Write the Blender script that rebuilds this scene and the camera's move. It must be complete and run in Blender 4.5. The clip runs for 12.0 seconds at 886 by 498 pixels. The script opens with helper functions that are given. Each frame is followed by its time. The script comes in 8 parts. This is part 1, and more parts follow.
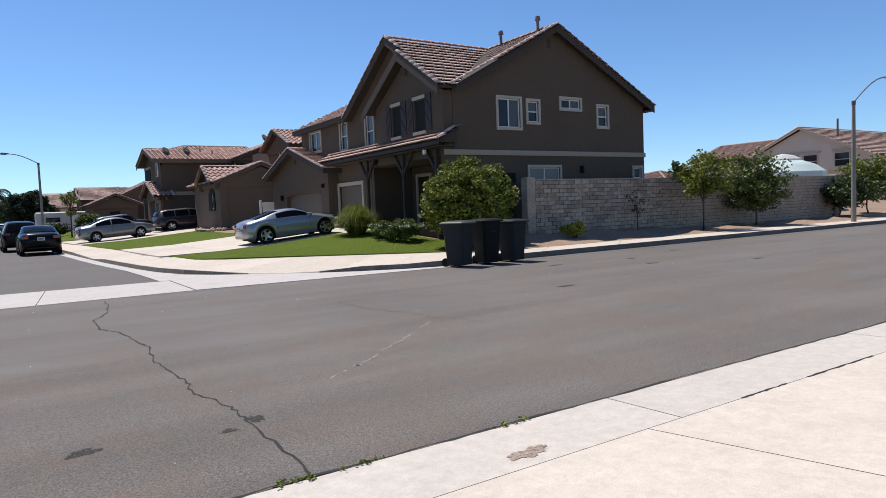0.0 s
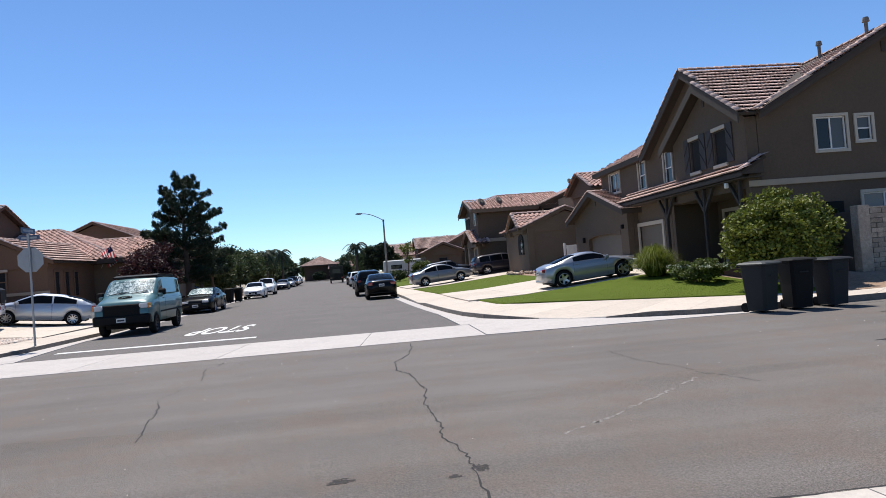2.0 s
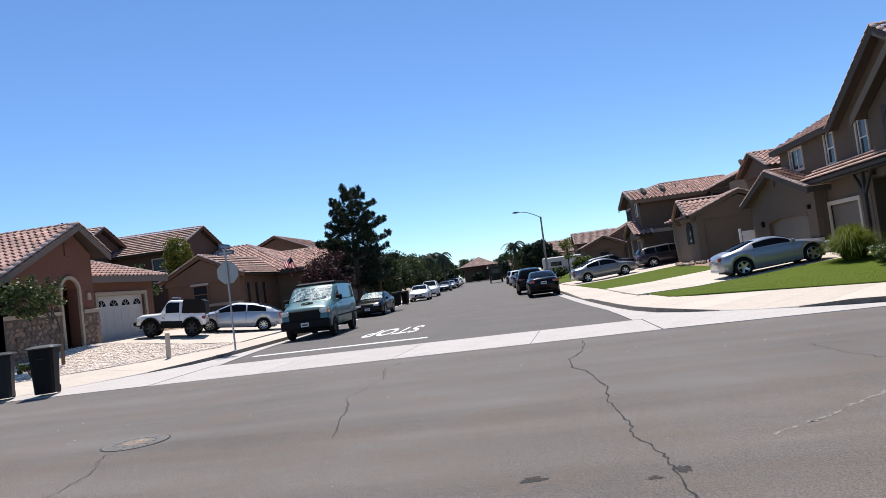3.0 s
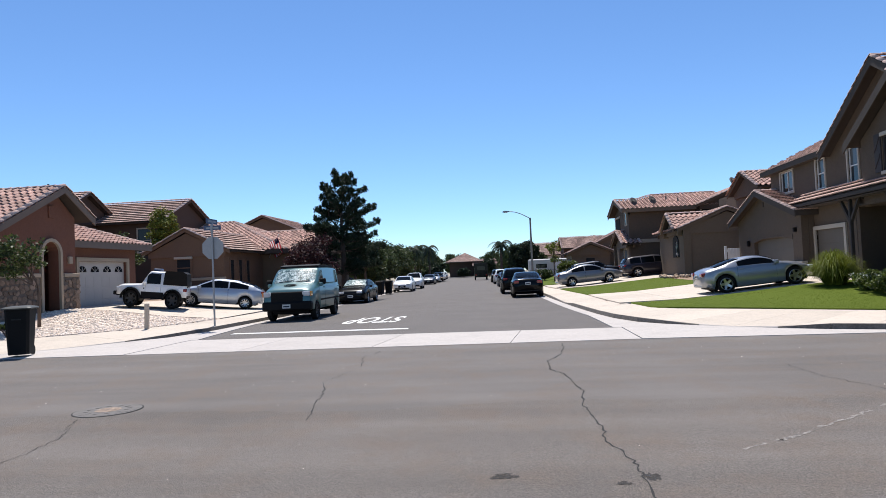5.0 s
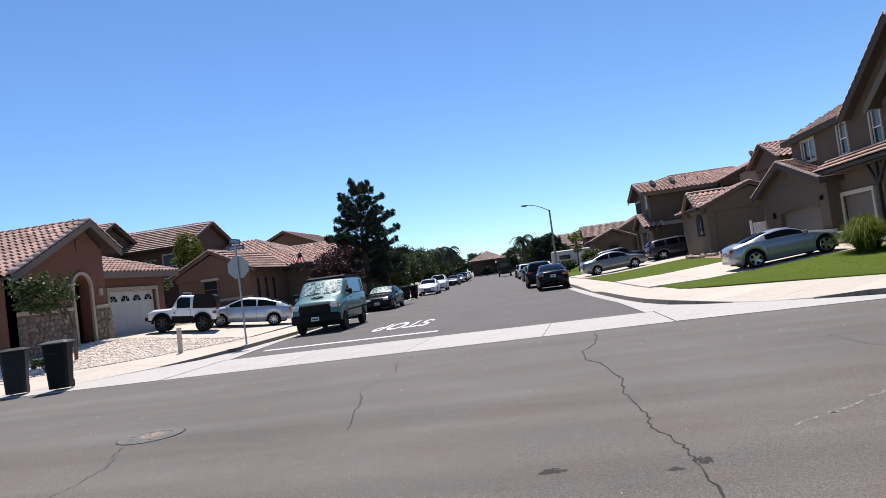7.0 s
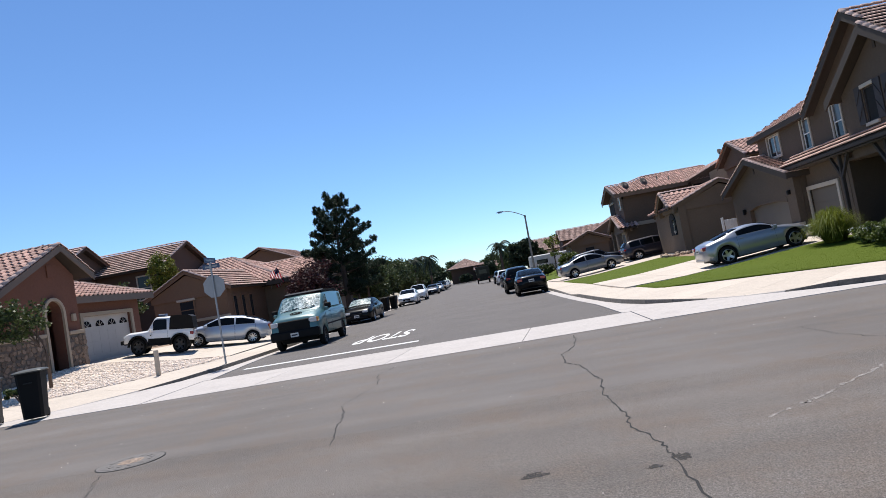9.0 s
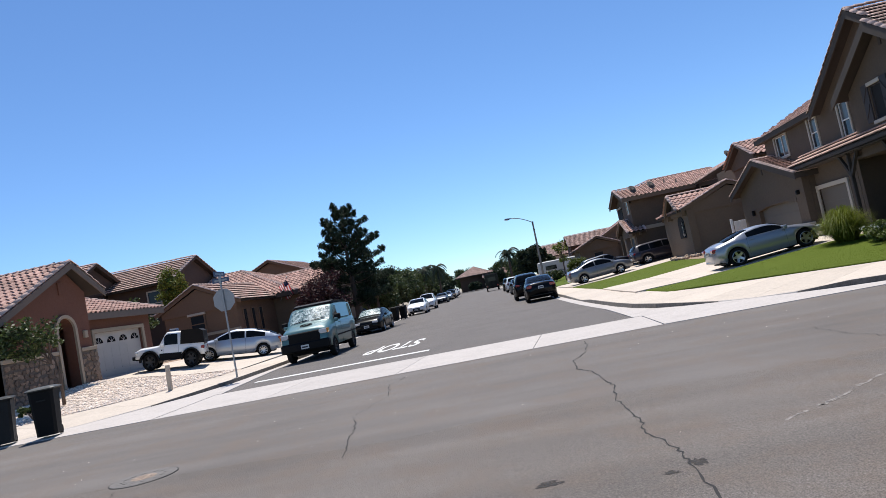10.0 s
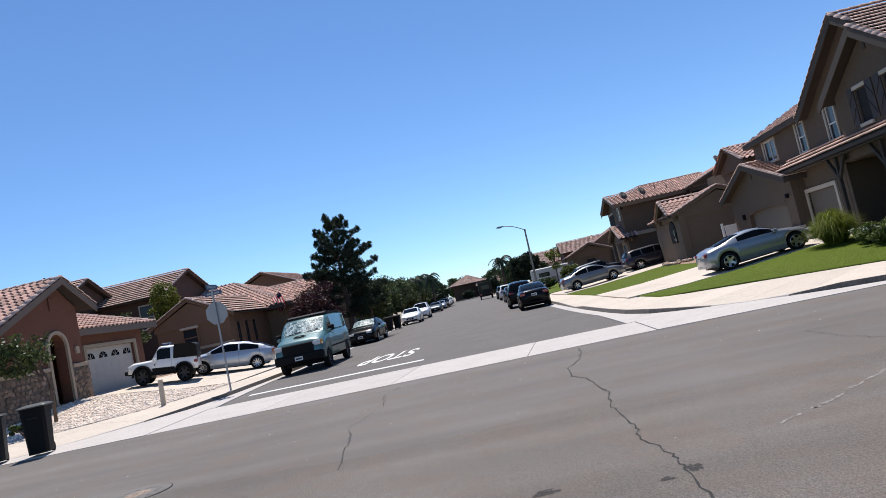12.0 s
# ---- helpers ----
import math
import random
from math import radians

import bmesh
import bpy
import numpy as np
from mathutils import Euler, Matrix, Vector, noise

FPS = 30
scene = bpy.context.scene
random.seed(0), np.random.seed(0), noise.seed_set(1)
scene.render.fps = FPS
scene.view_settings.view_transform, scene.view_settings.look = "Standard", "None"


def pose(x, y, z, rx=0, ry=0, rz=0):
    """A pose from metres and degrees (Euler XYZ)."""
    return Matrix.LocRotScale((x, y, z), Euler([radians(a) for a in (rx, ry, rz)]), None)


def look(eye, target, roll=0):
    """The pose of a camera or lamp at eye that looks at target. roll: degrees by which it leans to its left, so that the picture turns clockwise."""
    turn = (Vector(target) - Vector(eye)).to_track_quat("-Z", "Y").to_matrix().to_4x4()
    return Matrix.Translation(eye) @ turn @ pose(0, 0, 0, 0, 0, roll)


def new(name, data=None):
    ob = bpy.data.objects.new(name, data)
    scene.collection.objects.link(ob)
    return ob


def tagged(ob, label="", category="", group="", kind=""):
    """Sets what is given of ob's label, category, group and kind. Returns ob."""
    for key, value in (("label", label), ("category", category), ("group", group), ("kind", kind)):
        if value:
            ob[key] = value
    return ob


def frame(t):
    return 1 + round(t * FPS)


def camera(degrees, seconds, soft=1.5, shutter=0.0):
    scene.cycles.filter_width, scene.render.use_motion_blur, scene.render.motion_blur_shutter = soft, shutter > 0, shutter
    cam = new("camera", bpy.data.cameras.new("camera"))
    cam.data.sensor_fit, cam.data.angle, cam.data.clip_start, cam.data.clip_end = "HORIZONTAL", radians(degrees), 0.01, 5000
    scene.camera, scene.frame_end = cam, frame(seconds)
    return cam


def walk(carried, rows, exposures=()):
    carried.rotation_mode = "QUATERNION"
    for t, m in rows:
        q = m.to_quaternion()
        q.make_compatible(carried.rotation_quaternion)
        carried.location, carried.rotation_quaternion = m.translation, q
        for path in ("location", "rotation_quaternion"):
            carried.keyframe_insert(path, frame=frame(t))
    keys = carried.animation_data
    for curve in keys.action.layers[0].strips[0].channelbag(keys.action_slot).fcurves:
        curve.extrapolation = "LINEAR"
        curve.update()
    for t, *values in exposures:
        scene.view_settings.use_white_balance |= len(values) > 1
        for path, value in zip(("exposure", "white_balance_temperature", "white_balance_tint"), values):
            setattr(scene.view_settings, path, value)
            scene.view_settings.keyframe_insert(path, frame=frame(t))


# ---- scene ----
cam = camera(68.02, 12.0, soft=0.55)
# seconds, place of the lens, heading to the left of the street's axis, tilt up, roll
PATH = [
    (0, (-0.470, 0.392, 1.504), -32.97, -3.53, -2.29),
    (0.5, (-0.141, 0.182, 1.599), -29.47, 4.85, -0.08),
    (1, (0.154, 0.115, 1.602), -27.95, 4.38, 3.93),
    (1.5, (0.262, 0.001, 1.633), -20.46, 2.58, -0.26),
    (2, (0.192, -0.080, 1.646), -6.10, 1.44, -4.49),
    (2.5, (0.089, -0.025, 1.641), 3.63, 1.77, -6.84),
    (3, (0.005, 0.012, 1.632), 7.46, 2.72, -7.14),
    (3.2, (0.015, 0.035, 1.623), 8.23, 3.08, -6.89),
    (4.8, (-0.036, 0.006, 1.628), 6.72, 1.71, -2.48),
    (5, (-0.017, 0.002, 1.622), 6.37, 2.07, -2.52),
    (5.5, (0.000, -0.000, 1.620), 5.99, 2.98, -3.38),
    (6, (0.005, -0.004, 1.630), 6.48, 3.42, -4.96),
    (6.5, (-0.024, 0.018, 1.622), 7.42, 3.09, -6.33),
    (7, (-0.071, 0.042, 1.615), 8.21, 2.31, -7.46),
    (9, (-0.032, 0.006, 1.619), 6.19, 2.79, -10.02),
    (9.5, (-0.034, 0.020, 1.622), 6.40, 3.39, -10.69),
    (10, (-0.034, 0.026, 1.621), 6.76, 3.65, -11.33),
    (10.5, (-0.031, 0.031, 1.623), 6.98, 3.80, -11.90),
    (11, (-0.032, 0.031, 1.622), 6.83, 3.91, -12.29),
    (11.5, (-0.031, 0.019, 1.624), 6.42, 4.06, -12.41),
    (12, (-0.026, 0.015, 1.629), 5.99, 4.28, -12.34),
]
walk(cam, [(t, pose(*eye, 0, 0, yaw) @ pose(0, 0, 0, 90 + tilt) @ pose(0, 0, 0, 0, 0, roll)) for t, eye, yaw, tilt, roll in PATH], [(0, 0.2), (0.6, 0.3), (1.5, 0.32), (3, 0.36), (7, 0.36), (12, 0.29)])

# ---- light: high sun over the far end of the street, clear sky ----
SUN_AZ, SUN_EL = -13.0, 64.0      # degrees from the +y axis (to the right), degrees up
world = bpy.data.worlds.new("sky")
scene.world = world
world.use_nodes = True
wn = world.node_tree.nodes
sky_tex = wn.new("ShaderNodeTexSky")
sky_tex.sky_type = "NISHITA"
sky_tex.sun_disc = False
sky_tex.sun_elevation = radians(SUN_EL)
sky_tex.sun_rotation = radians(SUN_AZ % 360)
sky_tex.air_density, sky_tex.dust_density, sky_tex.ozone_density = 0.85, 0.0, 3.5
wn["Background"].inputs["Strength"].default_value = 0.109
tint = wn.new("ShaderNodeMix")
tint.data_type, tint.blend_type = "RGBA", "MULTIPLY"
tint.inputs["Factor"].default_value = 1.0
tint.inputs["B"].default_value = (0.765, 0.945, 1.12, 1)
world.node_tree.links.new(sky_tex.outputs[0], tint.inputs["A"])
world.node_tree.links.new(tint.outputs["Result"], wn["Background"].inputs["Color"])
sun_data = bpy.data.lights.new("sun", "SUN")
sun_data.energy, sun_data.angle, sun_data.color = 5.0, radians(0.55), (1.0, 0.95, 0.88)
sun_ob = new("sun", sun_data)
sa, se = radians(SUN_AZ), radians(SUN_EL)
sun_dir = Vector((math.sin(sa) * math.cos(se), math.cos(sa) * math.cos(se), math.sin(se)))
sun_ob.matrix_world = look(sun_dir * 120, (0, 0, 0))
scene.view_settings.exposure = 0.35

# ---- materials ----
def material(name, color, rough=0.8, color2=None, scale=6.0, fine=60.0, mix=0.5, bump=0.0, bump_scale=80.0, metal=0.0,
             random_obj=0.0, random_island=0.0, coat=0.0, spec=0.5, stretch=(1, 1, 1), stain=0.0, stain_scale=0.6, through_light=0.0, grit=0.0, grit_scale=9.0, streak=0.0, speckle=0.0, holes=0.0):
    """Two scales of noise between two colours, with relief; optional change from piece to piece."""
    m = bpy.data.materials.new(name)
    m.use_nodes = True
    nt = m.node_tree
    n, l = nt.nodes, nt.links
    b = n["Principled BSDF"]
    b.inputs["Roughness"].default_value = rough
    b.inputs["Metallic"].default_value = metal
    b.inputs["Coat Weight"].default_value = coat
    b.inputs["Specular IOR Level"].default_value = spec
    color2 = color2 or tuple(c * 0.8 for c in color)
    tc = n.new("ShaderNodeNewGeometry")
    mp = n.new("ShaderNodeMapping")
    mp.inputs["Scale"].default_value = stretch
    l.new(tc.outputs["Position"], mp.inputs["Vector"])
    n1, n2 = n.new("ShaderNodeTexNoise"), n.new("ShaderNodeTexNoise")
    for node, s in ((n1, scale), (n2, fine)):
        node.inputs["Scale"].default_value = s
        node.inputs["Detail"].default_value = 4
        l.new(mp.outputs["Vector"], node.inputs["Vector"])
    add = n.new("ShaderNodeMath")
    add.operation = "MULTIPLY_ADD"
    l.new(n1.outputs["Fac"], add.inputs[0])
    add.inputs[1].default_value = 1.0
    l.new(n2.outputs["Fac"], add.inputs[2])
    ramp = n.new("ShaderNodeMapRange")
    ramp.inputs["From Min"].default_value, ramp.inputs["From Max"].default_value = 1.0 - mix, 1.0 + mix
    l.new(add.outputs[0], ramp.inputs["Value"])
    mixn = n.new("ShaderNodeMix")
    mixn.data_type = "RGBA"
    mixn.inputs["A"].default_value = (*color, 1)
    mixn.inputs["B"].default_value = (*color2, 1)
    l.new(ramp.outputs["Result"], mixn.inputs["Factor"])
    out = mixn.outputs["Result"]
    if stain:
        n3 = n.new("ShaderNodeTexNoise")
        n3.inputs["Scale"].default_value = stain_scale
        n3.inputs["Detail"].default_value = 6
        n3.inputs["Roughness"].default_value = 0.65
        l.new(tc.outputs["Position"], n3.inputs["Vector"])
        r3 = n.new("ShaderNodeMapRange")
        r3.inputs["From Min"].default_value, r3.inputs["From Max"].default_value = 0.52, 0.75
        r3.inputs["To Max"].default_value = stain
        l.new(n3.outputs["Fac"], r3.inputs["Value"])
        m3 = n.new("ShaderNodeMix")
        m3.data_type = "RGBA"
        m3.inputs["B"].default_value = (*[c * 0.55 for c in color], 1)
        l.new(r3.outputs["Result"], m3.inputs["Factor"])
        l.new(out, m3.inputs["A"])
        out = m3.outputs["Result"]
    # grit: rough grain from coarse to fine; streak: long bands along the road
    for amount, gs, squash, detail in ((grit, grit_scale, (1, 1, 1), 9), (streak, 1.0, (0.09, 1.1, 1), 5)):
        if amount:
            gm, gn, gr, gx = n.new("ShaderNodeMapping"), n.new("ShaderNodeTexNoise"), n.new("ShaderNodeMapRange"), n.new("ShaderNodeHueSaturation")
            gm.inputs["Scale"].default_value = squash
            gn.inputs["Scale"].default_value, gn.inputs["Detail"].default_value, gn.inputs["Roughness"].default_value = gs, detail, 0.88 if detail > 6 else 0.55
            gr.inputs["From Min"].default_value, gr.inputs["From Max"].default_value = 0.36, 0.64
            gr.inputs["To Min"].default_value, gr.inputs["To Max"].default_value = 1 - amount, 1 + amount
            l.new(tc.outputs["Position"], gm.inputs["Vector"])
            l.new(gm.outputs["Vector"], gn.inputs["Vector"])
            l.new(gn.outputs["Fac"], gr.inputs["Value"])
            l.new(gr.outputs["Result"], gx.inputs["Value"])
            l.new(out, gx.inputs["Color"])
            out = gx.outputs["Color"]
    if speckle:
        # pale and dark grains of aggregate, and broad brownish stains
        sn, sr, sh = n.new("ShaderNodeTexNoise"), n.new("ShaderNodeMapRange"), n.new("ShaderNodeHueSaturation")
        sn.inputs["Scale"].default_value, sn.inputs["Detail"].default_value, sn.inputs["Roughness"].default_value = 95.0, 3, 0.7
        sr.inputs["From Min"].default_value, sr.inputs["From Max"].default_value = 0.3, 0.7
        sr.inputs["To Min"].default_value, sr.inputs["To Max"].default_value = 1 - speckle, 1 + speckle
        bn1, br, bx = n.new("ShaderNodeTexNoise"), n.new("ShaderNodeMapRange"), n.new("ShaderNodeMix")
        bn1.inputs["Scale"].default_value, bn1.inputs["Detail"].default_value, bn1.inputs["Roughness"].default_value = 0.9, 7, 0.7
        br.inputs["From Min"].default_value, br.inputs["From Max"].default_value, br.inputs["To Max"].default_value = 0.46, 0.7, 0.75
        bx.data_type = "RGBA"
        bx.inputs["B"].default_value = (color[0] * 0.92, color[1] * 0.8, color[2] * 0.7, 1)
        for node in (sn, bn1):
            l.new(tc.outputs["Position"], node.inputs["Vector"])
        l.new(bn1.outputs["Fac"], br.inputs["Value"])
        l.new(br.outputs["Result"], bx.inputs["Factor"])
        l.new(out, bx.inputs["A"])
        l.new(sn.outputs["Fac"], sr.inputs["Value"])
        l.new(sr.outputs["Result"], sh.inputs["Value"])
        l.new(bx.outputs["Result"], sh.inputs["Color"])
        out = sh.outputs["Color"]
    if random_obj or random_island:
        if random_obj:
            info = n.new("ShaderNodeObjectInfo")
            rnd = info.outputs["Random"]
        else:
            rnd = tc.outputs["Random Per Island"]
        amount = random_obj or random_island
        hsv = n.new("ShaderNodeHueSaturation")
        rr = n.new("ShaderNodeMapRange")
        rr.inputs["To Min"].default_value, rr.inputs["To Max"].default_value = 1 - amount, 1 + amount
        l.new(rnd, rr.inputs["Value"])
        l.new(rr.outputs["Result"], hsv.inputs["Value"])
        l.new(out, hsv.inputs["Color"])
        out = hsv.outputs["Color"]
    l.new(out, b.inputs["Base Color"])
    if bump:
        n4 = n.new("ShaderNodeTexNoise")
        n4.inputs["Scale"].default_value = bump_scale
        n4.inputs["Detail"].default_value = 5
        l.new(mp.outputs["Vector"], n4.inputs["Vector"])
        bn = n.new("ShaderNodeBump")
        bn.inputs["Strength"].default_value = bump
        bn.inputs["Distance"].default_value = 0.02
        l.new(n4.outputs["Fac"], bn.inputs["Height"])
        l.new(bn.outputs["Normal"], b.inputs["Normal"])
    if holes:
        hn, hr = n.new("ShaderNodeTexNoise"), n.new("ShaderNodeMapRange")
        hn.inputs["Scale"].default_value, hn.inputs["Detail"].default_value, hn.inputs["Roughness"].default_value = 38.0, 5, 0.75
        hr.inputs["From Min"].default_value, hr.inputs["From Max"].default_value = holes - 0.06, holes + 0.06
        l.new(tc.outputs["Position"], hn.inputs["Vector"])
        l.new(hn.outputs["Fac"], hr.inputs["Value"])
        l.new(hr.outputs["Result"], b.inputs["Alpha"])
    if through_light:
        tr = n.new("ShaderNodeBsdfTranslucent")
        l.new(out, tr.inputs["Color"])
        mx = n.new("ShaderNodeMixShader")
        mx.inputs["Fac"].default_value = through_light
        l.new(b.outputs["BSDF"], mx.inputs[1])
        l.new(tr.outputs["BSDF"], mx.inputs[2])
        l.new(mx.outputs["Shader"], n["Material Output"].inputs["Surface"])
    return m


def glass(name, tint=(0.02, 0.025, 0.03), rough=0.03):
    m = bpy.data.materials.new(name)
    m.use_nodes = True
    b = m.node_tree.nodes["Principled BSDF"]
    b.inputs["Base Color"].default_value = (*tint, 1)
    b.inputs["Roughness"].default_value = rough
    b.inputs["IOR"].default_value = 1.5
    b.inputs["Specular IOR Level"].default_value = 0.24
    return m


def paint(name, color, metal=0.0, rough=0.35, coat=0.6):
    return material(name, color, rough, tuple(c * 0.93 for c in color), 2.0, 30, 0.6, metal=metal, coat=coat)


M = dict(
    asphalt=material("asphalt", (0.155, 0.139, 0.127), 0.84, (0.117, 0.104, 0.095), 0.35, 60, 0.3, 0.5, 90, stain=0.3, stain_scale=0.3, grit=0.3, grit_scale=40, streak=0.1, spec=0.25, speckle=0.14),
    asphalt_worn=material("asphalt_worn", (0.178, 0.158, 0.142), 0.88, (0.136, 0.12, 0.108), 0.3, 50, 0.3, 1.0, 75, stain=0.35, stain_scale=0.35, grit=0.45, grit_scale=45, streak=0.12, spec=0.2, speckle=0.5),
    asphalt_side=material("asphalt_side", (0.146, 0.132, 0.123), 0.87, (0.112, 0.101, 0.095), 0.5, 90, 0.35, 0.7, 90, stain=0.25, stain_scale=0.3, grit=0.45, grit_scale=25, spec=0.25),
    crack=material("crack", (0.028, 0.026, 0.025), 0.95, (0.018, 0.017, 0.016), 8, 60),
    patch=material("patch", (0.045, 0.039, 0.035), 0.95, (0.03, 0.027, 0.024), 14, 60, bump=0.5, grit=0.5, grit_scale=30, holes=0.46),
    scuff=material("scuff", (0.285, 0.258, 0.235), 0.95, (0.2, 0.18, 0.162), 9, 40, 0.4, grit=0.6, grit_scale=25, holes=0.43),
    concrete=material("concrete", (0.555, 0.48, 0.4), 0.88, (0.47, 0.405, 0.34), 1.2, 60, 0.5, 0.25, 120, random_obj=0.05, stain=0.3, stain_scale=0.9, grit=0.13),
    concrete_pale=material("concrete_pale", (0.47, 0.43, 0.4), 0.9, (0.39, 0.355, 0.33), 1.5, 60, 0.5, 0.25, 120, random_obj=0.05, stain=0.3, stain_scale=1.1, grit=0.15),
    concrete_pan=material("concrete_pan", (0.53, 0.475, 0.415), 0.9, (0.45, 0.4, 0.35), 1.3, 60, 0.5, 0.25, 120, random_obj=0.04, stain=0.25, stain_scale=1.1, grit=0.14),
    # dark for the kerb's stains and for the shade on its upright faces
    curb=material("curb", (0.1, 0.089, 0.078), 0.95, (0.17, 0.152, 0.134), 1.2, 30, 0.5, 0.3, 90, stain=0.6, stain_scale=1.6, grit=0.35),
    road_paint=material("road_paint", (0.72, 0.71, 0.68), 0.7, (0.5, 0.49, 0.47), 3, 60, 0.5, stain=0.5, stain_scale=6),
    iron=material("iron", (0.15, 0.137, 0.126), 0.88, (0.115, 0.105, 0.097), 8, 70, bump=0.4, grit=0.3),
    dirt=material("dirt", (0.33, 0.225, 0.155), 0.95, (0.2, 0.13, 0.088), 1.5, 25, 0.5, 0.8, 18, stain=0.45, stain_scale=1.2, grit=0.35),
    stain_brown=material("stain_brown", (0.2, 0.135, 0.095), 0.95, (0.36, 0.285, 0.225), 5, 25, 0.4, grit=0.4, grit_scale=20, holes=0.44),
    far_ground=material("far_ground", (0.3, 0.25, 0.18), 0.95, (0.22, 0.19, 0.13), 0.05, 2, 0.5),
    grass=material("grass", (0.07, 0.1, 0.01), 0.95, (0.094, 0.124, 0.016), 0.9, 25, 0.5, 0.15, 60, grit=0.05, grit_scale=30, spec=0.1),
    blade=material("grass_blade", (0.075, 0.107, 0.011), 0.95, (0.1, 0.132, 0.017), 0.9, 25, 0.5, random_island=0.1, through_light=0.5, spec=0.05),
    gravel=material("gravel_bed", (0.7, 0.58, 0.48), 0.95, (0.5, 0.41, 0.34), 4, 30, 0.5, 0.6, 22, grit=0.3),
    rock=material("white_rock", (0.8, 0.69, 0.59), 0.9, (0.66, 0.55, 0.46), 3, 30, 0.5, 0.3, 40, random_island=0.25),
    rock_tan=material("tan_rock", (0.42, 0.31, 0.22), 0.95, (0.3, 0.22, 0.16), 5, 40, 0.5, 0.5, 40, random_obj=0.25),
    stucco=material("brown_stucco", (0.103, 0.072, 0.049), 0.95, (0.088, 0.062, 0.042), 0.8, 50, 0.4, 0.35, 130, stain=0.2, stain_scale=0.5, grit=0.12),
    stucco_low=material("olive_stucco", (0.102, 0.074, 0.051), 0.95, (0.087, 0.063, 0.044), 0.8, 50, 0.4, 0.35, 130, grit=0.12),
    stucco_tan=material("tan_stucco", (0.16, 0.115, 0.078), 0.95, (0.135, 0.098, 0.067), 0.8, 50, 0.4, 0.35, 130, stain=0.18, stain_scale=0.5, grit=0.1),
    stucco_red=material("terracotta_stucco", (0.16, 0.067, 0.043), 0.95, (0.135, 0.058, 0.037), 0.8, 50, 0.4, 0.35, 130, stain=0.15, stain_scale=0.5, grit=0.12),
    stucco_ochre=material("ochre_stucco", (0.17, 0.1, 0.062), 0.95, (0.145, 0.086, 0.054), 0.8, 50, 0.4, 0.35, 130, stain=0.15, stain_scale=0.5, grit=0.1),
    stucco_dark=material("dark_brown_stucco", (0.085, 0.053, 0.037), 0.95, (0.072, 0.045, 0.032), 0.8, 50, 0.4, 0.3, 130),
    stucco_pale=material("pale_stucco", (0.62, 0.53, 0.43), 0.95, (0.55, 0.47, 0.38), 0.8, 50, 0.4, 0.3, 130),
    trim=material("cream_trim", (0.46, 0.4, 0.325), 0.85, (0.4, 0.35, 0.285), 3, 50, 0.5),
    trim_tan=material("tan_trim", (0.36, 0.29, 0.215), 0.85, (0.31, 0.25, 0.185), 3, 50, 0.5),
    trim_white=material("white_trim", (0.74, 0.72, 0.68), 0.6, (0.65, 0.63, 0.6), 3, 50, 0.5),
    fascia=material("brown_fascia", (0.062, 0.045, 0.034), 0.85, (0.045, 0.033, 0.025), 4, 50, 0.5),
    fascia_taupe=material("taupe_fascia", (0.17, 0.13, 0.105), 0.85, (0.14, 0.107, 0.087), 4, 50, 0.5),
    tile=material("roof_tile", (0.58, 0.42, 0.36), 0.9, (0.42, 0.3, 0.255), 1.5, 40, 0.5, 0.3, 60, random_obj=0.2, stain=0.25, stain_scale=1.5, grit=0.25),
    tile_far=material("roof_tile_far", (0.55, 0.38, 0.32), 0.9, (0.36, 0.245, 0.205), 1.5, 40, 0.5, 0.3, 60, random_island=0.26, stain=0.25, stain_scale=1.5, grit=0.25),
    tile_clay=material("clay_barrel_tile", (0.53, 0.335, 0.275), 0.9, (0.34, 0.21, 0.172), 1.5, 40, 0.5, 0.3, 60, random_island=0.3, stain=0.3, stain_scale=1.5, grit=0.25),
    under=material("roof_deck", (0.05, 0.035, 0.028), 0.95, (0.035, 0.026, 0.021), 3, 40),
    shutter=material("dark_shutter", (0.05, 0.04, 0.039), 0.8, (0.033, 0.028, 0.027), 4, 60, stretch=(1, 1, 0.2)),
    garage=material("garage_door_brown", (0.125, 0.105, 0.082), 0.7, (0.11, 0.092, 0.072), 2, 40),
    garage_white=material("garage_door_white", (0.5, 0.455, 0.41), 0.65, (0.44, 0.4, 0.36), 2, 40, stain=0.15, stain_scale=0.8),
    door_dark=material("dark_door", (0.035, 0.026, 0.022), 0.5, (0.025, 0.02, 0.018), 4, 60),
    interior=material("dark_interior", (0.01, 0.0095, 0.009), 0.95, (0.007, 0.007, 0.007), 3, 30),
    blind=material("window_blind", (0.3, 0.29, 0.28), 0.8, (0.24, 0.235, 0.23), 2, 40, stretch=(1, 1, 8)),
    block=material("slump_block", (0.43, 0.345, 0.265), 0.95, (0.24, 0.19, 0.148), 3, 40, 0.4, 0.6, 60, random_obj=0.24, stain=0.75, stain_scale=1.2, grit=0.3),
    mortar=material("mortar", (0.12, 0.1, 0.085), 0.95, (0.09, 0.077, 0.066), 4, 60),
    ledge_stone=material("ledge_stone", (0.24, 0.175, 0.13), 0.95, (0.12, 0.087, 0.067), 5, 40, 0.5, 0.6, 50, random_obj=0.35, grit=0.3),
    wood_post=material("weathered_wood", (0.045, 0.035, 0.029), 0.85, (0.03, 0.024, 0.02), 4, 50, stretch=(1, 1, 0.15)),
    post_pale=material("pale_post", (0.5, 0.42, 0.33), 0.85, (0.4, 0.33, 0.26), 4, 50, stretch=(1, 1, 0.15)),
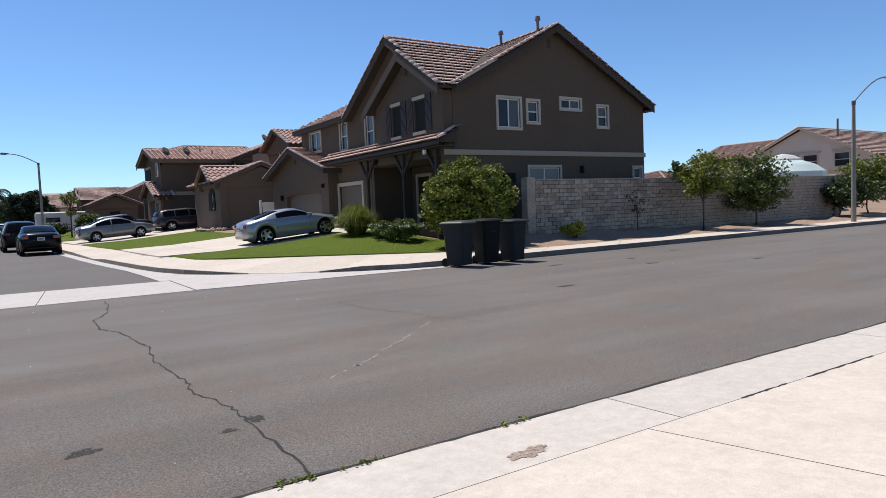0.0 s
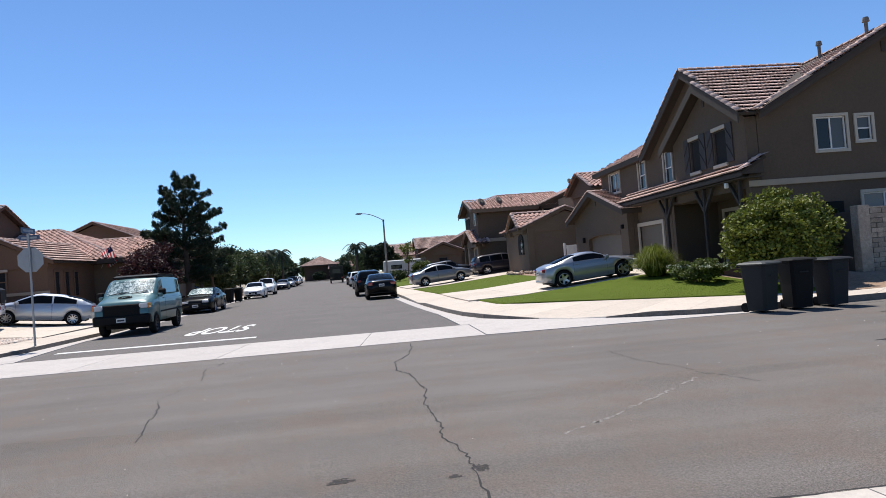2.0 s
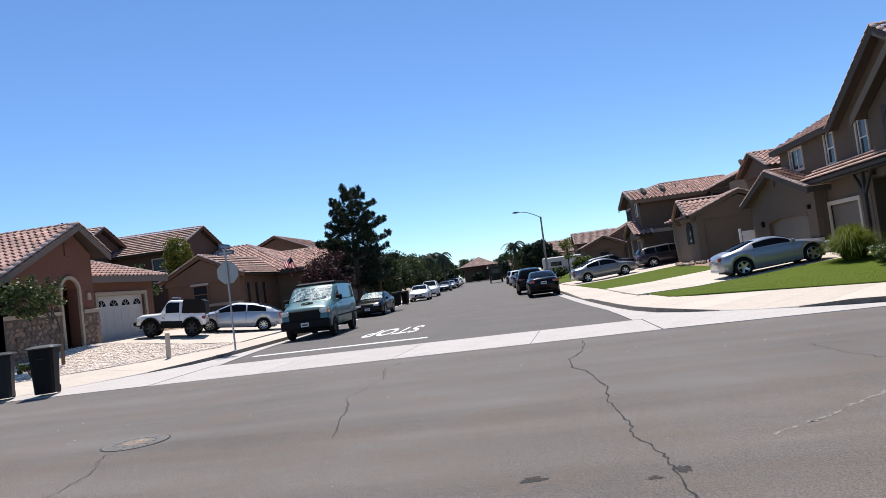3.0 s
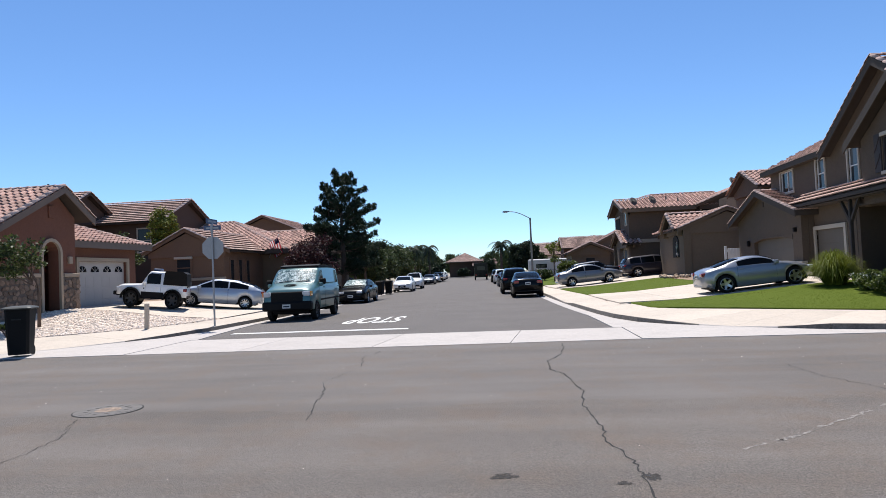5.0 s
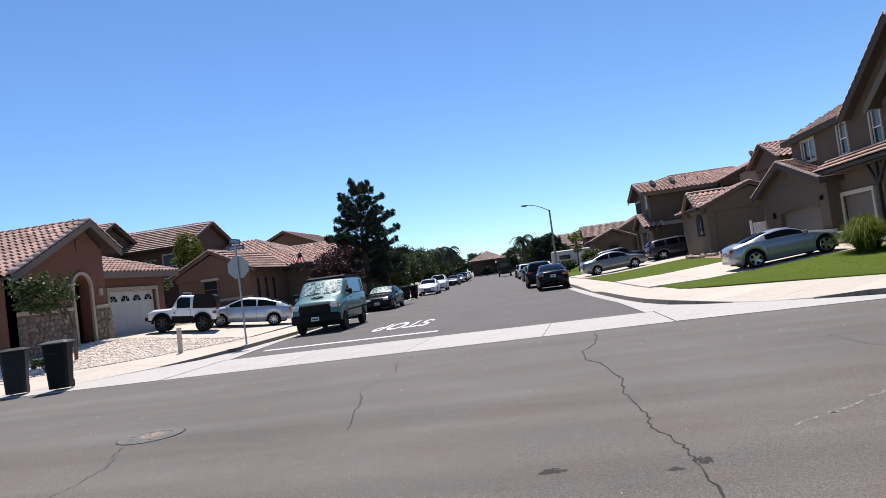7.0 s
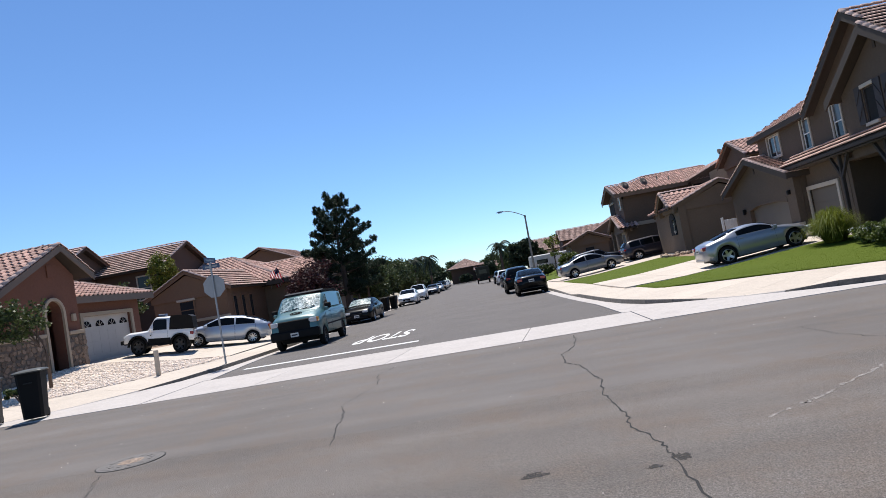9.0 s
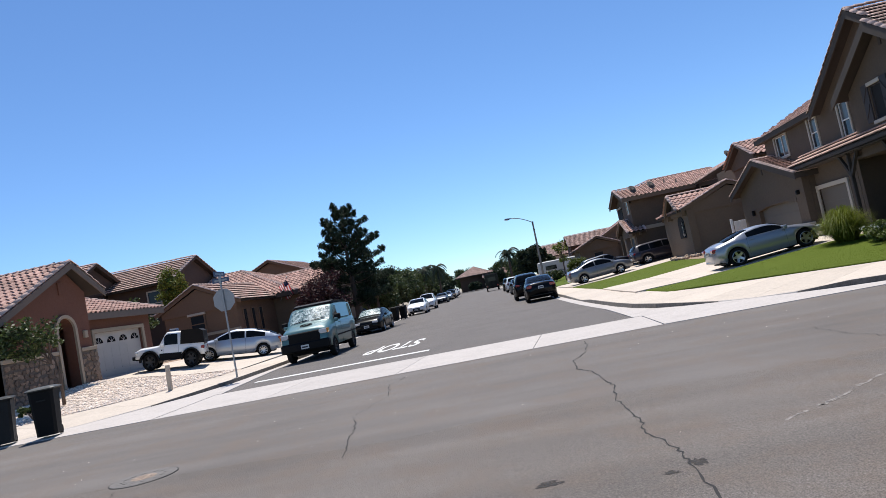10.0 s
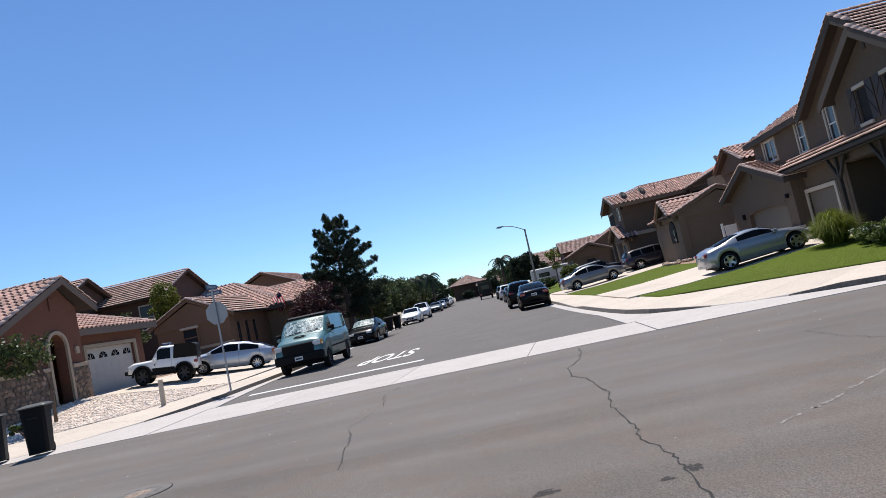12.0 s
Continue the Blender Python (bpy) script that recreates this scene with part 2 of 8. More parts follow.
    galvanised=material("galvanised", (0.33, 0.34, 0.35), 0.5, (0.26, 0.27, 0.28), 5, 40, metal=0.6),
    sign_back=material("sign_back", (0.3, 0.31, 0.32), 0.5, (0.25, 0.26, 0.27), 5, 40, metal=0.4),
    sign_blue=material("sign_blue", (0.05, 0.075, 0.14), 0.5, (0.042, 0.065, 0.12), 5, 40),
    mast=material("mast_concrete", (0.27, 0.24, 0.21), 0.8, (0.2, 0.18, 0.16), 6, 50, 0.5, 0.2, 90, grit=0.1),
    bin_black=material("bin_black", (0.006, 0.0062, 0.0064), 0.7, (0.009, 0.0092, 0.0095), 3, 60, spec=0.15),
    bin_grey=material("bin_grey", (0.017, 0.018, 0.0185), 0.65, (0.022, 0.0235, 0.024), 3, 60, spec=0.2),
    bin_blue=material("bin_dark_blue", (0.013, 0.015, 0.018), 0.65, (0.017, 0.0195, 0.023), 3, 60, spec=0.2),
    rubber=material("rubber", (0.006, 0.006, 0.006), 0.85, (0.01, 0.01, 0.01), 6, 60, spec=0.2),
    rim=material("alloy", (0.5, 0.5, 0.51), 0.3, (0.42, 0.42, 0.43), 4, 40, metal=0.9),
    rim_dark=material("alloy_dark", (0.025, 0.025, 0.027), 0.5, (0.018, 0.018, 0.019), 4, 40, metal=0.3),
    black_trim=material("black_plastic", (0.005, 0.005, 0.0055), 0.65, (0.008, 0.008, 0.0085), 5, 60, spec=0.15),
    headlamp=material("headlamp", (0.55, 0.56, 0.58), 0.12, (0.45, 0.46, 0.48), 6, 40, coat=1.0),
    amber=material("amber_lens", (0.6, 0.2, 0.03), 0.2, (0.5, 0.17, 0.03), 6, 40, coat=1.0),
    tail=material("tail_lens", (0.24, 0.012, 0.01), 0.15, (0.18, 0.01, 0.008), 6, 40, coat=1.0),
    plate=material("plate", (0.6, 0.6, 0.58), 0.5, (0.55, 0.55, 0.53), 6, 40),
    chrome=material("chrome", (0.7, 0.7, 0.72), 0.15, (0.6, 0.6, 0.62), 4, 40, metal=1.0),
    sunshade=material("foil_sunshade", (0.8, 0.92, 0.92), 0.4, (0.04, 0.15, 0.18), 3.0, 8, 0.14, 0.8, 6, stretch=(2.2, 2.2, 0.7)),
    bark=material("bark", (0.12, 0.085, 0.065), 0.95, (0.07, 0.05, 0.04), 6, 40, 0.5, 0.8, 30, stretch=(1, 1, 0.3)),
    leaf_green=material("leaf_green", (0.092, 0.12, 0.015), 0.55, (0.19, 0.205, 0.032), 2, 20, 0.5, random_island=0.55, through_light=0.18, spec=0.3),
    leaf_dark=material("leaf_dark", (0.036, 0.054, 0.015), 0.55, (0.07, 0.092, 0.026), 2, 20, 0.5, random_island=0.5, through_light=0.22, spec=0.3),
    leaf_lime=material("leaf_lime", (0.2, 0.225, 0.03), 0.6, (0.12, 0.15, 0.022), 2, 20, 0.5, random_island=0.4, through_light=0.35, spec=0.2),
    leaf_mid=material("leaf_mid", (0.06, 0.088, 0.018), 0.55, (0.115, 0.14, 0.03), 2, 20, 0.5, random_island=0.5, through_light=0.25, spec=0.3),
    leaf_pine=material("leaf_pine", (0.018, 0.031, 0.017), 0.6, (0.036, 0.052, 0.027), 2, 20, 0.5, random_island=0.5, through_light=0.2, spec=0.2),
    leaf_purple=material("leaf_purple", (0.034, 0.014, 0.016), 0.55, (0.055, 0.022, 0.023), 2, 20, 0.5, random_island=0.45, through_light=0.2, spec=0.2),
    leaf_yellow=material("leaf_yellow", (0.36, 0.35, 0.035), 0.55, (0.25, 0.28, 0.04), 2, 20, 0.5, random_island=0.4, through_light=0.35),
    leaf_far=material("leaf_far", (0.04, 0.06, 0.021), 0.6, (0.075, 0.098, 0.036), 2, 20, 0.5, random_island=0.5, through_light=0.2, spec=0.2),
    flower=material("white_flower", (0.42, 0.43, 0.36), 0.8, (0.3, 0.33, 0.24), 6, 40),
    flag_red=material("flag_red", (0.62, 0.1, 0.11), 0.85, (0.54, 0.085, 0.095), 6, 40, through_light=0.7),
    flag_white=material("flag_white", (0.85, 0.83, 0.81), 0.85, (0.79, 0.77, 0.75), 6, 40, through_light=0.7),
    flag_blue=material("flag_blue", (0.03, 0.04, 0.13), 0.85, (0.025, 0.035, 0.11), 6, 40, through_light=0.5),
    canopy=material("tent_canopy", (0.78, 0.87, 0.86), 0.7, (0.7, 0.8, 0.79), 2, 30),
    fence_white=material("white_vinyl", (0.78, 0.78, 0.76), 0.5, (0.7, 0.7, 0.68), 3, 40),
    silver=material("silver_paint", (0.29, 0.305, 0.335), 0.3, (0.275, 0.29, 0.32), 2, 30, 0.6, metal=0.5, coat=0.6),
    silver_blue=paint("silver_blue_paint", (0.4, 0.44, 0.5), 0.5, 0.32),
    grey_paint=paint("grey_paint", (0.2, 0.205, 0.215), 0.5, 0.32),
    black_paint=material("black_paint", (0.003, 0.003, 0.0035), 0.22, (0.004, 0.004, 0.0045), 2, 30, coat=0.1, spec=0.16),
    navy_paint=paint("navy_paint", (0.014, 0.018, 0.032), 0.2, 0.35, 0.3),
    plum_paint=paint("plum_paint", (0.025, 0.02, 0.028), 0.3, 0.35, 0.3),
    white_paint=paint("white_paint", (0.78, 0.78, 0.77), 0.0, 0.35),
    trailer_white=paint("trailer_white", (0.5, 0.5, 0.48), 0.0, 0.5, 0.1),
    teal_paint=material("teal_paint", (0.062, 0.155, 0.165), 0.38, (0.055, 0.14, 0.15), 2, 30, 0.6, metal=0.15, coat=0.4),
    window_grey=glass("window_grey", (0.085, 0.09, 0.092), 0.12),
    curtain=glass("curtained_window", (0.2, 0.19, 0.18), 0.25),
    # lighter grey for bin lids: sunlight on their tops put into the colour
    lid_sunlit=material("bin_lid_sunlit", (0.05, 0.053, 0.052), 0.55, (0.04, 0.043, 0.042), 4, 50, spec=0.3),
    window=glass("window_glass", (0.022, 0.027, 0.032), 0.04),
    car_glass=glass("car_glass", (0.012, 0.014, 0.016)),
)


# ---- helpers for building ----
def finish(bm, name, mat, smooth=False):
    bmesh.ops.recalc_face_normals(bm, faces=bm.faces)
    me = bpy.data.meshes.new(name)
    bm.to_mesh(me)
    bm.free()
    if smooth:
        for p in me.polygons:
            p.use_smooth = True
    me.materials.append(M[mat])
    return me


def part(name, bm, mat, parent, label="", smooth=False):
    """One mesh object under a thing or a part."""
    me = bm if isinstance(bm, bpy.types.Mesh) else finish(bm, name, mat, smooth)
    ob = new(name, me)
    ob.parent = parent
    return tagged(ob, label)


def thing(name, label, category, m=None, group="", kind=""):
    """An empty at the base of a thing."""
    ob = new(name)
    if m is not None:
        ob.matrix_world = m
    return tagged(ob, label, category, group, kind)


def solid(name, bm, mat, label, category, group="", kind="", smooth=False):
    return tagged(new(name, finish(bm, name, mat, smooth)), label, category, group, kind)


def box(bm, x0, x1, y0, y1, z0, z1):
    v = [bm.verts.new((x, y, z)) for x in (x0, x1) for y in (y0, y1) for z in (z0, z1)]
    for f in ((0, 1, 3, 2), (4, 6, 7, 5), (0, 4, 5, 1), (2, 3, 7, 6), (0, 2, 6, 4), (1, 5, 7, 3)):
        bm.faces.new([v[i] for i in f])
    return bm


def bbox(x0, x1, y0, y1, z0, z1, bevel=0.0):
    bm = box(bmesh.new(), x0, x1, y0, y1, z0, z1)
    if bevel:
        bmesh.ops.bevel(bm, geom=bm.edges[:], offset=bevel, segments=1, affect="EDGES")
    return bm


def prism(bm, pts, shift):
    """A polygon of 3D points pushed along a vector."""
    shift = Vector(shift)
    a = [bm.verts.new(p) for p in pts]
    b = [bm.verts.new(Vector(p) + shift) for p in pts]
    bm.faces.new(a)
    bm.faces.new(b[::-1])
    for i in range(len(a)):
        j = (i + 1) % len(a)
        bm.faces.new((a[i], b[i], b[j], a[j]))
    return bm


def clip(poly, inside):
    """Cuts a polygon by a convex outline, both counter-clockwise (u, z) points."""
    for i in range(len(inside)):
        (ax, ay), (bx, by) = inside[i], inside[(i + 1) % len(inside)]
        out = []
        for k in range(len(poly)):
            p, q = poly[k], poly[(k + 1) % len(poly)]
            dp = (bx - ax) * (p[1] - ay) - (by - ay) * (p[0] - ax)
            dq = (bx - ax) * (q[1] - ay) - (by - ay) * (q[0] - ax)
            if dp >= 0:
                out.append(p)
            if dp * dq < 0:
                s = dp / (dp - dq)
                out.append((p[0] + s * (q[0] - p[0]), p[1] + s * (q[1] - p[1])))
        poly = out
        if len(poly) < 3:
            return []
    return poly


def wall_mesh(origin, u, outline, holes, thick):
    """An upright wall: outline in (u, z), rectangular holes (u0, u1, z0, z1) through it; it is thick to the left of u."""
    u = Vector((u[0], u[1], 0)).normalized()
    back = Vector((-u.y, u.x, 0)) * thick
    o = Vector(origin)
    us = sorted({p[0] for p in outline} | {h[i] for h in holes for i in (0, 1)})
    zs = sorted({p[1] for p in outline} | {h[i] for h in holes for i in (2, 3)})
    bm = bmesh.new()
    front, rear, edges = {}, {}, {}

    def vert(store, c, shift):
        key = (round(c[0], 4), round(c[1], 4))
        if key not in store:
            store[key] = bm.verts.new(o + u * c[0] + Vector((0, 0, c[1])) + shift)
        return key

    for i in range(len(us) - 1):
        for k in range(len(zs) - 1):
            cu, cz = (us[i] + us[i + 1]) / 2, (zs[k] + zs[k + 1]) / 2
            if any(h[0] < cu < h[1] and h[2] < cz < h[3] for h in holes):
                continue
            cell = clip([(us[i], zs[k]), (us[i + 1], zs[k]), (us[i + 1], zs[k + 1]), (us[i], zs[k + 1])], outline)
            keys = []
            for c in cell:
                key = vert(front, c, Vector((0, 0, 0)))
                vert(rear, c, back)
                if key not in keys:
                    keys.append(key)
            if len(keys) < 3:
                continue
            bm.faces.new([front[q] for q in keys])
            bm.faces.new([rear[q] for q in keys[::-1]])
            for a, b in zip(keys, keys[1:] + keys[:1]):
                e = (min(a, b), max(a, b))
                edges[e] = edges.get(e, 0) + 1
    for (a, b), n in edges.items():
        if n == 1:
            bm.faces.new((front[a], rear[a], rear[b], front[b]))
    loose = [v for v in bm.verts if not v.link_faces]
    bmesh.ops.delete(bm, geom=loose, context="VERTS")
    return bm


def tube(bm, points, radii, sides=8):
    """A round bar through points."""
    rings = []
    for i, p in enumerate(points):
        p = Vector(p)
        d = (Vector(points[min(i + 1, len(points) - 1)]) - Vector(points[max(i - 1, 0)])).normalized()
        a = d.orthogonal().normalized() if abs(d.z) < 0.99 else Vector((1, 0, 0))
        b = d.cross(a)
        r = radii[i] if isinstance(radii, (list, tuple)) else radii
        rings.append([bm.verts.new(p + (a * math.cos(t) + b * math.sin(t)) * r) for t in [2 * math.pi * k / sides for k in range(sides)]])
    for i in range(len(rings) - 1):
        best = min(range(sides), key=lambda s: (rings[i + 1][s].co - rings[i][0].co).length)
        for k in range(sides):
            bm.faces.new((rings[i][k], rings[i][(k + 1) % sides], rings[i + 1][(k + 1 + best) % sides], rings[i + 1][(k + best) % sides]))
    bm.faces.new(rings[0][::-1])
    bm.faces.new(rings[-1])
    return bm


def window_set(parent, origin, u, u0, u1, z0, z1, thick, trim="trim", tw=0.1, split="v", glass_mat="window", blind=False, sill=True, frame_mat="trim_white", second=None):
    """A window in a wall's hole: trim round it, frame, panes. The wall's outside is to the right of u."""
    uu = Vector((u[0], u[1], 0)).normalized()
    nn = Vector((uu.y, -uu.x, 0))
    o = Vector(origin)

    def bar(bm, a, b, c, d, n0, n1):
        prism(bm, [o + uu * x + Vector((0, 0, z)) + nn * n0 for x, z in ((a, c), (b, c), (b, d), (a, d))], nn * (n1 - n0))

    w = thing("window", "", "")
    w.parent = parent
    if trim:
        bm = bmesh.new()
        bar(bm, u0 - tw, u0, z0 - tw, z1 + tw, -0.02, 0.045)
        bar(bm, u1, u1 + tw, z0 - tw, z1 + tw, -0.02, 0.045)
        bar(bm, u0, u1, z1, z1 + tw, -0.02, 0.047)
        bar(bm, u0, u1, z0 - tw, z0, -0.02, 0.06 if sill else 0.047)
        part("surround", bm, trim, w)
    bm = bmesh.new()
    f = 0.045
    bar(bm, u0, u0 + f, z0, z1, -0.1, -0.03)
    bar(bm, u1 - f, u1, z0, z1, -0.1, -0.03)
    bar(bm, u0 + f, u1 - f, z1 - f, z1, -0.1, -0.03)
    bar(bm, u0 + f, u1 - f, z0, z0 + f, -0.1, -0.03)
    um, zm = (u0 + u1) / 2, (z0 + z1) / 2
    if split == "v":
        bar(bm, um - f / 2, um + f / 2, z0 + f, z1 - f, -0.1, -0.032)
    elif split == "h":
        bar(bm, u0 + f, u1 - f, zm - f / 2, zm + f / 2, -0.1, -0.032)
    part("window_frame", bm, frame_mat, w)
    spans = [(u0 + f, um - f / 2, z0 + f, z1 - f), (um + f / 2, u1 - f, z0 + f, z1 - f)] if split == "v" else \
        [(u0 + f, u1 - f, z0 + f, zm - f / 2), (u0 + f, u1 - f, zm + f / 2, z1 - f)] if split == "h" else [(u0 + f, u1 - f, z0 + f, z1 - f)]
    for k, (a, b, c, d) in enumerate(spans):
        bm = bmesh.new()
        bar(bm, a, b, c, d, -0.075, -0.065)
        part("pane", bm, second if second and k else glass_mat, w)
    bm = bmesh.new()
    if blind:
        bar(bm, u0 + 0.01, u1 - 0.01, z0 + 0.01, z1 - 0.01, -0.14, -0.12)
        part("blind", bm, "blind", w)
    return w


# ---- ground, roads, kerbs ----
def right_curb(y):
    d = y - 17.5
    return 2.5 - 0.04 * d - (0.0002 * max(d, 0) ** 2 if d < 120 else 2.88 + 0.048 * (d - 120))


def left_curb(y):
    d = y - 20.0
    return -9.9 - 0.04 * d - (0.0002 * max(d, 0) ** 2 if d < 120 else 2.88 + 0.048 * (d - 120))


def smooth_step(a, b, x):
    s = min(1.0, max(0.0, (x - a) / (b - a)))
    return s * s * (3 - 2 * s)


RIGHT_BACK = [(-10.0, 160.0), (-1.8, 80.0), (1.2, 55.0), (2.85, 40.0), (3.5, 32.0), (4.0, 26.5), (4.4, 22.0), (6.6, 20.3), (10.3, 17.1), (12.5, 16.25), (16.0, 16.0), (300.0, 16.0)]
LEFT_BACK = [(-300.0, 16.9), (-18.0, 16.9), (-15.2, 18.0), (-13.0, 20.4), (-11.8, 23.5), (-11.8, 27.0), (-13.0, 48.0), (-17.0, 90.0), (-30.0, 200.0)]


def poly_distance(x, y, line):
    best = 1e9
    for (ax, ay), (bx, by) in zip(line, line[1:]):
        dx, dy = bx - ax, by - ay
        s = min(1, max(0, ((x - ax) * dx + (y - ay) * dy) / (dx * dx + dy * dy)))
        best = min(best, math.hypot(ax + s * dx - x, ay + s * dy - y))
    return best


def right_height(x, y):
    """Height of the lots on the right of the side street."""
    d = poly_distance(x, y, RIGHT_BACK)
    lawn = 0.19 + 0.62 * smooth_step(0.0, 10.0, d)
    bed = 0.2 + (0.3 - 0.25 * smooth_step(15, 27, x)) * smooth_step(0.0, 2.4, d)
    bed += (0.07 * math.sin(x * 1.9 + y) + 0.05 * math.sin(x * 4.3 - 2.2 * y)) * smooth_step(0.1, 1.0, d)
    f = smooth_step(11.5, 14.5, x) * (1 - smooth_step(18.6, 21, y))
    return lawn * (1 - f) + bed * f


def left_height(x, y):
    return 0.19 + 0.66 * smooth_step(0.0, 7.5, poly_distance(x, y, LEFT_BACK))


def sheet(name, mat, xs, ys, height, label, category, keep=lambda x, y: True, kind="structure"):
    bm = bmesh.new()
    grid = {}
    for i, x in enumerate(xs):
        for k, y in enumerate(ys):
            grid[i, k] = (x, y, height(x, y))
    verts = {}
    for i in range(len(xs) - 1):
        for k in range(len(ys) - 1):
            cx, cy = (xs[i] + xs[i + 1]) / 2, (ys[k] + ys[k + 1]) / 2
            if keep(cx, cy):
                f = []
                for c in ((i, k), (i + 1, k), (i + 1, k + 1), (i, k + 1)):
                    if c not in verts:
                        verts[c] = bm.verts.new(grid[c])
                    f.append(verts[c])
                bm.faces.new(f)
    return solid(name, bm, mat, label, category, kind=kind, smooth=True)


def steps(a, b, s):
    n = max(1, round((b - a) / s))
    return [a + (b - a) * i / n for i in range(n + 1)]


def flat(name, mat, pts, z, depth, label, category, kind="structure"):
    bm = prism(bmesh.new(), [(x, y, z) for x, y in pts], (0, 0, -depth))
    return solid(name, bm, mat, label, category, kind=kind)


solid("ground", bbox(-1500, 1500, -1500, 1500, -0.6, -0.12), "far_ground", "dry bare earth reaching the horizon all round", "ground", kind="structure")
CR0, CR1 = 3.87, 14.3            # the cross street's asphalt, from its near to its far edge
flat("road", "asphalt", [(-200, CR0), (200, CR0), (200, CR1), (9.0, CR1), (2.5, 14.72), (-9.4, 14.72), (-16.0, CR1 + 0.25), (-200, CR1 + 0.25)], 0.0, 0.1,
     "worn dark grey asphalt road with cracks and stains", "road")
flat("side_road", "asphalt_side", [(-9.2, 17.95), (2.37, 17.55), (2.3, 20.0), (2.2, 22.5), (2.0, 25.0), (1.82, 27.5), (1.66, 30.0), *[(right_curb(y) - 0.36, y) for y in (36, 45, 60, 80, 110, 140, 300)], *[(left_curb(y) + 0.36, y) for y in (300, 140, 110, 80, 60, 45, 32)], (-9.82, 28.0), (-9.84, 24.0), (-9.6, 21.3), (-9.4, 19.5)],
     0.0, 0.1, "grey asphalt side street running between parked cars", "road")

# the older, coarser strip of paving on the near side, with a ragged edge
bm = bmesh.new()
rng = random.Random(61)
rows = []
for i in range(201):
    x = -40 + i * 0.4
    edge = 8.1 + 0.2 * math.sin(x * 0.35) + 0.12 * math.sin(x * 1.3 + 1) + rng.uniform(-0.05, 0.05)
    rows.append([bm.verts.new((x, y, z)) for y, z in ((3.875, 0.0022), (edge, 0.0022), (edge + 0.02, -0.01))])
for p, q in zip(rows, rows[1:]):
    for k in range(2):
        bm.faces.new((p[k], q[k], q[k + 1], p[k + 1]))
solid("road_near_strip", bm, "asphalt_worn", "coarse brownish worn asphalt strip along the near edge", "road", kind="structure")

# concrete gutter that crosses the mouth of the side street, in slabs
gutter = thing("gutter", "pale concrete cross gutter at the street mouth", "gutter", kind="structure")
cuts = [-9.4, -6.6, -3.4, -0.25, 2.6]
for a, b in zip(cuts, cuts[1:]):
    far = 17.95 if b < -9 else 17.95 - (a + 9.4) * 0.036
    far2 = 17.95 if b < -9 else 17.95 - (b + 9.4) * 0.036
    bm = prism(bmesh.new(), [(a + 0.007, 14.7, 0.006), (b - 0.007, 14.7, 0.006), (b - 0.007 + (0.25 if b < 2.6 else 0), far2 - 0.01, 0.006), (a + 0.007 + (0.25 if -9 < a else 0), far - 0.01, 0.006)], (0, 0, -0.1))
    part("slab", bm, "concrete_pale", gutter)
part("bed", prism(bmesh.new(), [(-9.4, 14.69, -0.01), (2.6, 14.69, -0.01), (2.6, 17.5, -0.01), (-9.2, 17.95, -0.01)], (0, 0, -0.08)), "curb", gutter)


def kerb_run(name, line, heights, label, pan=0.4):
    """Kerb stone with gutter pan, along a line with the road on its left."""
    t = thing(name, label, "kerb", kind="structure")
    stone = [(0.02, -0.06), (0.02, 0.01), (0.0, 1.0), (-0.05, 1.0), (-0.05, -0.06)]
    tray = [(pan, -0.06), (pan, 0.003), (0.02, 0.009), (0.02, -0.06)]
    for k in range(len(line) - 1):
        # only raised stones get the dark colour, which paints in their shaded faces
        flush = max(heights[k], heights[k + 1]) < 0.07
        dirty = min(line[k][0], line[k + 1][0]) >= 7.8
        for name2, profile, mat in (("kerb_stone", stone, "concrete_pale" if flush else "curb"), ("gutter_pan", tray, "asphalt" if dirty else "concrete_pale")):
            bm = bmesh.new()
            ends = []
            for i in (k, k + 1):
                a, b = Vector(line[max(i - 1, 0)]), Vector(line[min(i + 1, len(line) - 1)])
                d = (b - a).normalized()
                n = Vector((-d.y, d.x))
                inset = d * (0.004 if i == k else -0.004)
                ends.append([bm.verts.new((*(Vector(line[i]) + n * o + inset), heights[i] if z == 1.0 else z)) for o, z in profile])
            m = len(profile)
            for j in range(m):
                bm.faces.new((ends[0][j], ends[1][j], ends[1][(j + 1) % m], ends[0][(j + 1) % m]))
            bm.faces.new(ends[0])
            bm.faces.new(ends[1][::-1])
            part(name2, bm, mat, t)
    return t


RIGHT_KERB = [(right_curb(y), y) for y in (300, 160, 100, 70, 55, 44, 36)] + [(2.03, 30), (2.2, 27.5), (2.4, 25), (2.62, 22.5), (2.87, 20.6), (3.28, 19.0), (3.82, 18.1), (4.5, 17.35), (5.2, 16.65), (5.9, 16.0), (6.8, 15.4), (7.8, 14.92)] + \
    [(x, 14.62) for x in (9, 12, 16, 20, 25, 30, 40, 60, 100, 200)]
RK_H = []
for x, y in RIGHT_KERB:
    h = 0.13 if x < 8.5 else 0.16
    if 29 < y < 35.5 and x < 3:
        h = 0.045                      # dropped for the drive
    if y < 18.5 and x < 6:
        h = {3.82: 0.09, 4.5: 0.03, 5.2: 0.016, 5.9: 0.04}[x]     # ramp at the corner
    if 45 < y < 60:
        h = 0.045
    RK_H.append(h)
kerb_run("kerb_right", RIGHT_KERB[::-1], RK_H[::-1], "weathered concrete kerb, raised stones coloured dark for shade, with a gutter pan")
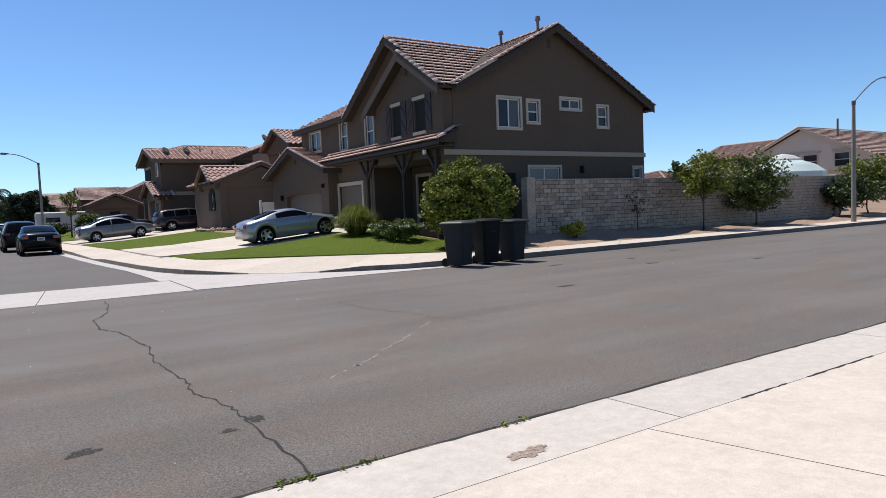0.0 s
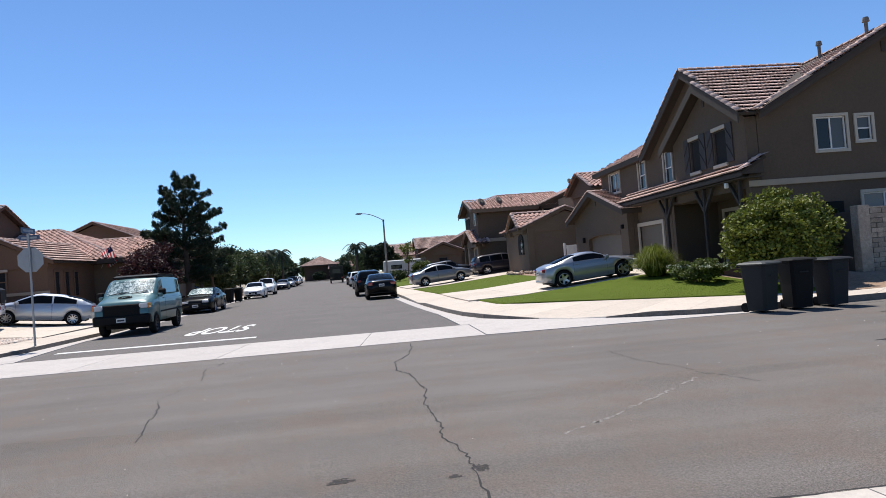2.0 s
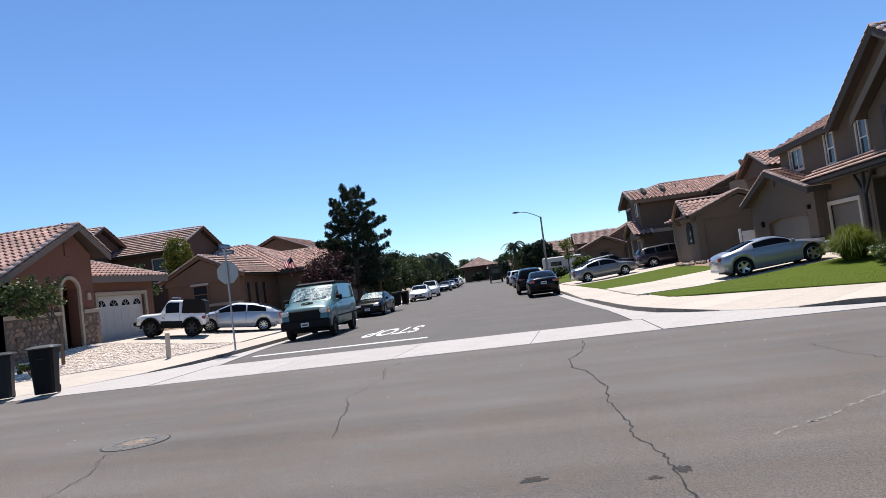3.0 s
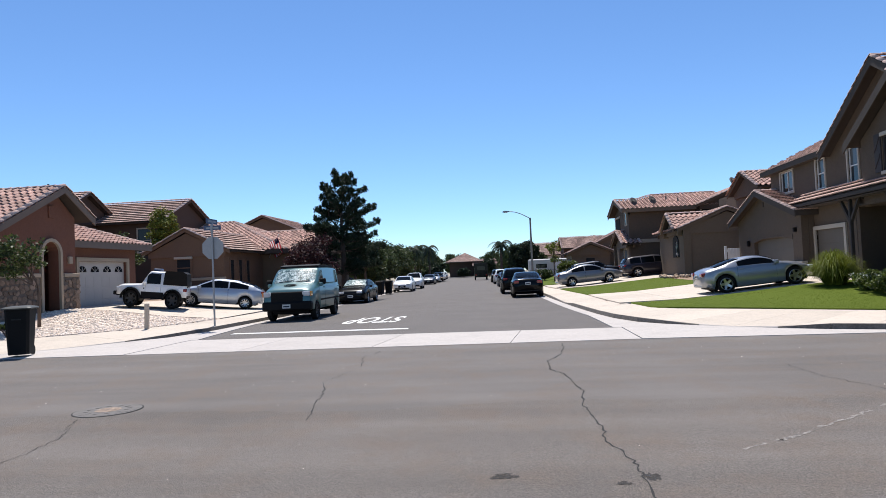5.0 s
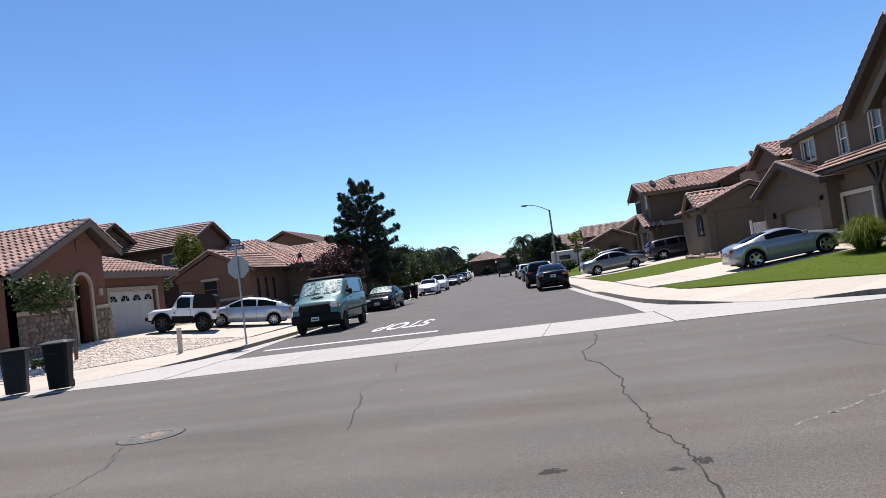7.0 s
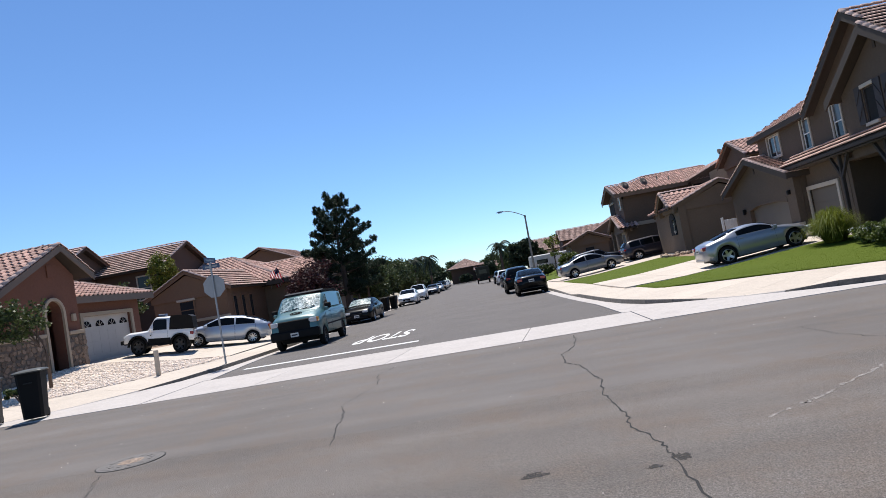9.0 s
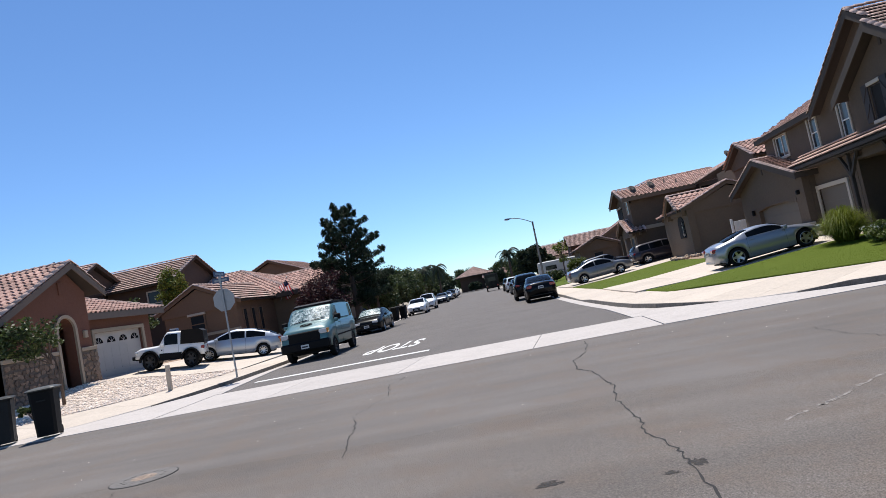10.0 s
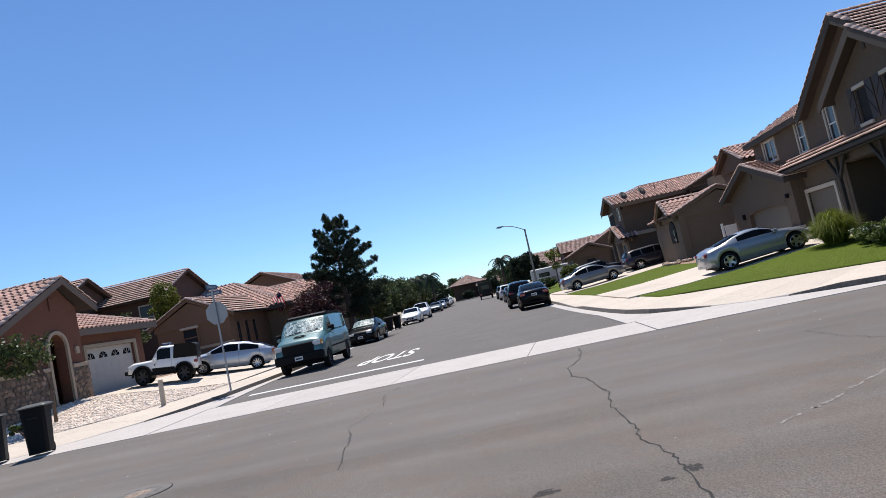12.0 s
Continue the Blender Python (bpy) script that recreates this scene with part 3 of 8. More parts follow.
LEFT_KERB = [(-200, 14.95), (-60, 14.9), (-30, 14.85), (-22, 14.85), (-16, 14.85), (-13.9, 15.3), (-12.5, 16.6), (-11.5, 18.1), (-10.75, 19.2), (-10.35, 21.0), (-10.27, 24.0)] + [(left_curb(y), y) for y in (28, 32, 36, 40, 48, 60, 80, 120, 200, 300)]
LEFT_KERB = LEFT_KERB[::-1]
LK_H = [0.02 if -14 < x < -12 and y < 17 else 0.035 if x == -11.5 else 0.1 if x == -10.75 else 0.04 if 30 < y < 37 or x == -16 else 0.13 for x, y in LEFT_KERB]
kerb_run("kerb_left", LEFT_KERB, LK_H, "weathered concrete kerb, raised stones coloured dark for shade, with a gutter pan")


def pavement(name, front, back, label, mat="concrete"):
    """Concrete slabs between two lines of equal length, with open joints."""
    t = thing(name, label, "pavement", kind="structure")
    n = (len(front) - 1) // 3
    for i in range(n):
        k = i * 3
        ring = [Vector(p) for p in [front[k], front[k + 1], front[k + 2], front[k + 3], back[k + 3], back[k]]]
        mid = sum(ring, Vector()) / 6
        bm = prism(bmesh.new(), [tuple(p + (mid - p).normalized() * 0.008) for p in ring], (0, 0, -0.12))
        part("slab", bm, mat, t)
    return t


def behind(line, heights, gap=0.052):
    """The line along the back of a kerb, a little below its top."""
    out = []
    for i, p in enumerate(line):
        d = (Vector(line[min(i + 1, len(line) - 1)]) - Vector(line[max(i - 1, 0)])).normalized()
        out.append((p[0] - d.y * gap, p[1] + d.x * gap, heights[i] - 0.004))
    return out


def along(line, n):
    """n + 1 even points on a line of (x, y, ...) points."""
    pts = [Vector(p) for p in line]
    lens = [0.0]
    for a, b in zip(pts, pts[1:]):
        lens.append(lens[-1] + (b - a).length)
    out = []
    for k in range(n + 1):
        s = lens[-1] * k / n
        i = max(j for j in range(len(lens) - 1) if lens[j] <= s + 1e-9)
        f = (s - lens[i]) / max(1e-9, lens[i + 1] - lens[i])
        out.append(pts[i].lerp(pts[i + 1], min(1, f)))
    return out


def z3(line, z):
    return [(x, y, z) for x, y in line]


# flush aprons between the cross gutter and the curved kerbs
flat("gutter_apron", "concrete_pale", [(2.62, 14.71), (9.0, 14.28), (8.9, 14.6), (7.75, 14.9), (6.75, 15.37), (5.85, 15.96), (5.15, 16.6), (4.45, 17.3), (3.78, 18.05), (3.24, 18.96), (2.84, 20.55), (2.61, 22.45), (2.22, 22.5), (2.32, 20.0), (2.39, 17.56), (2.62, 17.5)], 0.0105, 0.1,
     "pale concrete apron flush with the gutter", "gutter")
flat("gutter_apron", "concrete_pale", [(-9.42, 14.71), (-9.42, 17.95), (-9.22, 17.97), (-9.42, 19.5), (-9.62, 21.3), (-9.86, 24.0), (-10.23, 24.0), (-10.31, 21.0), (-10.7, 19.16), (-11.46, 18.06), (-12.46, 16.56), (-13.87, 15.26), (-16.0, 14.8), (-16.0, 14.56)], 0.0105, 0.1,
     "pale concrete apron flush with the gutter", "gutter")
RB = behind(RIGHT_KERB, RK_H)
LB = behind(LEFT_KERB[::-1], LK_H[::-1])
corner_front = [p for p in RB if p[1] < 25.6 and p[0] < 9.5]
pavement("pavement_corner_right", along(corner_front, 27), along(z3([(4.15, 25.0), (4.35, 22.2), (5.0, 21.5), (6.6, 20.3), (8.4, 18.8), (10.3, 17.12), (10.8, 16.9)], 0.17), 27), "sunlit pale concrete pavement round the corner")
pavement("pavement_cross_right", along([p for p in RB if p[0] > 8.9], 180), along(z3([(10.8, 16.9), (12.5, 16.25), (16, 16.0), (200, 16.0)], 0.17), 180), "pale concrete pavement along the garden wall")
side_front = [p for p in RB if p[1] > 24.9 and p[1] < 170][::-1]
pavement("pavement_side_right", along(side_front, 180), along([(x + 1.6, y, 0.17) for x, y, z in side_front], 180), "pale concrete pavement along the side street")
left_front = [p for p in LB if p[0] > -61 and p[1] < 28.5]
pavement("pavement_left", along(left_front, 72), along(z3([(-60, 16.9), (-18, 16.9), (-15.2, 18.0), (-13.0, 20.4), (-11.8, 23.5), (-11.8, 28)], 0.18), 72), "sunlit cream concrete pavement round the gravel corner")
left_side = [p for p in LB if p[1] > 27.5 and p[1] < 205]
pavement("pavement_side_left", along(left_side, 180), along([(x - 1.5, y, 0.18) for x, y, z in left_side], 180), "pale concrete pavement along the side street")

# the near side: gutter pan, then the apron where the camera stands
near = thing("pavement_near", "sunlit cream concrete apron with scored joints and stains", "pavement", kind="structure")
for a, b in zip([-14, -11, -8, -5, -2, 0.15, 3.22, 6.85, 9.6, 12.4, 15.5, 18.6], [-11, -8, -5, -2, 0.15, 3.22, 6.85, 9.6, 12.4, 15.5, 18.6, 30]):
    part("slab", prism(bmesh.new(), [(a + 0.006, 3.196, 0.03), (b - 0.006, 3.196, 0.03), (b - 0.006, 3.865, 0.012), (a + 0.006, 3.865, 0.012)], (0, 0, -0.1)), "concrete_pan", near)
for a, b in zip([-14, -10, -6, -2.2, 2.87, 6.9, 11, 15], [-10, -6, -2.2, 2.87, 6.9, 11, 15, 30]):
    sl = 0.39
    part("slab", prism(bmesh.new(), [(a + 0.005 + sl, 1.2, 0.09), (b - 0.005 + sl, 1.2, 0.09), (b - 0.005, 3.188, 0.0305), (a + 0.005, 3.188, 0.0305)], (0, 0, -0.1)), "concrete", near)
    part("slab", prism(bmesh.new(), [(a + 0.005 + sl, -2.5, 0.1), (b - 0.005 + sl, -2.5, 0.1), (b - 0.005 + sl, 1.18, 0.09), (a + 0.005 + sl, 1.18, 0.09)], (0, 0, -0.1)), "concrete", near)
part("bed", bbox(-14, 30, -2.5, 3.86, -0.11, 0.0), "curb", near)

# lots: earth rising to the houses
sheet("lot_right", "dirt", steps(-9, 75, 0.7), steps(15.9, 130, 0.8), lambda x, y: right_height(x, y) - 0.03, "bare tan soil of the right-hand lots", "soil",
      lambda x, y: (y > 16.4 and x > 12) or (y > 17.5 and x > 10.4) or (x + y > 27.6 and x > 5.0) or (y > 25 and x > right_curb(y) + 1.9))
sheet("lot_left", "dirt", steps(-80, -11, 0.8), steps(16.2, 130, 0.9), lambda x, y: left_height(x, y) - 0.05, "bare tan soil of the left-hand lots", "soil",
      lambda x, y: (y > 17.3 and x < -16) or (x < -13.6 and y > 20.8) or (x < -12.4 and y > 24 and x < left_curb(y) - 2))

# ---- roofs ----
def flat_tile(w, l):
    """A low-profile concrete tile: gently waved, thick at its lower edge. x across, y up the slope."""
    bm = bmesh.new()
    cols = [(-w / 2, 0.0), (-w / 4, 0.018), (0, 0.0), (w / 4, 0.018), (w / 2 - 0.006, 0.0)]
    lo = [bm.verts.new((x, 0, 0.1 + z)) for x, z in cols]
    hi = [bm.verts.new((x, l + 0.03, 0.004 + z)) for x, z in cols]
    bt = [bm.verts.new((x, 0, 0.062 + z * 0.6)) for x, z in cols]
    for i in range(4):
        bm.faces.new((lo[i], lo[i + 1], hi[i + 1], hi[i]))
        bm.faces.new((bt[i], bt[i + 1], lo[i + 1], lo[i]))
    return bm


def barrel_tile(w, l):
    """An S-profile clay tile. x across, y up the slope."""
    bm = bmesh.new()
    cols = [(-w / 2, 0.0), (-w * 0.3, 0.07), (-w * 0.12, 0.1), (w * 0.06, 0.07), (w * 0.24, 0.008), (w / 2, 0.0)]
    lo = [bm.verts.new((x, 0, 0.05 + z)) for x, z in cols]
    hi = [bm.verts.new((x, l + 0.03, 0.0 + z * 0.9)) for x, z in cols]
    bt = [bm.verts.new((x, 0, 0.022 + z)) for x, z in cols]
    for i in range(5):
        bm.faces.new((lo[i], lo[i + 1], hi[i + 1], hi[i]))
        bm.faces.new((bt[i], bt[i + 1], lo[i + 1], lo[i]))
    return bm


TILES = {}


def tile_mesh(kind, w, l):
    key = (kind, w, l)
    if key not in TILES:
        TILES[key] = finish(flat_tile(w, l) if kind == "flat" else barrel_tile(w, l), "tile", "tile", kind != "flat")
    return TILES[key]


def slope(house, name, corners, kind="flat", w=0.33, l=0.36, single=0, thick=0.1, edge="fascia", deck="under", run=None):
    """One roof plane: corners in order, the first two along the eave; deck with thickness and tiles in courses.
    Up to `single` tiles, those nearest the first corner, become pieces of their own; the rest is one mesh."""
    c = [Vector(p) for p in corners]
    u = Vector(run) if run else (c[1] - c[0]).normalized()
    n = sum(((c[i] - c[0]).cross(c[i + 1] - c[0]) for i in range(1, len(c) - 1)), Vector()).normalized()
    if n.z < 0:
        n = -n
    v = n.cross(u)
    if v.z < 0:
        v = -v
    roof = part(name, prism(bmesh.new(), c, -n * thick), deck, house)
    out = [((p - c[0]).dot(u), (p - c[0]).dot(v)) for p in c]
    area = sum(out[i][0] * out[(i + 1) % len(out)][1] - out[(i + 1) % len(out)][0] * out[i][1] for i in range(len(out)))
    ccw = out if area > 0 else out[::-1]
    top = max(p[1] for p in out)
    lo, hi = min(p[0] for p in out), max(p[0] for p in out)
    me = tile_mesh(kind, w, l)
    spots = []
    rng = random.Random(len(name) * 7 + round(c[0].x * 10))
    for r in range(int(top / l) + 1):
        for k in range(int((hi - lo) / w) + 1):
            a, b = lo + (k + 0.5) * w, r * l + 0.002
            inside = all((ccw[(i + 1) % len(ccw)][0] - ccw[i][0]) * (b + l * 0.5 - ccw[i][1]) - (ccw[(i + 1) % len(ccw)][1] - ccw[i][1]) * (a - ccw[i][0]) >= -0.05 for i in range(len(ccw)))
            if inside and b + l * 0.6 < top:
                spots.append((a, b))
    base = Matrix((u, v, n)).transposed().to_4x4()
    spots.sort(key=lambda s: math.hypot(s[0], s[1]))
    for a, b in spots[:single]:
        ob = new("tile", me)
        ob.parent = roof
        ob.matrix_world = Matrix.Translation(c[0] + u * a + v * b + n * (0.004 + rng.uniform(0, 0.006))) @ base
    if len(spots) > single:
        co, fa = [], []
        vs = [vv.co.copy() for vv in me.vertices]
        ps = [list(p.vertices) for p in me.polygons]
        for a, b in spots[single:]:
            m = Matrix.Translation(c[0] + u * a + v * b + n * (0.004 + rng.uniform(0, 0.006))) @ base
            k0 = len(co)
            co += [tuple(m @ q) for q in vs]
            fa += [[k0 + i for i in p] for p in ps]
        mm = bpy.data.meshes.new("tiles")
        mm.from_pydata(co, [], fa)
        skin = "tile_clay" if kind == "barrel" else "tile_far"
        mm.materials.append(M[skin])
        tagged(part("tiles", mm, skin, roof), kind="stuff")
    return roof


def barge(house, a, b, depth=0.2, thick=0.05, mat="fascia", out=(0, 0, 0)):
    """A board under a roof's edge from a to b."""
    a, b = Vector(a) + Vector(out) + Vector((0, 0, 0.07)), Vector(b) + Vector(out) + Vector((0, 0, 0.07))
    depth += 0.07
    d = (b - a).normalized()
    side = Vector((0, 0, 1)).cross(d).normalized() * thick
    a, b = a - side * 0.5, b - side * 0.5
    return part("fascia_board", prism(bmesh.new(), [a, b, b - Vector((0, 0, depth)), a - Vector((0, 0, depth))], side), mat, house)


def ridge_caps(house, a, b, w=0.24, l=0.38, mat="tile"):
    """Half-round caps along a ridge, hip or rake."""
    a, b = Vector(a), Vector(b)
    d = b - a
    n = max(1, int(d.length / l))
    key = ("cap", w, l)
    if key not in TILES:
        bm = bmesh.new()
        rows = []
        for y, s, z in ((0, 1.0, 0.02), (l + 0.04, 0.86, 0.0)):
            rows.append([bm.verts.new((math.cos(t) * w / 2 * s, y, math.sin(t) * w * 0.34 * s + z)) for t in [math.pi * i / 6 for i in range(7)]])
        for i in range(6):
            bm.faces.new((rows[0][i], rows[0][i + 1], rows[1][i + 1], rows[1][i]))
        bm.faces.new(rows[0])
        TILES[key] = finish(bm, "ridge_cap", mat, True)
    dn = d.normalized()
    side = dn.cross(Vector((0, 0, 1))).normalized()
    up = side.cross(dn)
    rot = Matrix((side, dn, up)).transposed().to_4x4()
    for i in range(n):
        ob = new("ridge_cap", TILES[key])
        ob.parent = house
        ob.matrix_world = Matrix.Translation(a + d * (i / n)) @ rot


# ---- the brown house on the corner ----
def roof_edge_tiles(house, a, b):
    ridge_caps(house, a, b, 0.22, 0.36)


def corner_house():
    h = thing("corner_house", "two-storey dark brown stucco house with a tiled roof", "house", pose(12.6, 20.2, 0.5))
    h.matrix_world = Matrix()
    SY, X0, X1, T = 20.24, 12.64, 23.33, 0.25
    AX, AZ, EZ = 17.95, 8.45, 5.72
    base = 0.3

    # side wall with the big gable; u runs along +x
    side_windows = [(15.13, 16.2, 4.5, 5.6, "v"), (16.6, 17.14, 4.75, 5.56, "h"), (18.36, 19.43, 5.36, 5.74, "v"), (20.46, 21.02, 4.7, 5.54, "h"),
                    (16.6, 18.2, 1.9, 2.98, "v"), (22.62, 23.12, 2.1, 2.96, "h")]
    wall = part("wall", wall_mesh((0, SY, 0), (1, 0), [(13.06, base), (X1, base), (X1, EZ), (AX, AZ - 0.05), (13.06, EZ + 0.23)], [w[:4] for w in side_windows], T), "stucco", h)
    part("wall", bbox(X0, 13.055, SY, SY + T, base, 3.395), "stucco", h)
    for a, b, c, d, s in side_windows:
        low = c == 1.9
        window_set(h, (0, SY, 0), (1, 0), a, b, c, d, T, split=s, blind=True, glass_mat="curtain" if low else "window", second="curtain" if low else "window_grey")
    part("band", bbox(X0 - 0.02, X1 + 0.05, SY - 0.06, SY + 0.02, 3.43, 3.63, 0.01), "trim_tan", h, "tan band between the storeys")
    part("vent", bbox(17.75, 17.9, SY - 0.03, SY + 0.02, 7.7, 8.05), "fascia", h)
    part("wall_lamp", bbox(19.35, 19.5, SY - 0.12, SY, 2.75, 3.05, 0.02), "black_trim", h)
    part("utility_box", bbox(15.2, 15.75, SY - 0.2, SY, 2.2, 2.75, 0.02), "black_trim", h)
    # far and back walls
    part("wall", wall_mesh((X1, 0, 0), (0, 1), [(SY + T, base), (36, base), (36, EZ), (SY + T, EZ)], [], T), "stucco", h)
    part("wall", bbox(13.4, X1, 35.7, 36.0, base, EZ), "stucco", h)

    # bay with the small gable, facing the side street; u runs along -y
    BY, BA = 25.4, 22.75
    bay = [(-24.0, -23.3, 4.45, 5.65), (-22.25, -21.45, 4.45, 5.65)]
    part("wall", wall_mesh((X0, 0, 0), (0, -1), [(-BY, 3.4), (-SY, 3.4), (-SY, 5.75), (-BA, 7.3), (-BY, 5.75)], bay, 0.4), "stucco", h)
    part("wall", wall_mesh((X0, BY, 0), (1, 0), [(0.41, 3.4), (0.66, 3.4), (0.66, 5.8), (0.41, 5.8)], [], 0.1), "stucco", h)
    for a, b, c, d in bay:
        window_set(h, (X0, 0, 0), (0, -1), a, b, c, d, 0.25, trim=None, split="none", glass_mat="interior", frame_mat="shutter")
        part("lintel", bbox(X0 - 0.06, X0 + 0.02, -b - 0.06, -a + 0.06, d, d + 0.13, 0.01), "trim", h)
        part("sill", bbox(X0 - 0.08, X0 + 0.02, -b - 0.05, -a + 0.05, c - 0.12, c, 0.01), "trim", h)
        for s0, s1 in ((-b - 0.46, -b - 0.06), (-a + 0.06, -a + 0.46)):
            sh = part("shutter", bbox(X0 - 0.045, X0, s0, s1, c - 0.02, d + 0.12, 0.008), "shutter", h)
            up = s0 < -b
            for z0 in (c + 0.12, (c + d) / 2 + 0.1):
                z1 = z0 + 0.42
                ya, yb = (s0 + 0.04, s1 - 0.04) if up else (s1 - 0.04, s0 + 0.04)
                part("batten", prism(bmesh.new(), [(X0 - 0.047, ya, z0), (X0 - 0.047, ya, z0 + 0.07), (X0 - 0.047, yb, z1 + 0.07), (X0 - 0.047, yb, z1)], (-0.02, 0, 0)), "shutter", sh)
    part("vent", bbox(X0 - 0.03, X0 + 0.02, BA - 0.07, BA + 0.07, 6.7, 7.0), "fascia", h)

    # wall with the tall gable behind the bay, and the plain upper wall beyond it
    GX, GA, GZ, GY1, LY = 13.05, 24.35, 8.38, 28.5, 35.1
    ups = [(-27.2, -26.45, 4.35, 5.8), (-29.95, -29.2, 4.5, 5.8), (-33.8, -32.4, 4.75, 5.75)]
    part("wall", wall_mesh((GX, 0, 0), (0, -1), [(-GY1, 3.4), (-SY - T, 3.4), (-SY - T, 5.9), (-GA, GZ), (-GY1, 5.85)], ups[:1], 0.25), "stucco", h)
    part("wall", wall_mesh((GX, 0, 0), (0, -1), [(-LY, 0.4), (-GY1, 0.4), (-GY1, 6.0), (-LY, 6.0)], ups[1:] + [(-30.3, -27.3, 0.41, 2.85)], 0.25), "stucco", h)
    window_set(h, (GX, 0, 0), (0, -1), *ups[0], 0.25, split="h", blind=True, second="window_grey")
    window_set(h, (GX, 0, 0), (0, -1), *ups[1], 0.25, split="h", blind=True, second="window_grey")
    window_set(h, (GX, 0, 0), (0, -1), *ups[2], 0.25, split="v", blind=True, second="window_grey")
    part("wall", bbox(GX + 0.01, 18, LY - 0.25, LY, 0.4, 6.0), "stucco", h)

    # small single garage door under the pent roof
    part("wall", wall_mesh((12.95, 0, 0), (0, -1), [(-31.0, 0.4), (-26.7, 0.4), (-26.7, 3.95), (-31.0, 3.95)], [(-30.1, -27.6, 0.41, 2.75)], 0.1), "stucco_low", h)
    bm = bmesh.new()
    box(bm, 12.88, 12.99, 27.43, 27.6, 0.4, 2.92)
    box(bm, 12.88, 12.99, 30.1, 30.27, 0.4, 2.92)
    box(bm, 12.88, 12.99, 27.6, 30.1, 2.75, 2.92)
    part("garage_surround", bm, "trim", h, "cream surround of the single garage door")
    gd = part("garage_door", bbox(13.02, 13.04, 27.6, 30.1, 0.41, 2.75), "garage", h)
    for r in range(4):
        part("panel", bbox(13.012, 13.02, 27.63, 30.07, 0.44 + r * 0.57, 0.995 + r * 0.57, 0.003), "garage", gd)

    # porch in the shade under the upper floor
    part("porch_floor", bbox(12.62, 15.0, 20.5, 26.7, 0.4, 0.75), "stucco_dark", h)
    part("porch_wall", wall_mesh((14.9, 0, 0), (0, -1), [(-26.7, 0.7), (-20.5, 0.7), (-20.5, 3.8), (-26.7, 3.8)], [(-25.9, -24.9, 0.76, 2.95), (-23.6, -22.2, 1.5, 2.8)], 0.2), "stucco_low", h)
    part("porch_wall", bbox(12.96, 14.9, 26.45, 26.69, 0.4, 3.8), "stucco_low", h)
    part("porch_ceiling", bbox(12.7, 14.9, 20.5, 26.45, 3.42, 3.5), "stucco_low", h)
    window_set(h, (14.9, 0, 0), (0, -1), -23.6, -22.2, 1.5, 2.8, 0.2, split="v", blind=True)
    bm = bmesh.new()
    box(bm, 14.84, 14.93, 24.76, 24.9, 0.76, 3.09)
    box(bm, 14.84, 14.93, 25.9, 26.04, 0.76, 3.09)
    box(bm, 14.84, 14.93, 24.9, 25.9, 2.95, 3.09)
    part("door_surround", bm, "trim", h)
    d = part("front_door", bbox(14.96, 15.0, 24.9, 25.9, 0.76, 2.95), "door_dark", h)
    for z in (0.95, 1.95):
        part("door_panel", bbox(14.945, 14.96, 25.05, 25.75, z, z + 0.8, 0.006), "door_dark", d)
    for py in (20.6, 23.0, 26.15):
        post = part("porch_post", bbox(12.44, 12.56, py - 0.06, py + 0.06, 0.4, 3.7, 0.015), "wood_post", h)
        for s in (-1, 1):
            if 20 < py + s * 0.6 < 26.9:
                part("brace", prism(bmesh.new(), [(12.45, py + s * 0.07, 2.85), (12.45, py + s * 0.07, 3.02), (12.45, py + s * 0.62, 3.7), (12.45, py + s * 0.74, 3.7)], (0.1, 0, 0)), "wood_post", post)
    part("porch_beam", bbox(12.4, 12.6, 20.3, 26.9, 3.7, 3.88, 0.01), "wood_post", h)
    lamp = part("camera_lamp", bbox(12.2, 12.32, 20.95, 21.07, 3.5, 3.68, 0.02), "trim_white", h, "small white security light")

    # pent roof along the front
    slope(h, "pent_roof", [(12.2, 31.05, 3.92), (12.2, 19.95, 3.92), (13.06, 19.95, 4.42), (13.06, 31.05, 4.42)], single=0)
    barge(h, (12.2, 31.05, 3.83), (12.2, 19.95, 3.83), 0.05, -0.05)
    part("soffit", bbox(12.24, 13.0, 20.0, 31.0, 3.72, 3.75), "fascia", h)
    part("pent_end", prism(bmesh.new(), [(12.22, 19.97, 3.85), (13.0, 19.97, 3.85), (13.0, 19.97, 4.3)], (0, 0.2, 0)), "fascia", h)
    roof_edge_tiles(h, (12.16, 19.97, 3.97), (13.0, 19.97, 4.46))

    # double garage wing with its low gable
    WX, W0, W1, WA, WE, WZ = 12.4, 30.25, 38.4, 34.5, 3.72, 4.92
    part("wall", wall_mesh((WX, 0, 0), (0, -1), [(-W1, 0.4), (-W0, 0.4), (-W0, WE), (-WA, WZ), (-W1, WE)], [(-36.1, -31.2, 0.41, 2.65)], 0.3), "stucco_low", h)
    part("wall", bbox(WX + 0.31, 13.04, W0, W0 + 0.25, 0.4, WE), "stucco_low", h)
    part("wall", bbox(WX + 0.31, 17, W1 - 0.25, W1, 0.4, WE), "stucco_low", h)
    gd = part("garage_door", bbox(WX + 0.2, WX + 0.24, 31.2, 36.1, 0.41, 2.65), "garage", h)
    for r in range(4):
        part("panel", bbox(WX + 0.192, WX + 0.2, 31.23, 36.07, 0.44 + r * 0.55, 0.975 + r * 0.55, 0.003), "garage", gd)
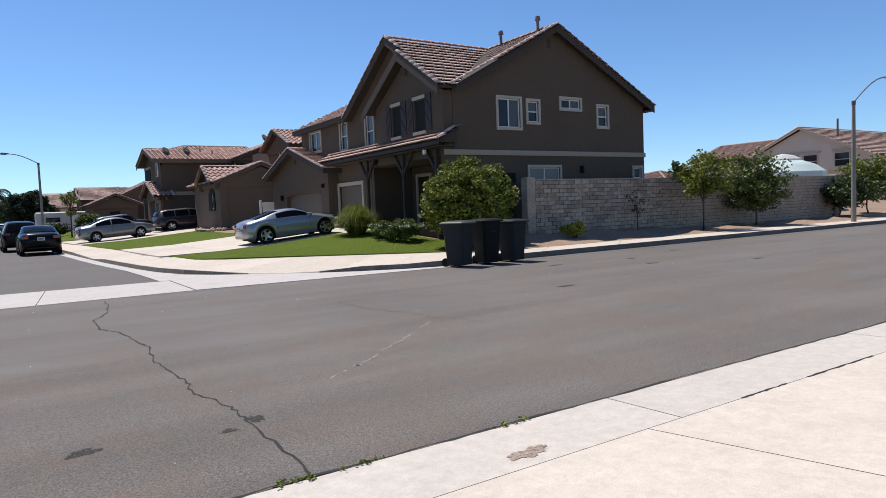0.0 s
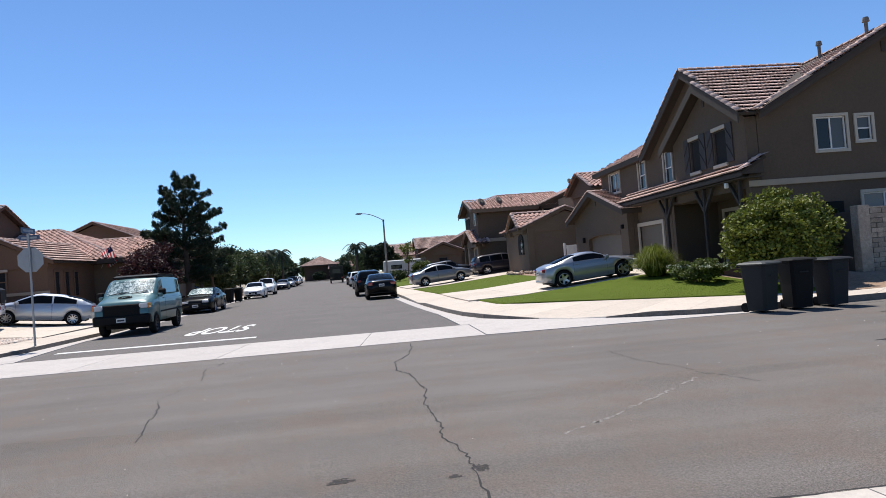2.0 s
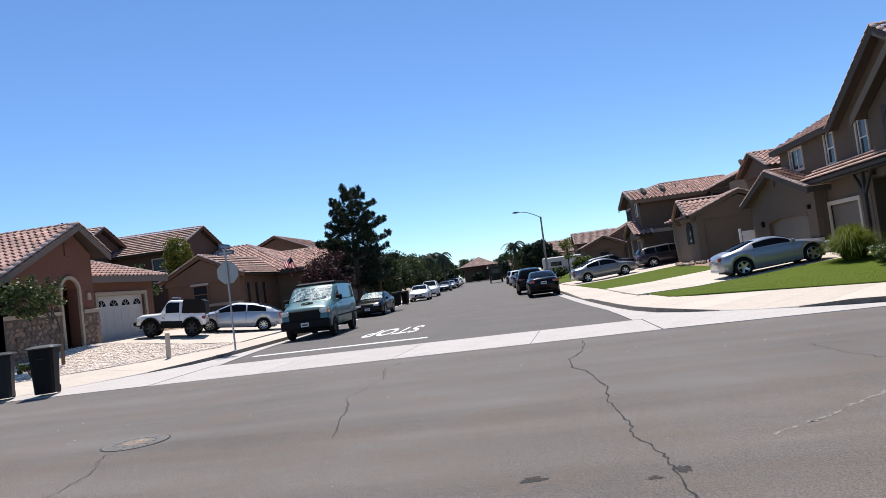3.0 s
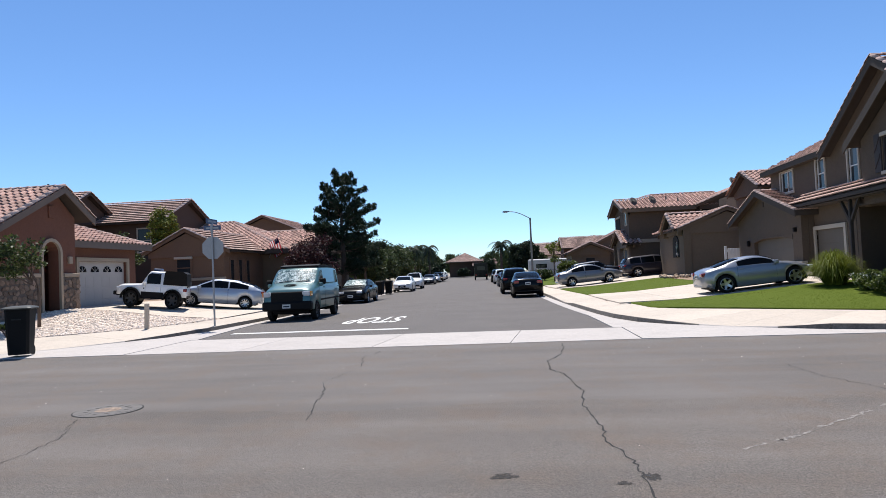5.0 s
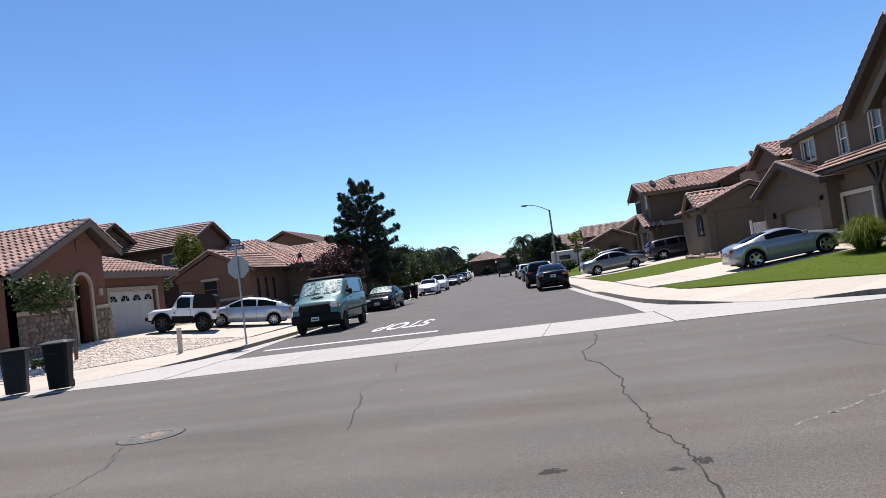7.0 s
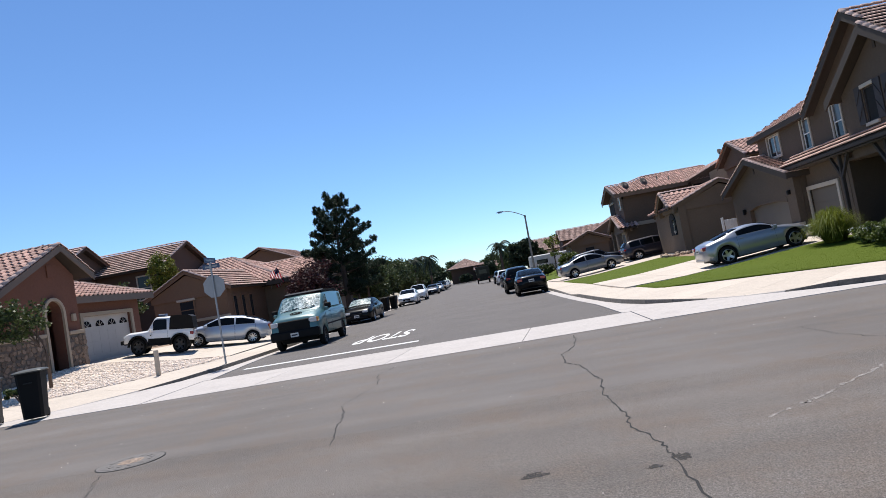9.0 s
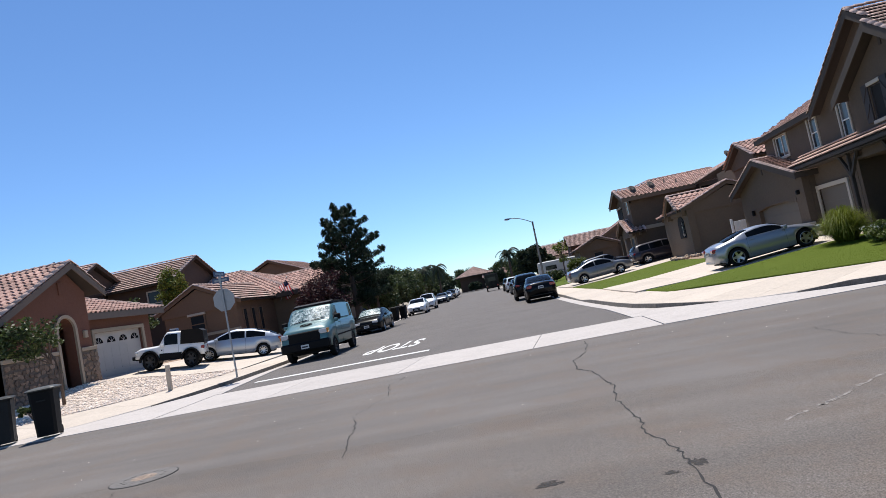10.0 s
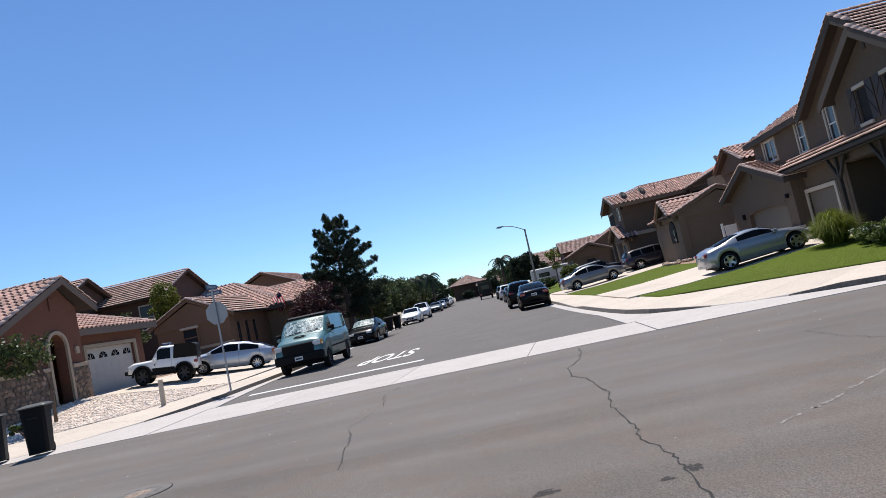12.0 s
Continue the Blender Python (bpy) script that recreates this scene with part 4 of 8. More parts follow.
    part("garage_lintel", prism(bmesh.new(), [(WX - 0.02, 31.2, 2.45), (WX - 0.02, 31.2, 2.7), (WX - 0.02, 36.1, 2.7), (WX - 0.02, 36.1, 2.45), (WX - 0.02, 34.9, 2.6), (WX - 0.02, 32.4, 2.6)], (0.2, 0, 0)), "stucco_low", h)
    part("stone_pier", bbox(WX - 0.07, WX + 0.1, W0 - 0.06, 31.15, 0.4, 1.32, 0.01), "ledge_stone", h)
    part("pier_cap", bbox(WX - 0.12, WX + 0.14, W0 - 0.1, 31.2, 1.32, 1.45, 0.01), "trim", h)
    part("vent", bbox(WX - 0.03, WX + 0.02, WA - 0.06, WA + 0.06, 4.2, 4.45), "fascia", h)
    part("wall_lamp", bbox(WX - 0.16, WX - 0.02, 36.6, 36.76, 2.3, 2.6, 0.03), "black_trim", h)
    part("garage_lamp", bbox(WX - 0.14, WX, 30.7, 30.85, 2.75, 2.95, 0.02), "black_trim", h)
    k = (WZ - WE) / (W1 - WA)
    slope(h, "garage_roof", [(12.0, W0 - 0.45, WE - 0.12), (17.0, W0 - 0.45, WE - 0.12), (17.0, WA, WZ + 0.06), (12.0, WA, WZ + 0.06)], single=0)
    slope(h, "garage_roof", [(17.0, W1 + 0.45, WE - 0.12), (12.0, W1 + 0.45, WE - 0.12), (12.0, WA, WZ + 0.06), (17.0, WA, WZ + 0.06)], single=0)
    barge(h, (12.0, W0 - 0.45, WE - 0.14), (12.0, WA, WZ + 0.04), 0.2, 0.05)
    barge(h, (12.0, W1 + 0.45, WE - 0.14), (12.0, WA, WZ + 0.04), 0.2, 0.05)
    barge(h, (12.0, W0 - 0.45, WE - 0.14), (17, W0 - 0.45, WE - 0.14), 0.16, 0.05)
    roof_edge_tiles(h, (12.04, W0 - 0.45, WE - 0.06), (12.04, WA, WZ + 0.12))
    roof_edge_tiles(h, (12.04, W1 + 0.45, WE - 0.06), (12.04, WA, WZ + 0.12))
    roof_edge_tiles(h, (12.0, WA, WZ + 0.1), (17.0, WA, WZ + 0.1))

    # main roof: ridge away from the road
    km = (AZ - EZ) / (X1 - AX)
    ov = 0.34
    kg = (GZ - 5.9) / (GA - SY)                 # pitch of the tall front gable
    ze = EZ - km * ov

    def west_x(z):
        return X0 + (z - EZ) / km * (AX - X0) / (X1 - AX)

    yv = SY - ov + 0.03
    zv = GZ + 0.08 - kg * (GA - yv)
    slope(h, "main_roof", [(X1 + ov, 36, ze + 0.08), (X1 + ov, SY - ov, ze + 0.08), (AX, SY - ov, AZ + 0.08), (AX, 36, AZ + 0.08)], single=0)
    slope(h, "main_roof", [(12.95, 19.82, 5.85), (17.75, GA, GZ + 0.12), (AX, GA + 0.3, AZ + 0.1), (AX, 19.82, AZ + 0.08)], single=0, run=(0, 1, 0))
    roof_edge_tiles(h, (X1 + ov, SY - ov, ze + 0.12), (AX, SY - ov, AZ + 0.14))
    roof_edge_tiles(h, (west_x(zv), SY - ov, zv + 0.1), (AX, SY - ov, AZ + 0.14))
    barge(h, (X1 + ov, SY - ov, ze + 0.05), (AX, SY - ov, AZ + 0.05), 0.22, 0.05)
    barge(h, (12.95, SY - ov, 5.8), (AX, SY - ov, AZ + 0.05), 0.22, 0.05)
    barge(h, (X1 + ov, SY - ov, ze + 0.05), (X1 + ov, 36, ze + 0.05), 0.16, 0.05)
    part("gable_soffit", bbox(X1, X1 + ov, SY - ov, 36, ze - 0.1, ze - 0.06), "fascia", h)
    roof_edge_tiles(h, (AX, SY - ov, AZ + 0.12), (AX, 36, AZ + 0.12))
    # tall front gable roof
    slope(h, "front_roof", [(12.62, yv, zv + 0.05), (13.0, yv, zv + 0.05), (17.85, GA, GZ + 0.14), (12.62, GA, GZ + 0.14)], single=170)
    slope(h, "front_roof", [(17.9, GY1 + 0.25, 5.9 - 0.1), (12.62, GY1 + 0.25, 5.9 - 0.1), (12.62, GA, GZ + 0.14), (17.9, GA, GZ + 0.14)], single=0)
    roof_edge_tiles(h, (12.66, GY1 + 0.25, 5.86), (12.66, GA, GZ + 0.2))
    roof_edge_tiles(h, (12.66, 23.2, GZ + 0.2 - kg * (GA - 23.2)), (12.66, GA, GZ + 0.2))
    roof_edge_tiles(h, (12.62, GA, GZ + 0.18), (17.8, GA, GZ + 0.18))
    barge(h, (12.62, GY1 + 0.25, 5.78), (12.62, GA, GZ + 0.1), 0.24, 0.05)
    barge(h, (12.62, 22.0, GZ + 0.1 - kg * (GA - 22.0)), (12.62, GA, GZ + 0.1), 0.24, 0.05)
    # small gable of the bay
    zb = GZ + 0.14 - kg * (GA - BA)
    slope(h, "bay_roof", [(12.25, yv, zv + 0.05), (12.61, yv, zv + 0.05), (12.61, BA, zb), (12.25, BA, zb)], single=0)
    roof_edge_tiles(h, (12.3, yv, zv + 0.1), (12.3, BA, zb + 0.06))
    barge(h, (12.25, yv, zv + 0.02), (12.25, BA, zb - 0.03), 0.3, 0.05)
    zn = zb - 0.6 * (BY + 0.5 - BA)
    slope(h, "bay_roof", [(13.04, BY + 0.5, zn), (12.25, BY + 0.5, zn), (12.25, BA, zb), (13.04, BA, zb)], single=0)
    barge(h, (12.25, BY + 0.5, zn - 0.03), (12.25, BA, zb - 0.03), 0.26, 0.05)
    # hipped roof over the far upper wall
    slope(h, "hip_roof", [(12.75, 35.6, 5.98), (12.75, 28.4, 5.98), (16.6, 28.4, 8.05), (16.6, 31.7, 8.05)], single=0)
    slope(h, "hip_roof", [(21.0, 35.6, 5.98), (12.75, 35.6, 5.98), (16.6, 31.7, 8.05), (19.0, 31.7, 8.05)], single=0)
    barge(h, (12.75, 35.6, 5.97), (12.75, 28.7, 5.97), 0.16, -0.05)
    part("eave_soffit", bbox(12.8, 13.1, 28.6, 35.5, 5.8, 5.84), "fascia", h)
    for px, py, pz in ((17.85, 20.9, 8.35), (17.6, 23.0, 8.25)):
        part("vent_pipe", tube(bmesh.new(), [(px, py, pz), (px, py, pz + 0.62)], 0.06), "iron", h)
        part("pipe_cap", tube(bmesh.new(), [(px, py, pz + 0.62), (px, py, pz + 0.78)], [0.12, 0.09]), "iron", h)
    return h


corner_house()


# ---- plainer houses farther off ----
def plain_house(name, label, boxes, roofs, wall_mat, extra=None):
    h = thing(name, label, "house")
    for b in boxes:
        x0, x1, y0, y1, z0, z1 = b[:6]
        part("wall", bbox(x0, x1, y0, y1, z0, z1), b[6] if len(b) > 6 else wall_mat, h)
    for r in roofs:
        if r[0] == "gable_x":      # ridge along x
            _, x0, x1, y0, y1, ze, zr, kind, wm = r
            ym = (y0 + y1) / 2
            slope(h, "roof", [(x0, y0, ze), (x1, y0, ze), (x1, ym, zr), (x0, ym, zr)], kind, 0.34, 0.4)
            slope(h, "roof", [(x1, y1, ze), (x0, y1, ze), (x0, ym, zr), (x1, ym, zr)], kind, 0.34, 0.4)
            for x in (x0 + 0.4, x1 - 0.4):
                part("gable_wall", prism(bmesh.new(), [(x - 0.06, y0 + 0.35, ze - 0.3), (x - 0.06, y1 - 0.35, ze - 0.3), (x - 0.06, y1 - 0.35, ze), (x - 0.06, ym, zr - 0.25), (x - 0.06, y0 + 0.35, ze)], (0.12, 0, 0)), wm, h)
            ridge_caps(h, (x0, ym, zr + 0.03), (x1, ym, zr + 0.03))
            for x, s in ((x0, 1), (x1, 1)):
                for y in (y0, y1):
                    barge(h, (x, y, ze - 0.04), (x, ym, zr - 0.04), 0.14, 0.05, wm)
                    ridge_caps(h, (x, y, ze + 0.04), (x, ym, zr + 0.04))
        elif r[0] == "gable_y":    # ridge along y
            _, x0, x1, y0, y1, ze, zr, kind, wm = r[:9]
            reach = r[9] if len(r) > 9 else 0.4
            xm = (x0 + x1) / 2
            slope(h, "roof", [(x0, y1, ze), (x0, y0, ze), (xm, y0, zr), (xm, y1, zr)], kind, 0.34, 0.4)
            slope(h, "roof", [(x1, y0, ze), (x1, y1, ze), (xm, y1, zr), (xm, y0, zr)], kind, 0.34, 0.4)
            for y in (y0 + reach, y1 - reach):
                part("gable_wall", prism(bmesh.new(), [(x0 + 0.35, y - 0.06, ze - 0.3), (x1 - 0.35, y - 0.06, ze - 0.3), (x1 - 0.35, y - 0.06, ze), (xm, y - 0.06, zr - 0.25), (x0 + 0.35, y - 0.06, ze)], (0, 0.12, 0)), wm, h)
            ridge_caps(h, (xm, y0, zr + 0.03), (xm, y1, zr + 0.03))
            for x in (x0, x1):
                barge(h, (x, y0, ze - 0.04), (xm, y0, zr - 0.04), 0.14, 0.05, wm)
                ridge_caps(h, (x, y0, ze + 0.04), (xm, y0, zr + 0.04))
        elif r[0] == "hip":
            _, x0, x1, y0, y1, ze, zr, kind, wm = r
            s = min(x1 - x0, y1 - y0) / 2
            if x1 - x0 >= y1 - y0:
                a, b = (x0 + s, (y0 + y1) / 2, zr), (x1 - s, (y0 + y1) / 2, zr)
                planes = [[(x0, y0, ze), (x1, y0, ze), b, a], [(x1, y1, ze), (x0, y1, ze), a, b], [(x0, y1, ze), (x0, y0, ze), a], [(x1, y0, ze), (x1, y1, ze), b]]
            else:
                a, b = ((x0 + x1) / 2, y0 + s, zr), ((x0 + x1) / 2, y1 - s, zr)
                planes = [[(x0, y0, ze), (x1, y0, ze), a], [(x1, y1, ze), (x0, y1, ze), b], [(x0, y1, ze), (x0, y0, ze), a, b], [(x1, y0, ze), (x1, y1, ze), b, a]]
            for p in planes:
                slope(h, "roof", p, kind, 0.34, 0.4)
                barge(h, (p[0][0], p[0][1], ze - 0.03), (p[1][0], p[1][1], ze - 0.03), 0.2, 0.04)
            ridge_caps(h, (a[0], a[1], zr + 0.03), (b[0], b[1], zr + 0.03))
            for c, e in (((x0, y0, ze), a), ((x0, y1, ze), a if x1 - x0 >= y1 - y0 else b), ((x1, y0, ze), b if x1 - x0 >= y1 - y0 else a), ((x1, y1, ze), b)):
                ridge_caps(h, (c[0], c[1], c[2] + 0.03), (e[0], e[1], e[2] + 0.03))
    if extra:
        extra(h)
    return h


def bar_window(h, x0, x1, y0, y1, z0, z1, axis, trim="trim", split=True):
    """A framed window set on a wall: axis -x or -y or +x names the side it faces."""
    w = thing("window", "", "")
    w.parent = h
    t = 0.1
    if axis == "-y":
        bm = bmesh.new()
        for a in ((x0 - t, x0, z0 - t, z1 + t), (x1, x1 + t, z0 - t, z1 + t), (x0, x1, z1, z1 + t), (x0, x1, z0 - t, z0)):
            box(bm, a[0], a[1], y0 - 0.06, y0 + 0.02, a[2], a[3])
        if split:
            box(bm, x0, x1, y0 - 0.03, y0 - 0.01, (z0 + z1) / 2 - 0.03, (z0 + z1) / 2 + 0.03)
        part("surround", bm, trim, w)
        part("pane", bbox(x0, x1, y0 - 0.015, y0 + 0.01, z0, z1), "window", w)
    else:
        s = -1 if axis == "-x" else 1
        bm = bmesh.new()
        lo, hi = sorted((x0, x0 + s * 0.06))
        for a in ((y0 - t, y0, z0 - t, z1 + t), (y1, y1 + t, z0 - t, z1 + t), (y0, y1, z1, z1 + t), (y0, y1, z0 - t, z0)):
            box(bm, lo, hi, a[0], a[1], a[2], a[3])
        if split:
            lo2, hi2 = sorted((x0 + s * 0.012, x0 + s * 0.03))
            box(bm, lo2, hi2, y0, y1, (z0 + z1) / 2 - 0.03, (z0 + z1) / 2 + 0.03)
        part("surround", bm, trim, w)
        lo3, hi3 = sorted((x0 - s * 0.01, x0 + s * 0.015))
        part("pane", bbox(lo3, hi3, y0, y1, z0, z1), "window", w)
    return w


def dish(h, x, y, z):
    bm = bmesh.new()
    rings = []
    for r, d in ((0.02, 0.0), (0.2, 0.03), (0.36, 0.1)):
        rings.append([bm.verts.new((math.cos(t) * r, d, math.sin(t) * r)) for t in [2 * math.pi * k / 14 for k in range(14)]])
    for a, b in zip(rings, rings[1:]):
        for k in range(14):
            bm.faces.new((a[k], a[(k + 1) % 14], b[(k + 1) % 14], b[k]))
    bmesh.ops.solidify(bm, geom=bm.faces[:], thickness=0.015)
    bmesh.ops.transform(bm, matrix=pose(x, y, z + 0.45, -25, 0, 30), verts=bm.verts)
    d = part("satellite_dish", bm, "iron", h, smooth=True)
    part("dish_arm", tube(bmesh.new(), [(x, y, z), (x, y, z + 0.42)], 0.025, 6), "iron", d)


def second_house_extra(h):
    # upper roof over the street front: low gable to the street, a higher ridge behind it
    R1, R2, E = 7.06, 7.5, 5.95
    for p in ([(8.35, 52.7, E), (10.3, 52.7, E), (10.3, 56.7, R1), (8.35, 56.7, R1)], [(10.3, 52.7, E), (17.0, 52.7, E), (17.0, 58.3, R2), (11.7, 58.3, R2), (10.3, 56.7, R1)],
              [(10.3, 60.7, E), (8.35, 60.7, E), (8.35, 56.7, R1), (10.3, 56.7, R1)], [(10.3, 60.7, E), (11.7, 58.3, R2), (10.3, 56.7, R1)], [(17, 64, E), (10.3, 64, E), (11.7, 58.3, R2), (17, 58.3, R2)]):
        slope(h, "roof", p, "barrel", 0.34, 0.4, run=(1, 0, 0))
    ridge_caps(h, (8.4, 56.7, R1 + 0.05), (10.3, 56.7, R1 + 0.05))
    ridge_caps(h, (10.3, 56.7, R1 + 0.05), (11.7, 58.3, R2 + 0.05))
    ridge_caps(h, (11.7, 58.3, R2 + 0.05), (17, 58.3, R2 + 0.05))
    barge(h, (8.35, 52.7, E - 0.02), (14.0, 52.7, E - 0.02), 0.22, 0.05, "stucco_tan")
    for y in (52.7, 60.7):
        barge(h, (8.35, y, E - 0.02), (8.35, 56.7, R1 - 0.02), 0.24, 0.05, "stucco_tan")
        ridge_caps(h, (8.38, y, E + 0.05), (8.38, 56.7, R1 + 0.06))
    part("gable_wall", prism(bmesh.new(), [(8.905, 53.2, E - 0.4), (8.905, 60.2, E - 0.4), (8.905, 60.2, E), (8.905, 56.7, R1 - 0.2), (8.905, 53.2, E)], (0.15, 0, 0)), "stucco", h)
    # street front: narrow window, near-black panel painting a loggia's shade, little tiled gable over the entry
    bar_window(h, 8.9, 8.9, 54.0, 54.75, 4.85, 5.75, "-x")
    part("loggia_opening", bbox(8.87, 8.9, 57.4, 59.6, 4.1, 5.6), "interior", h)
    part("loggia_lintel", bbox(8.8, 8.9, 57.2, 59.8, 5.6, 5.75, 0.01), "trim", h)
    part("band", bbox(9.3, 14.0, 53.1, 53.2, 3.3, 3.58), "trim_tan", h)
    part("meter_box", bbox(11.2, 11.7, 53.06, 53.2, 1.5, 2.3, 0.02), "stucco_tan", h)
    part("band", bbox(8.82, 11.0, 53.1, 53.2, 1.2, 1.36), "trim_tan", h)
    bm = bmesh.new()
    box(bm, 8.8, 8.9, 53.9, 54.1, 0.4, 3.0)
    box(bm, 8.8, 8.9, 55.5, 55.7, 0.4, 3.0)
    box(bm, 8.8, 8.9, 54.1, 55.5, 2.8, 3.0)
    part("door_surround", bm, "trim_tan", h)
    d = part("entry_door", bbox(8.86, 8.895, 54.1, 55.5, 0.5, 2.8), "door_dark", h)
    for z in (0.7, 1.75):
        part("door_panel", bbox(8.845, 8.86, 54.3, 55.3, z, z + 0.85, 0.006), "door_dark", d)
    part("entry_pier", bbox(8.35, 8.62, 57.9, 58.2, 0.3, 3.3, 0.02), "stucco_tan", h)
    part("pier_base", bbox(8.28, 8.69, 57.83, 58.27, 0.3, 1.25, 0.02), "ledge_stone", h)
    # side gable wall facing the road, its windows and shutters
    bar_window(h, 14.5, 15.6, 53.2, 53.2, 5.1, 5.85, "-y")
    for x in (14.02, 15.72):
        part("shutter", bbox(x, x + 0.34, 53.13, 53.19, 5.0, 5.9, 0.008), "shutter", h)
    dish(h, 9.5, 53.6, 6.25)
    dish(h, 11.0, 53.7, 6.3)
    dish(h, 17.4, 54.2, 7.5)
    for x, y, z in ((13.1, 54.6, 6.4), (12.4, 55.6, 6.7), (16.6, 43.4, 6.7)):
        part("vent_pipe", tube(bmesh.new(), [(x, y, z), (x, y, z + 0.42)], 0.06), "iron", h)
    # low wing in front
    arch = [(44.3, 1.95), (45.9, 1.95), (45.9, 2.9)] + [(45.1 + 0.8 * math.cos(q), 2.9 + 0.5 * math.sin(q)) for q in [math.pi * k / 8 for k in range(1, 8)]] + [(44.3, 2.9)]
    w = part("arched_window", prism(bmesh.new(), [(10.5, y, z) for y, z in arch], (0.052, 0, 0)), "interior", h)
    part("sash", bbox(10.485, 10.499, 44.4, 45.0, 2.0, 3.0), "window", w)
    part("mullion", bbox(10.48, 10.484, 44.68, 44.74, 2.0, 3.0), "trim", w)
    part("corner_pilaster", bbox(10.45, 10.9, 42.7, 43.2, 0.3, 3.7, 0.01), "stucco_tan", h)
    for y in (43.1, 47.3):
        part("corbel", bbox(10.2, 10.52, y - 0.12, y + 0.12, 3.3, 3.72, 0.03), "stucco_tan", h)
    bar_window(h, 15.2, 15.2, 43.9, 44.7, 5.0, 5.9, "-x")


plain_house("neighbour_house", "two-storey brown stucco house with clay barrel tiles and satellite dishes",
            [(10.55, 15.8, 42.8, 50.1, 0.3, 3.75, "stucco_tan"), (15.2, 24.0, 42.0, 51.0, 0.3, 6.2, "stucco"), (8.9, 22.0, 53.2, 60.2, 0.3, 5.94, "stucco")],
            [("gable_y", 10.1, 16.2, 42.62, 50.4, 3.7, 4.95, "barrel", "stucco_tan", 0.17), ("gable_x", 10.0, 13.6, 43.3, 47.1, 3.72, 4.85, "barrel", "stucco_tan"),
             ("gable_x", 14.7, 24.4, 41.6, 47.4, 6.05, 7.3, "barrel", "stucco"), ("gable_y", 13.9, 22.9, 52.35, 62.0, 5.98, 7.75, "barrel", "stucco"),
             ("gable_x", 8.2, 9.6, 52.4, 58.6, 3.25, 4.4, "barrel", "stucco_tan")], "stucco", second_house_extra)


def third_extra(h):
    bar_window(h, 7.4, 8.3, 72.0, 72.0, 1.5, 2.5, "-y", "stucco_tan")
    part("garage_door", bbox(5.84, 5.9, 73.5, 78.2, 0.4, 2.5), "garage", h)


plain_house("tan_house", "single-storey tan house with a shallow tiled roof", [(5.9, 9.9, 72, 80, 0.3, 3.2, "stucco_tan"), (8.4, 17, 74.5, 84, 0.3, 3.7, "stucco_tan")],
            [("gable_y", 5.4, 10.4, 71.5, 80.4, 3.1, 4.2, "flat", "stucco_tan"), ("gable_y", 7.6, 17.5, 74, 84.5, 3.6, 6.0, "flat", "stucco_tan")], "stucco_tan", third_extra)
plain_house("far_house", "far brown house with a pale pink tiled roof", [(6.6, 16, 93.6, 100.6, 0.2, 4.3, "stucco_dark")],
            [("gable_x", 6.3, 17, 93, 101.2, 4.25, 5.95, "flat", "stucco_dark")], "stucco_dark")
plain_house("far_house", "far low house with a pale tiled roof", [(2.7, 13, 121, 131, 0.2, 4.0, "stucco_pale")],
            [("gable_x", 2.2, 13.5, 120.4, 131.6, 4.0, 6.4, "flat", "stucco_pale")], "stucco_pale")
plain_house("end_house", "far brown house closing the end of the street", [(-19.5, -10.9, 190, 200, 0.2, 4.5, "stucco_dark"), (-11.5, -3, 187, 197, 0.2, 3.2, "stucco_dark")],
            [("hip", -20.6, -9.9, 188.6, 200.6, 4.5, 7.1, "flat", "stucco_dark"), ("gable_x", -12.6, -2.4, 186.4, 197.6, 3.2, 5.0, "flat", "stucco_dark")], "stucco")


def pale_extra(h):
    for y0, y1, z0, z1 in ((34.2, 35.2, 4.6, 5.05), (32.4, 33.6, 3.9, 5.05), (29.6, 30.8, 3.9, 5.05)):
        bar_window(h, 61.63, 61.63, y0, y1, z0, z1, "-x")
        part("lintel", bbox(61.5, 61.63, y0 - 0.3, y1 + 0.3, z1 + 0.2, z1 + 0.32, 0.01), "trim", h)
    part("vent_pipe", tube(bmesh.new(), [(63.5, 31.5, 6.7), (63.5, 31.5, 8.3)], 0.09), "iron", h)


plain_house("pale_house", "two-storey pale cream house behind the garden wall", [(62, 78, 26.5, 41.3, 0.2, 4.2, "stucco_pale"), (60.6, 71, 38.5, 44.6, 0.2, 5.2, "stucco_pale")],
            [("gable_x", 61.3, 78.6, 25.8, 42.0, 3.85, 7.7, "flat", "stucco_pale"), ("gable_y", 60, 72, 38.0, 45.2, 5.2, 7.15, "flat", "stucco_pale")], "stucco_pale", pale_extra)
plain_house("back_house", "low tiled house glimpsed over the garden wall", [(58.6, 69.4, 46.6, 57.4, 0.2, 3.5, "stucco_pale")], [("hip", 58, 70, 46, 58, 3.4, 4.9, "flat", "stucco_pale")], "stucco_pale")

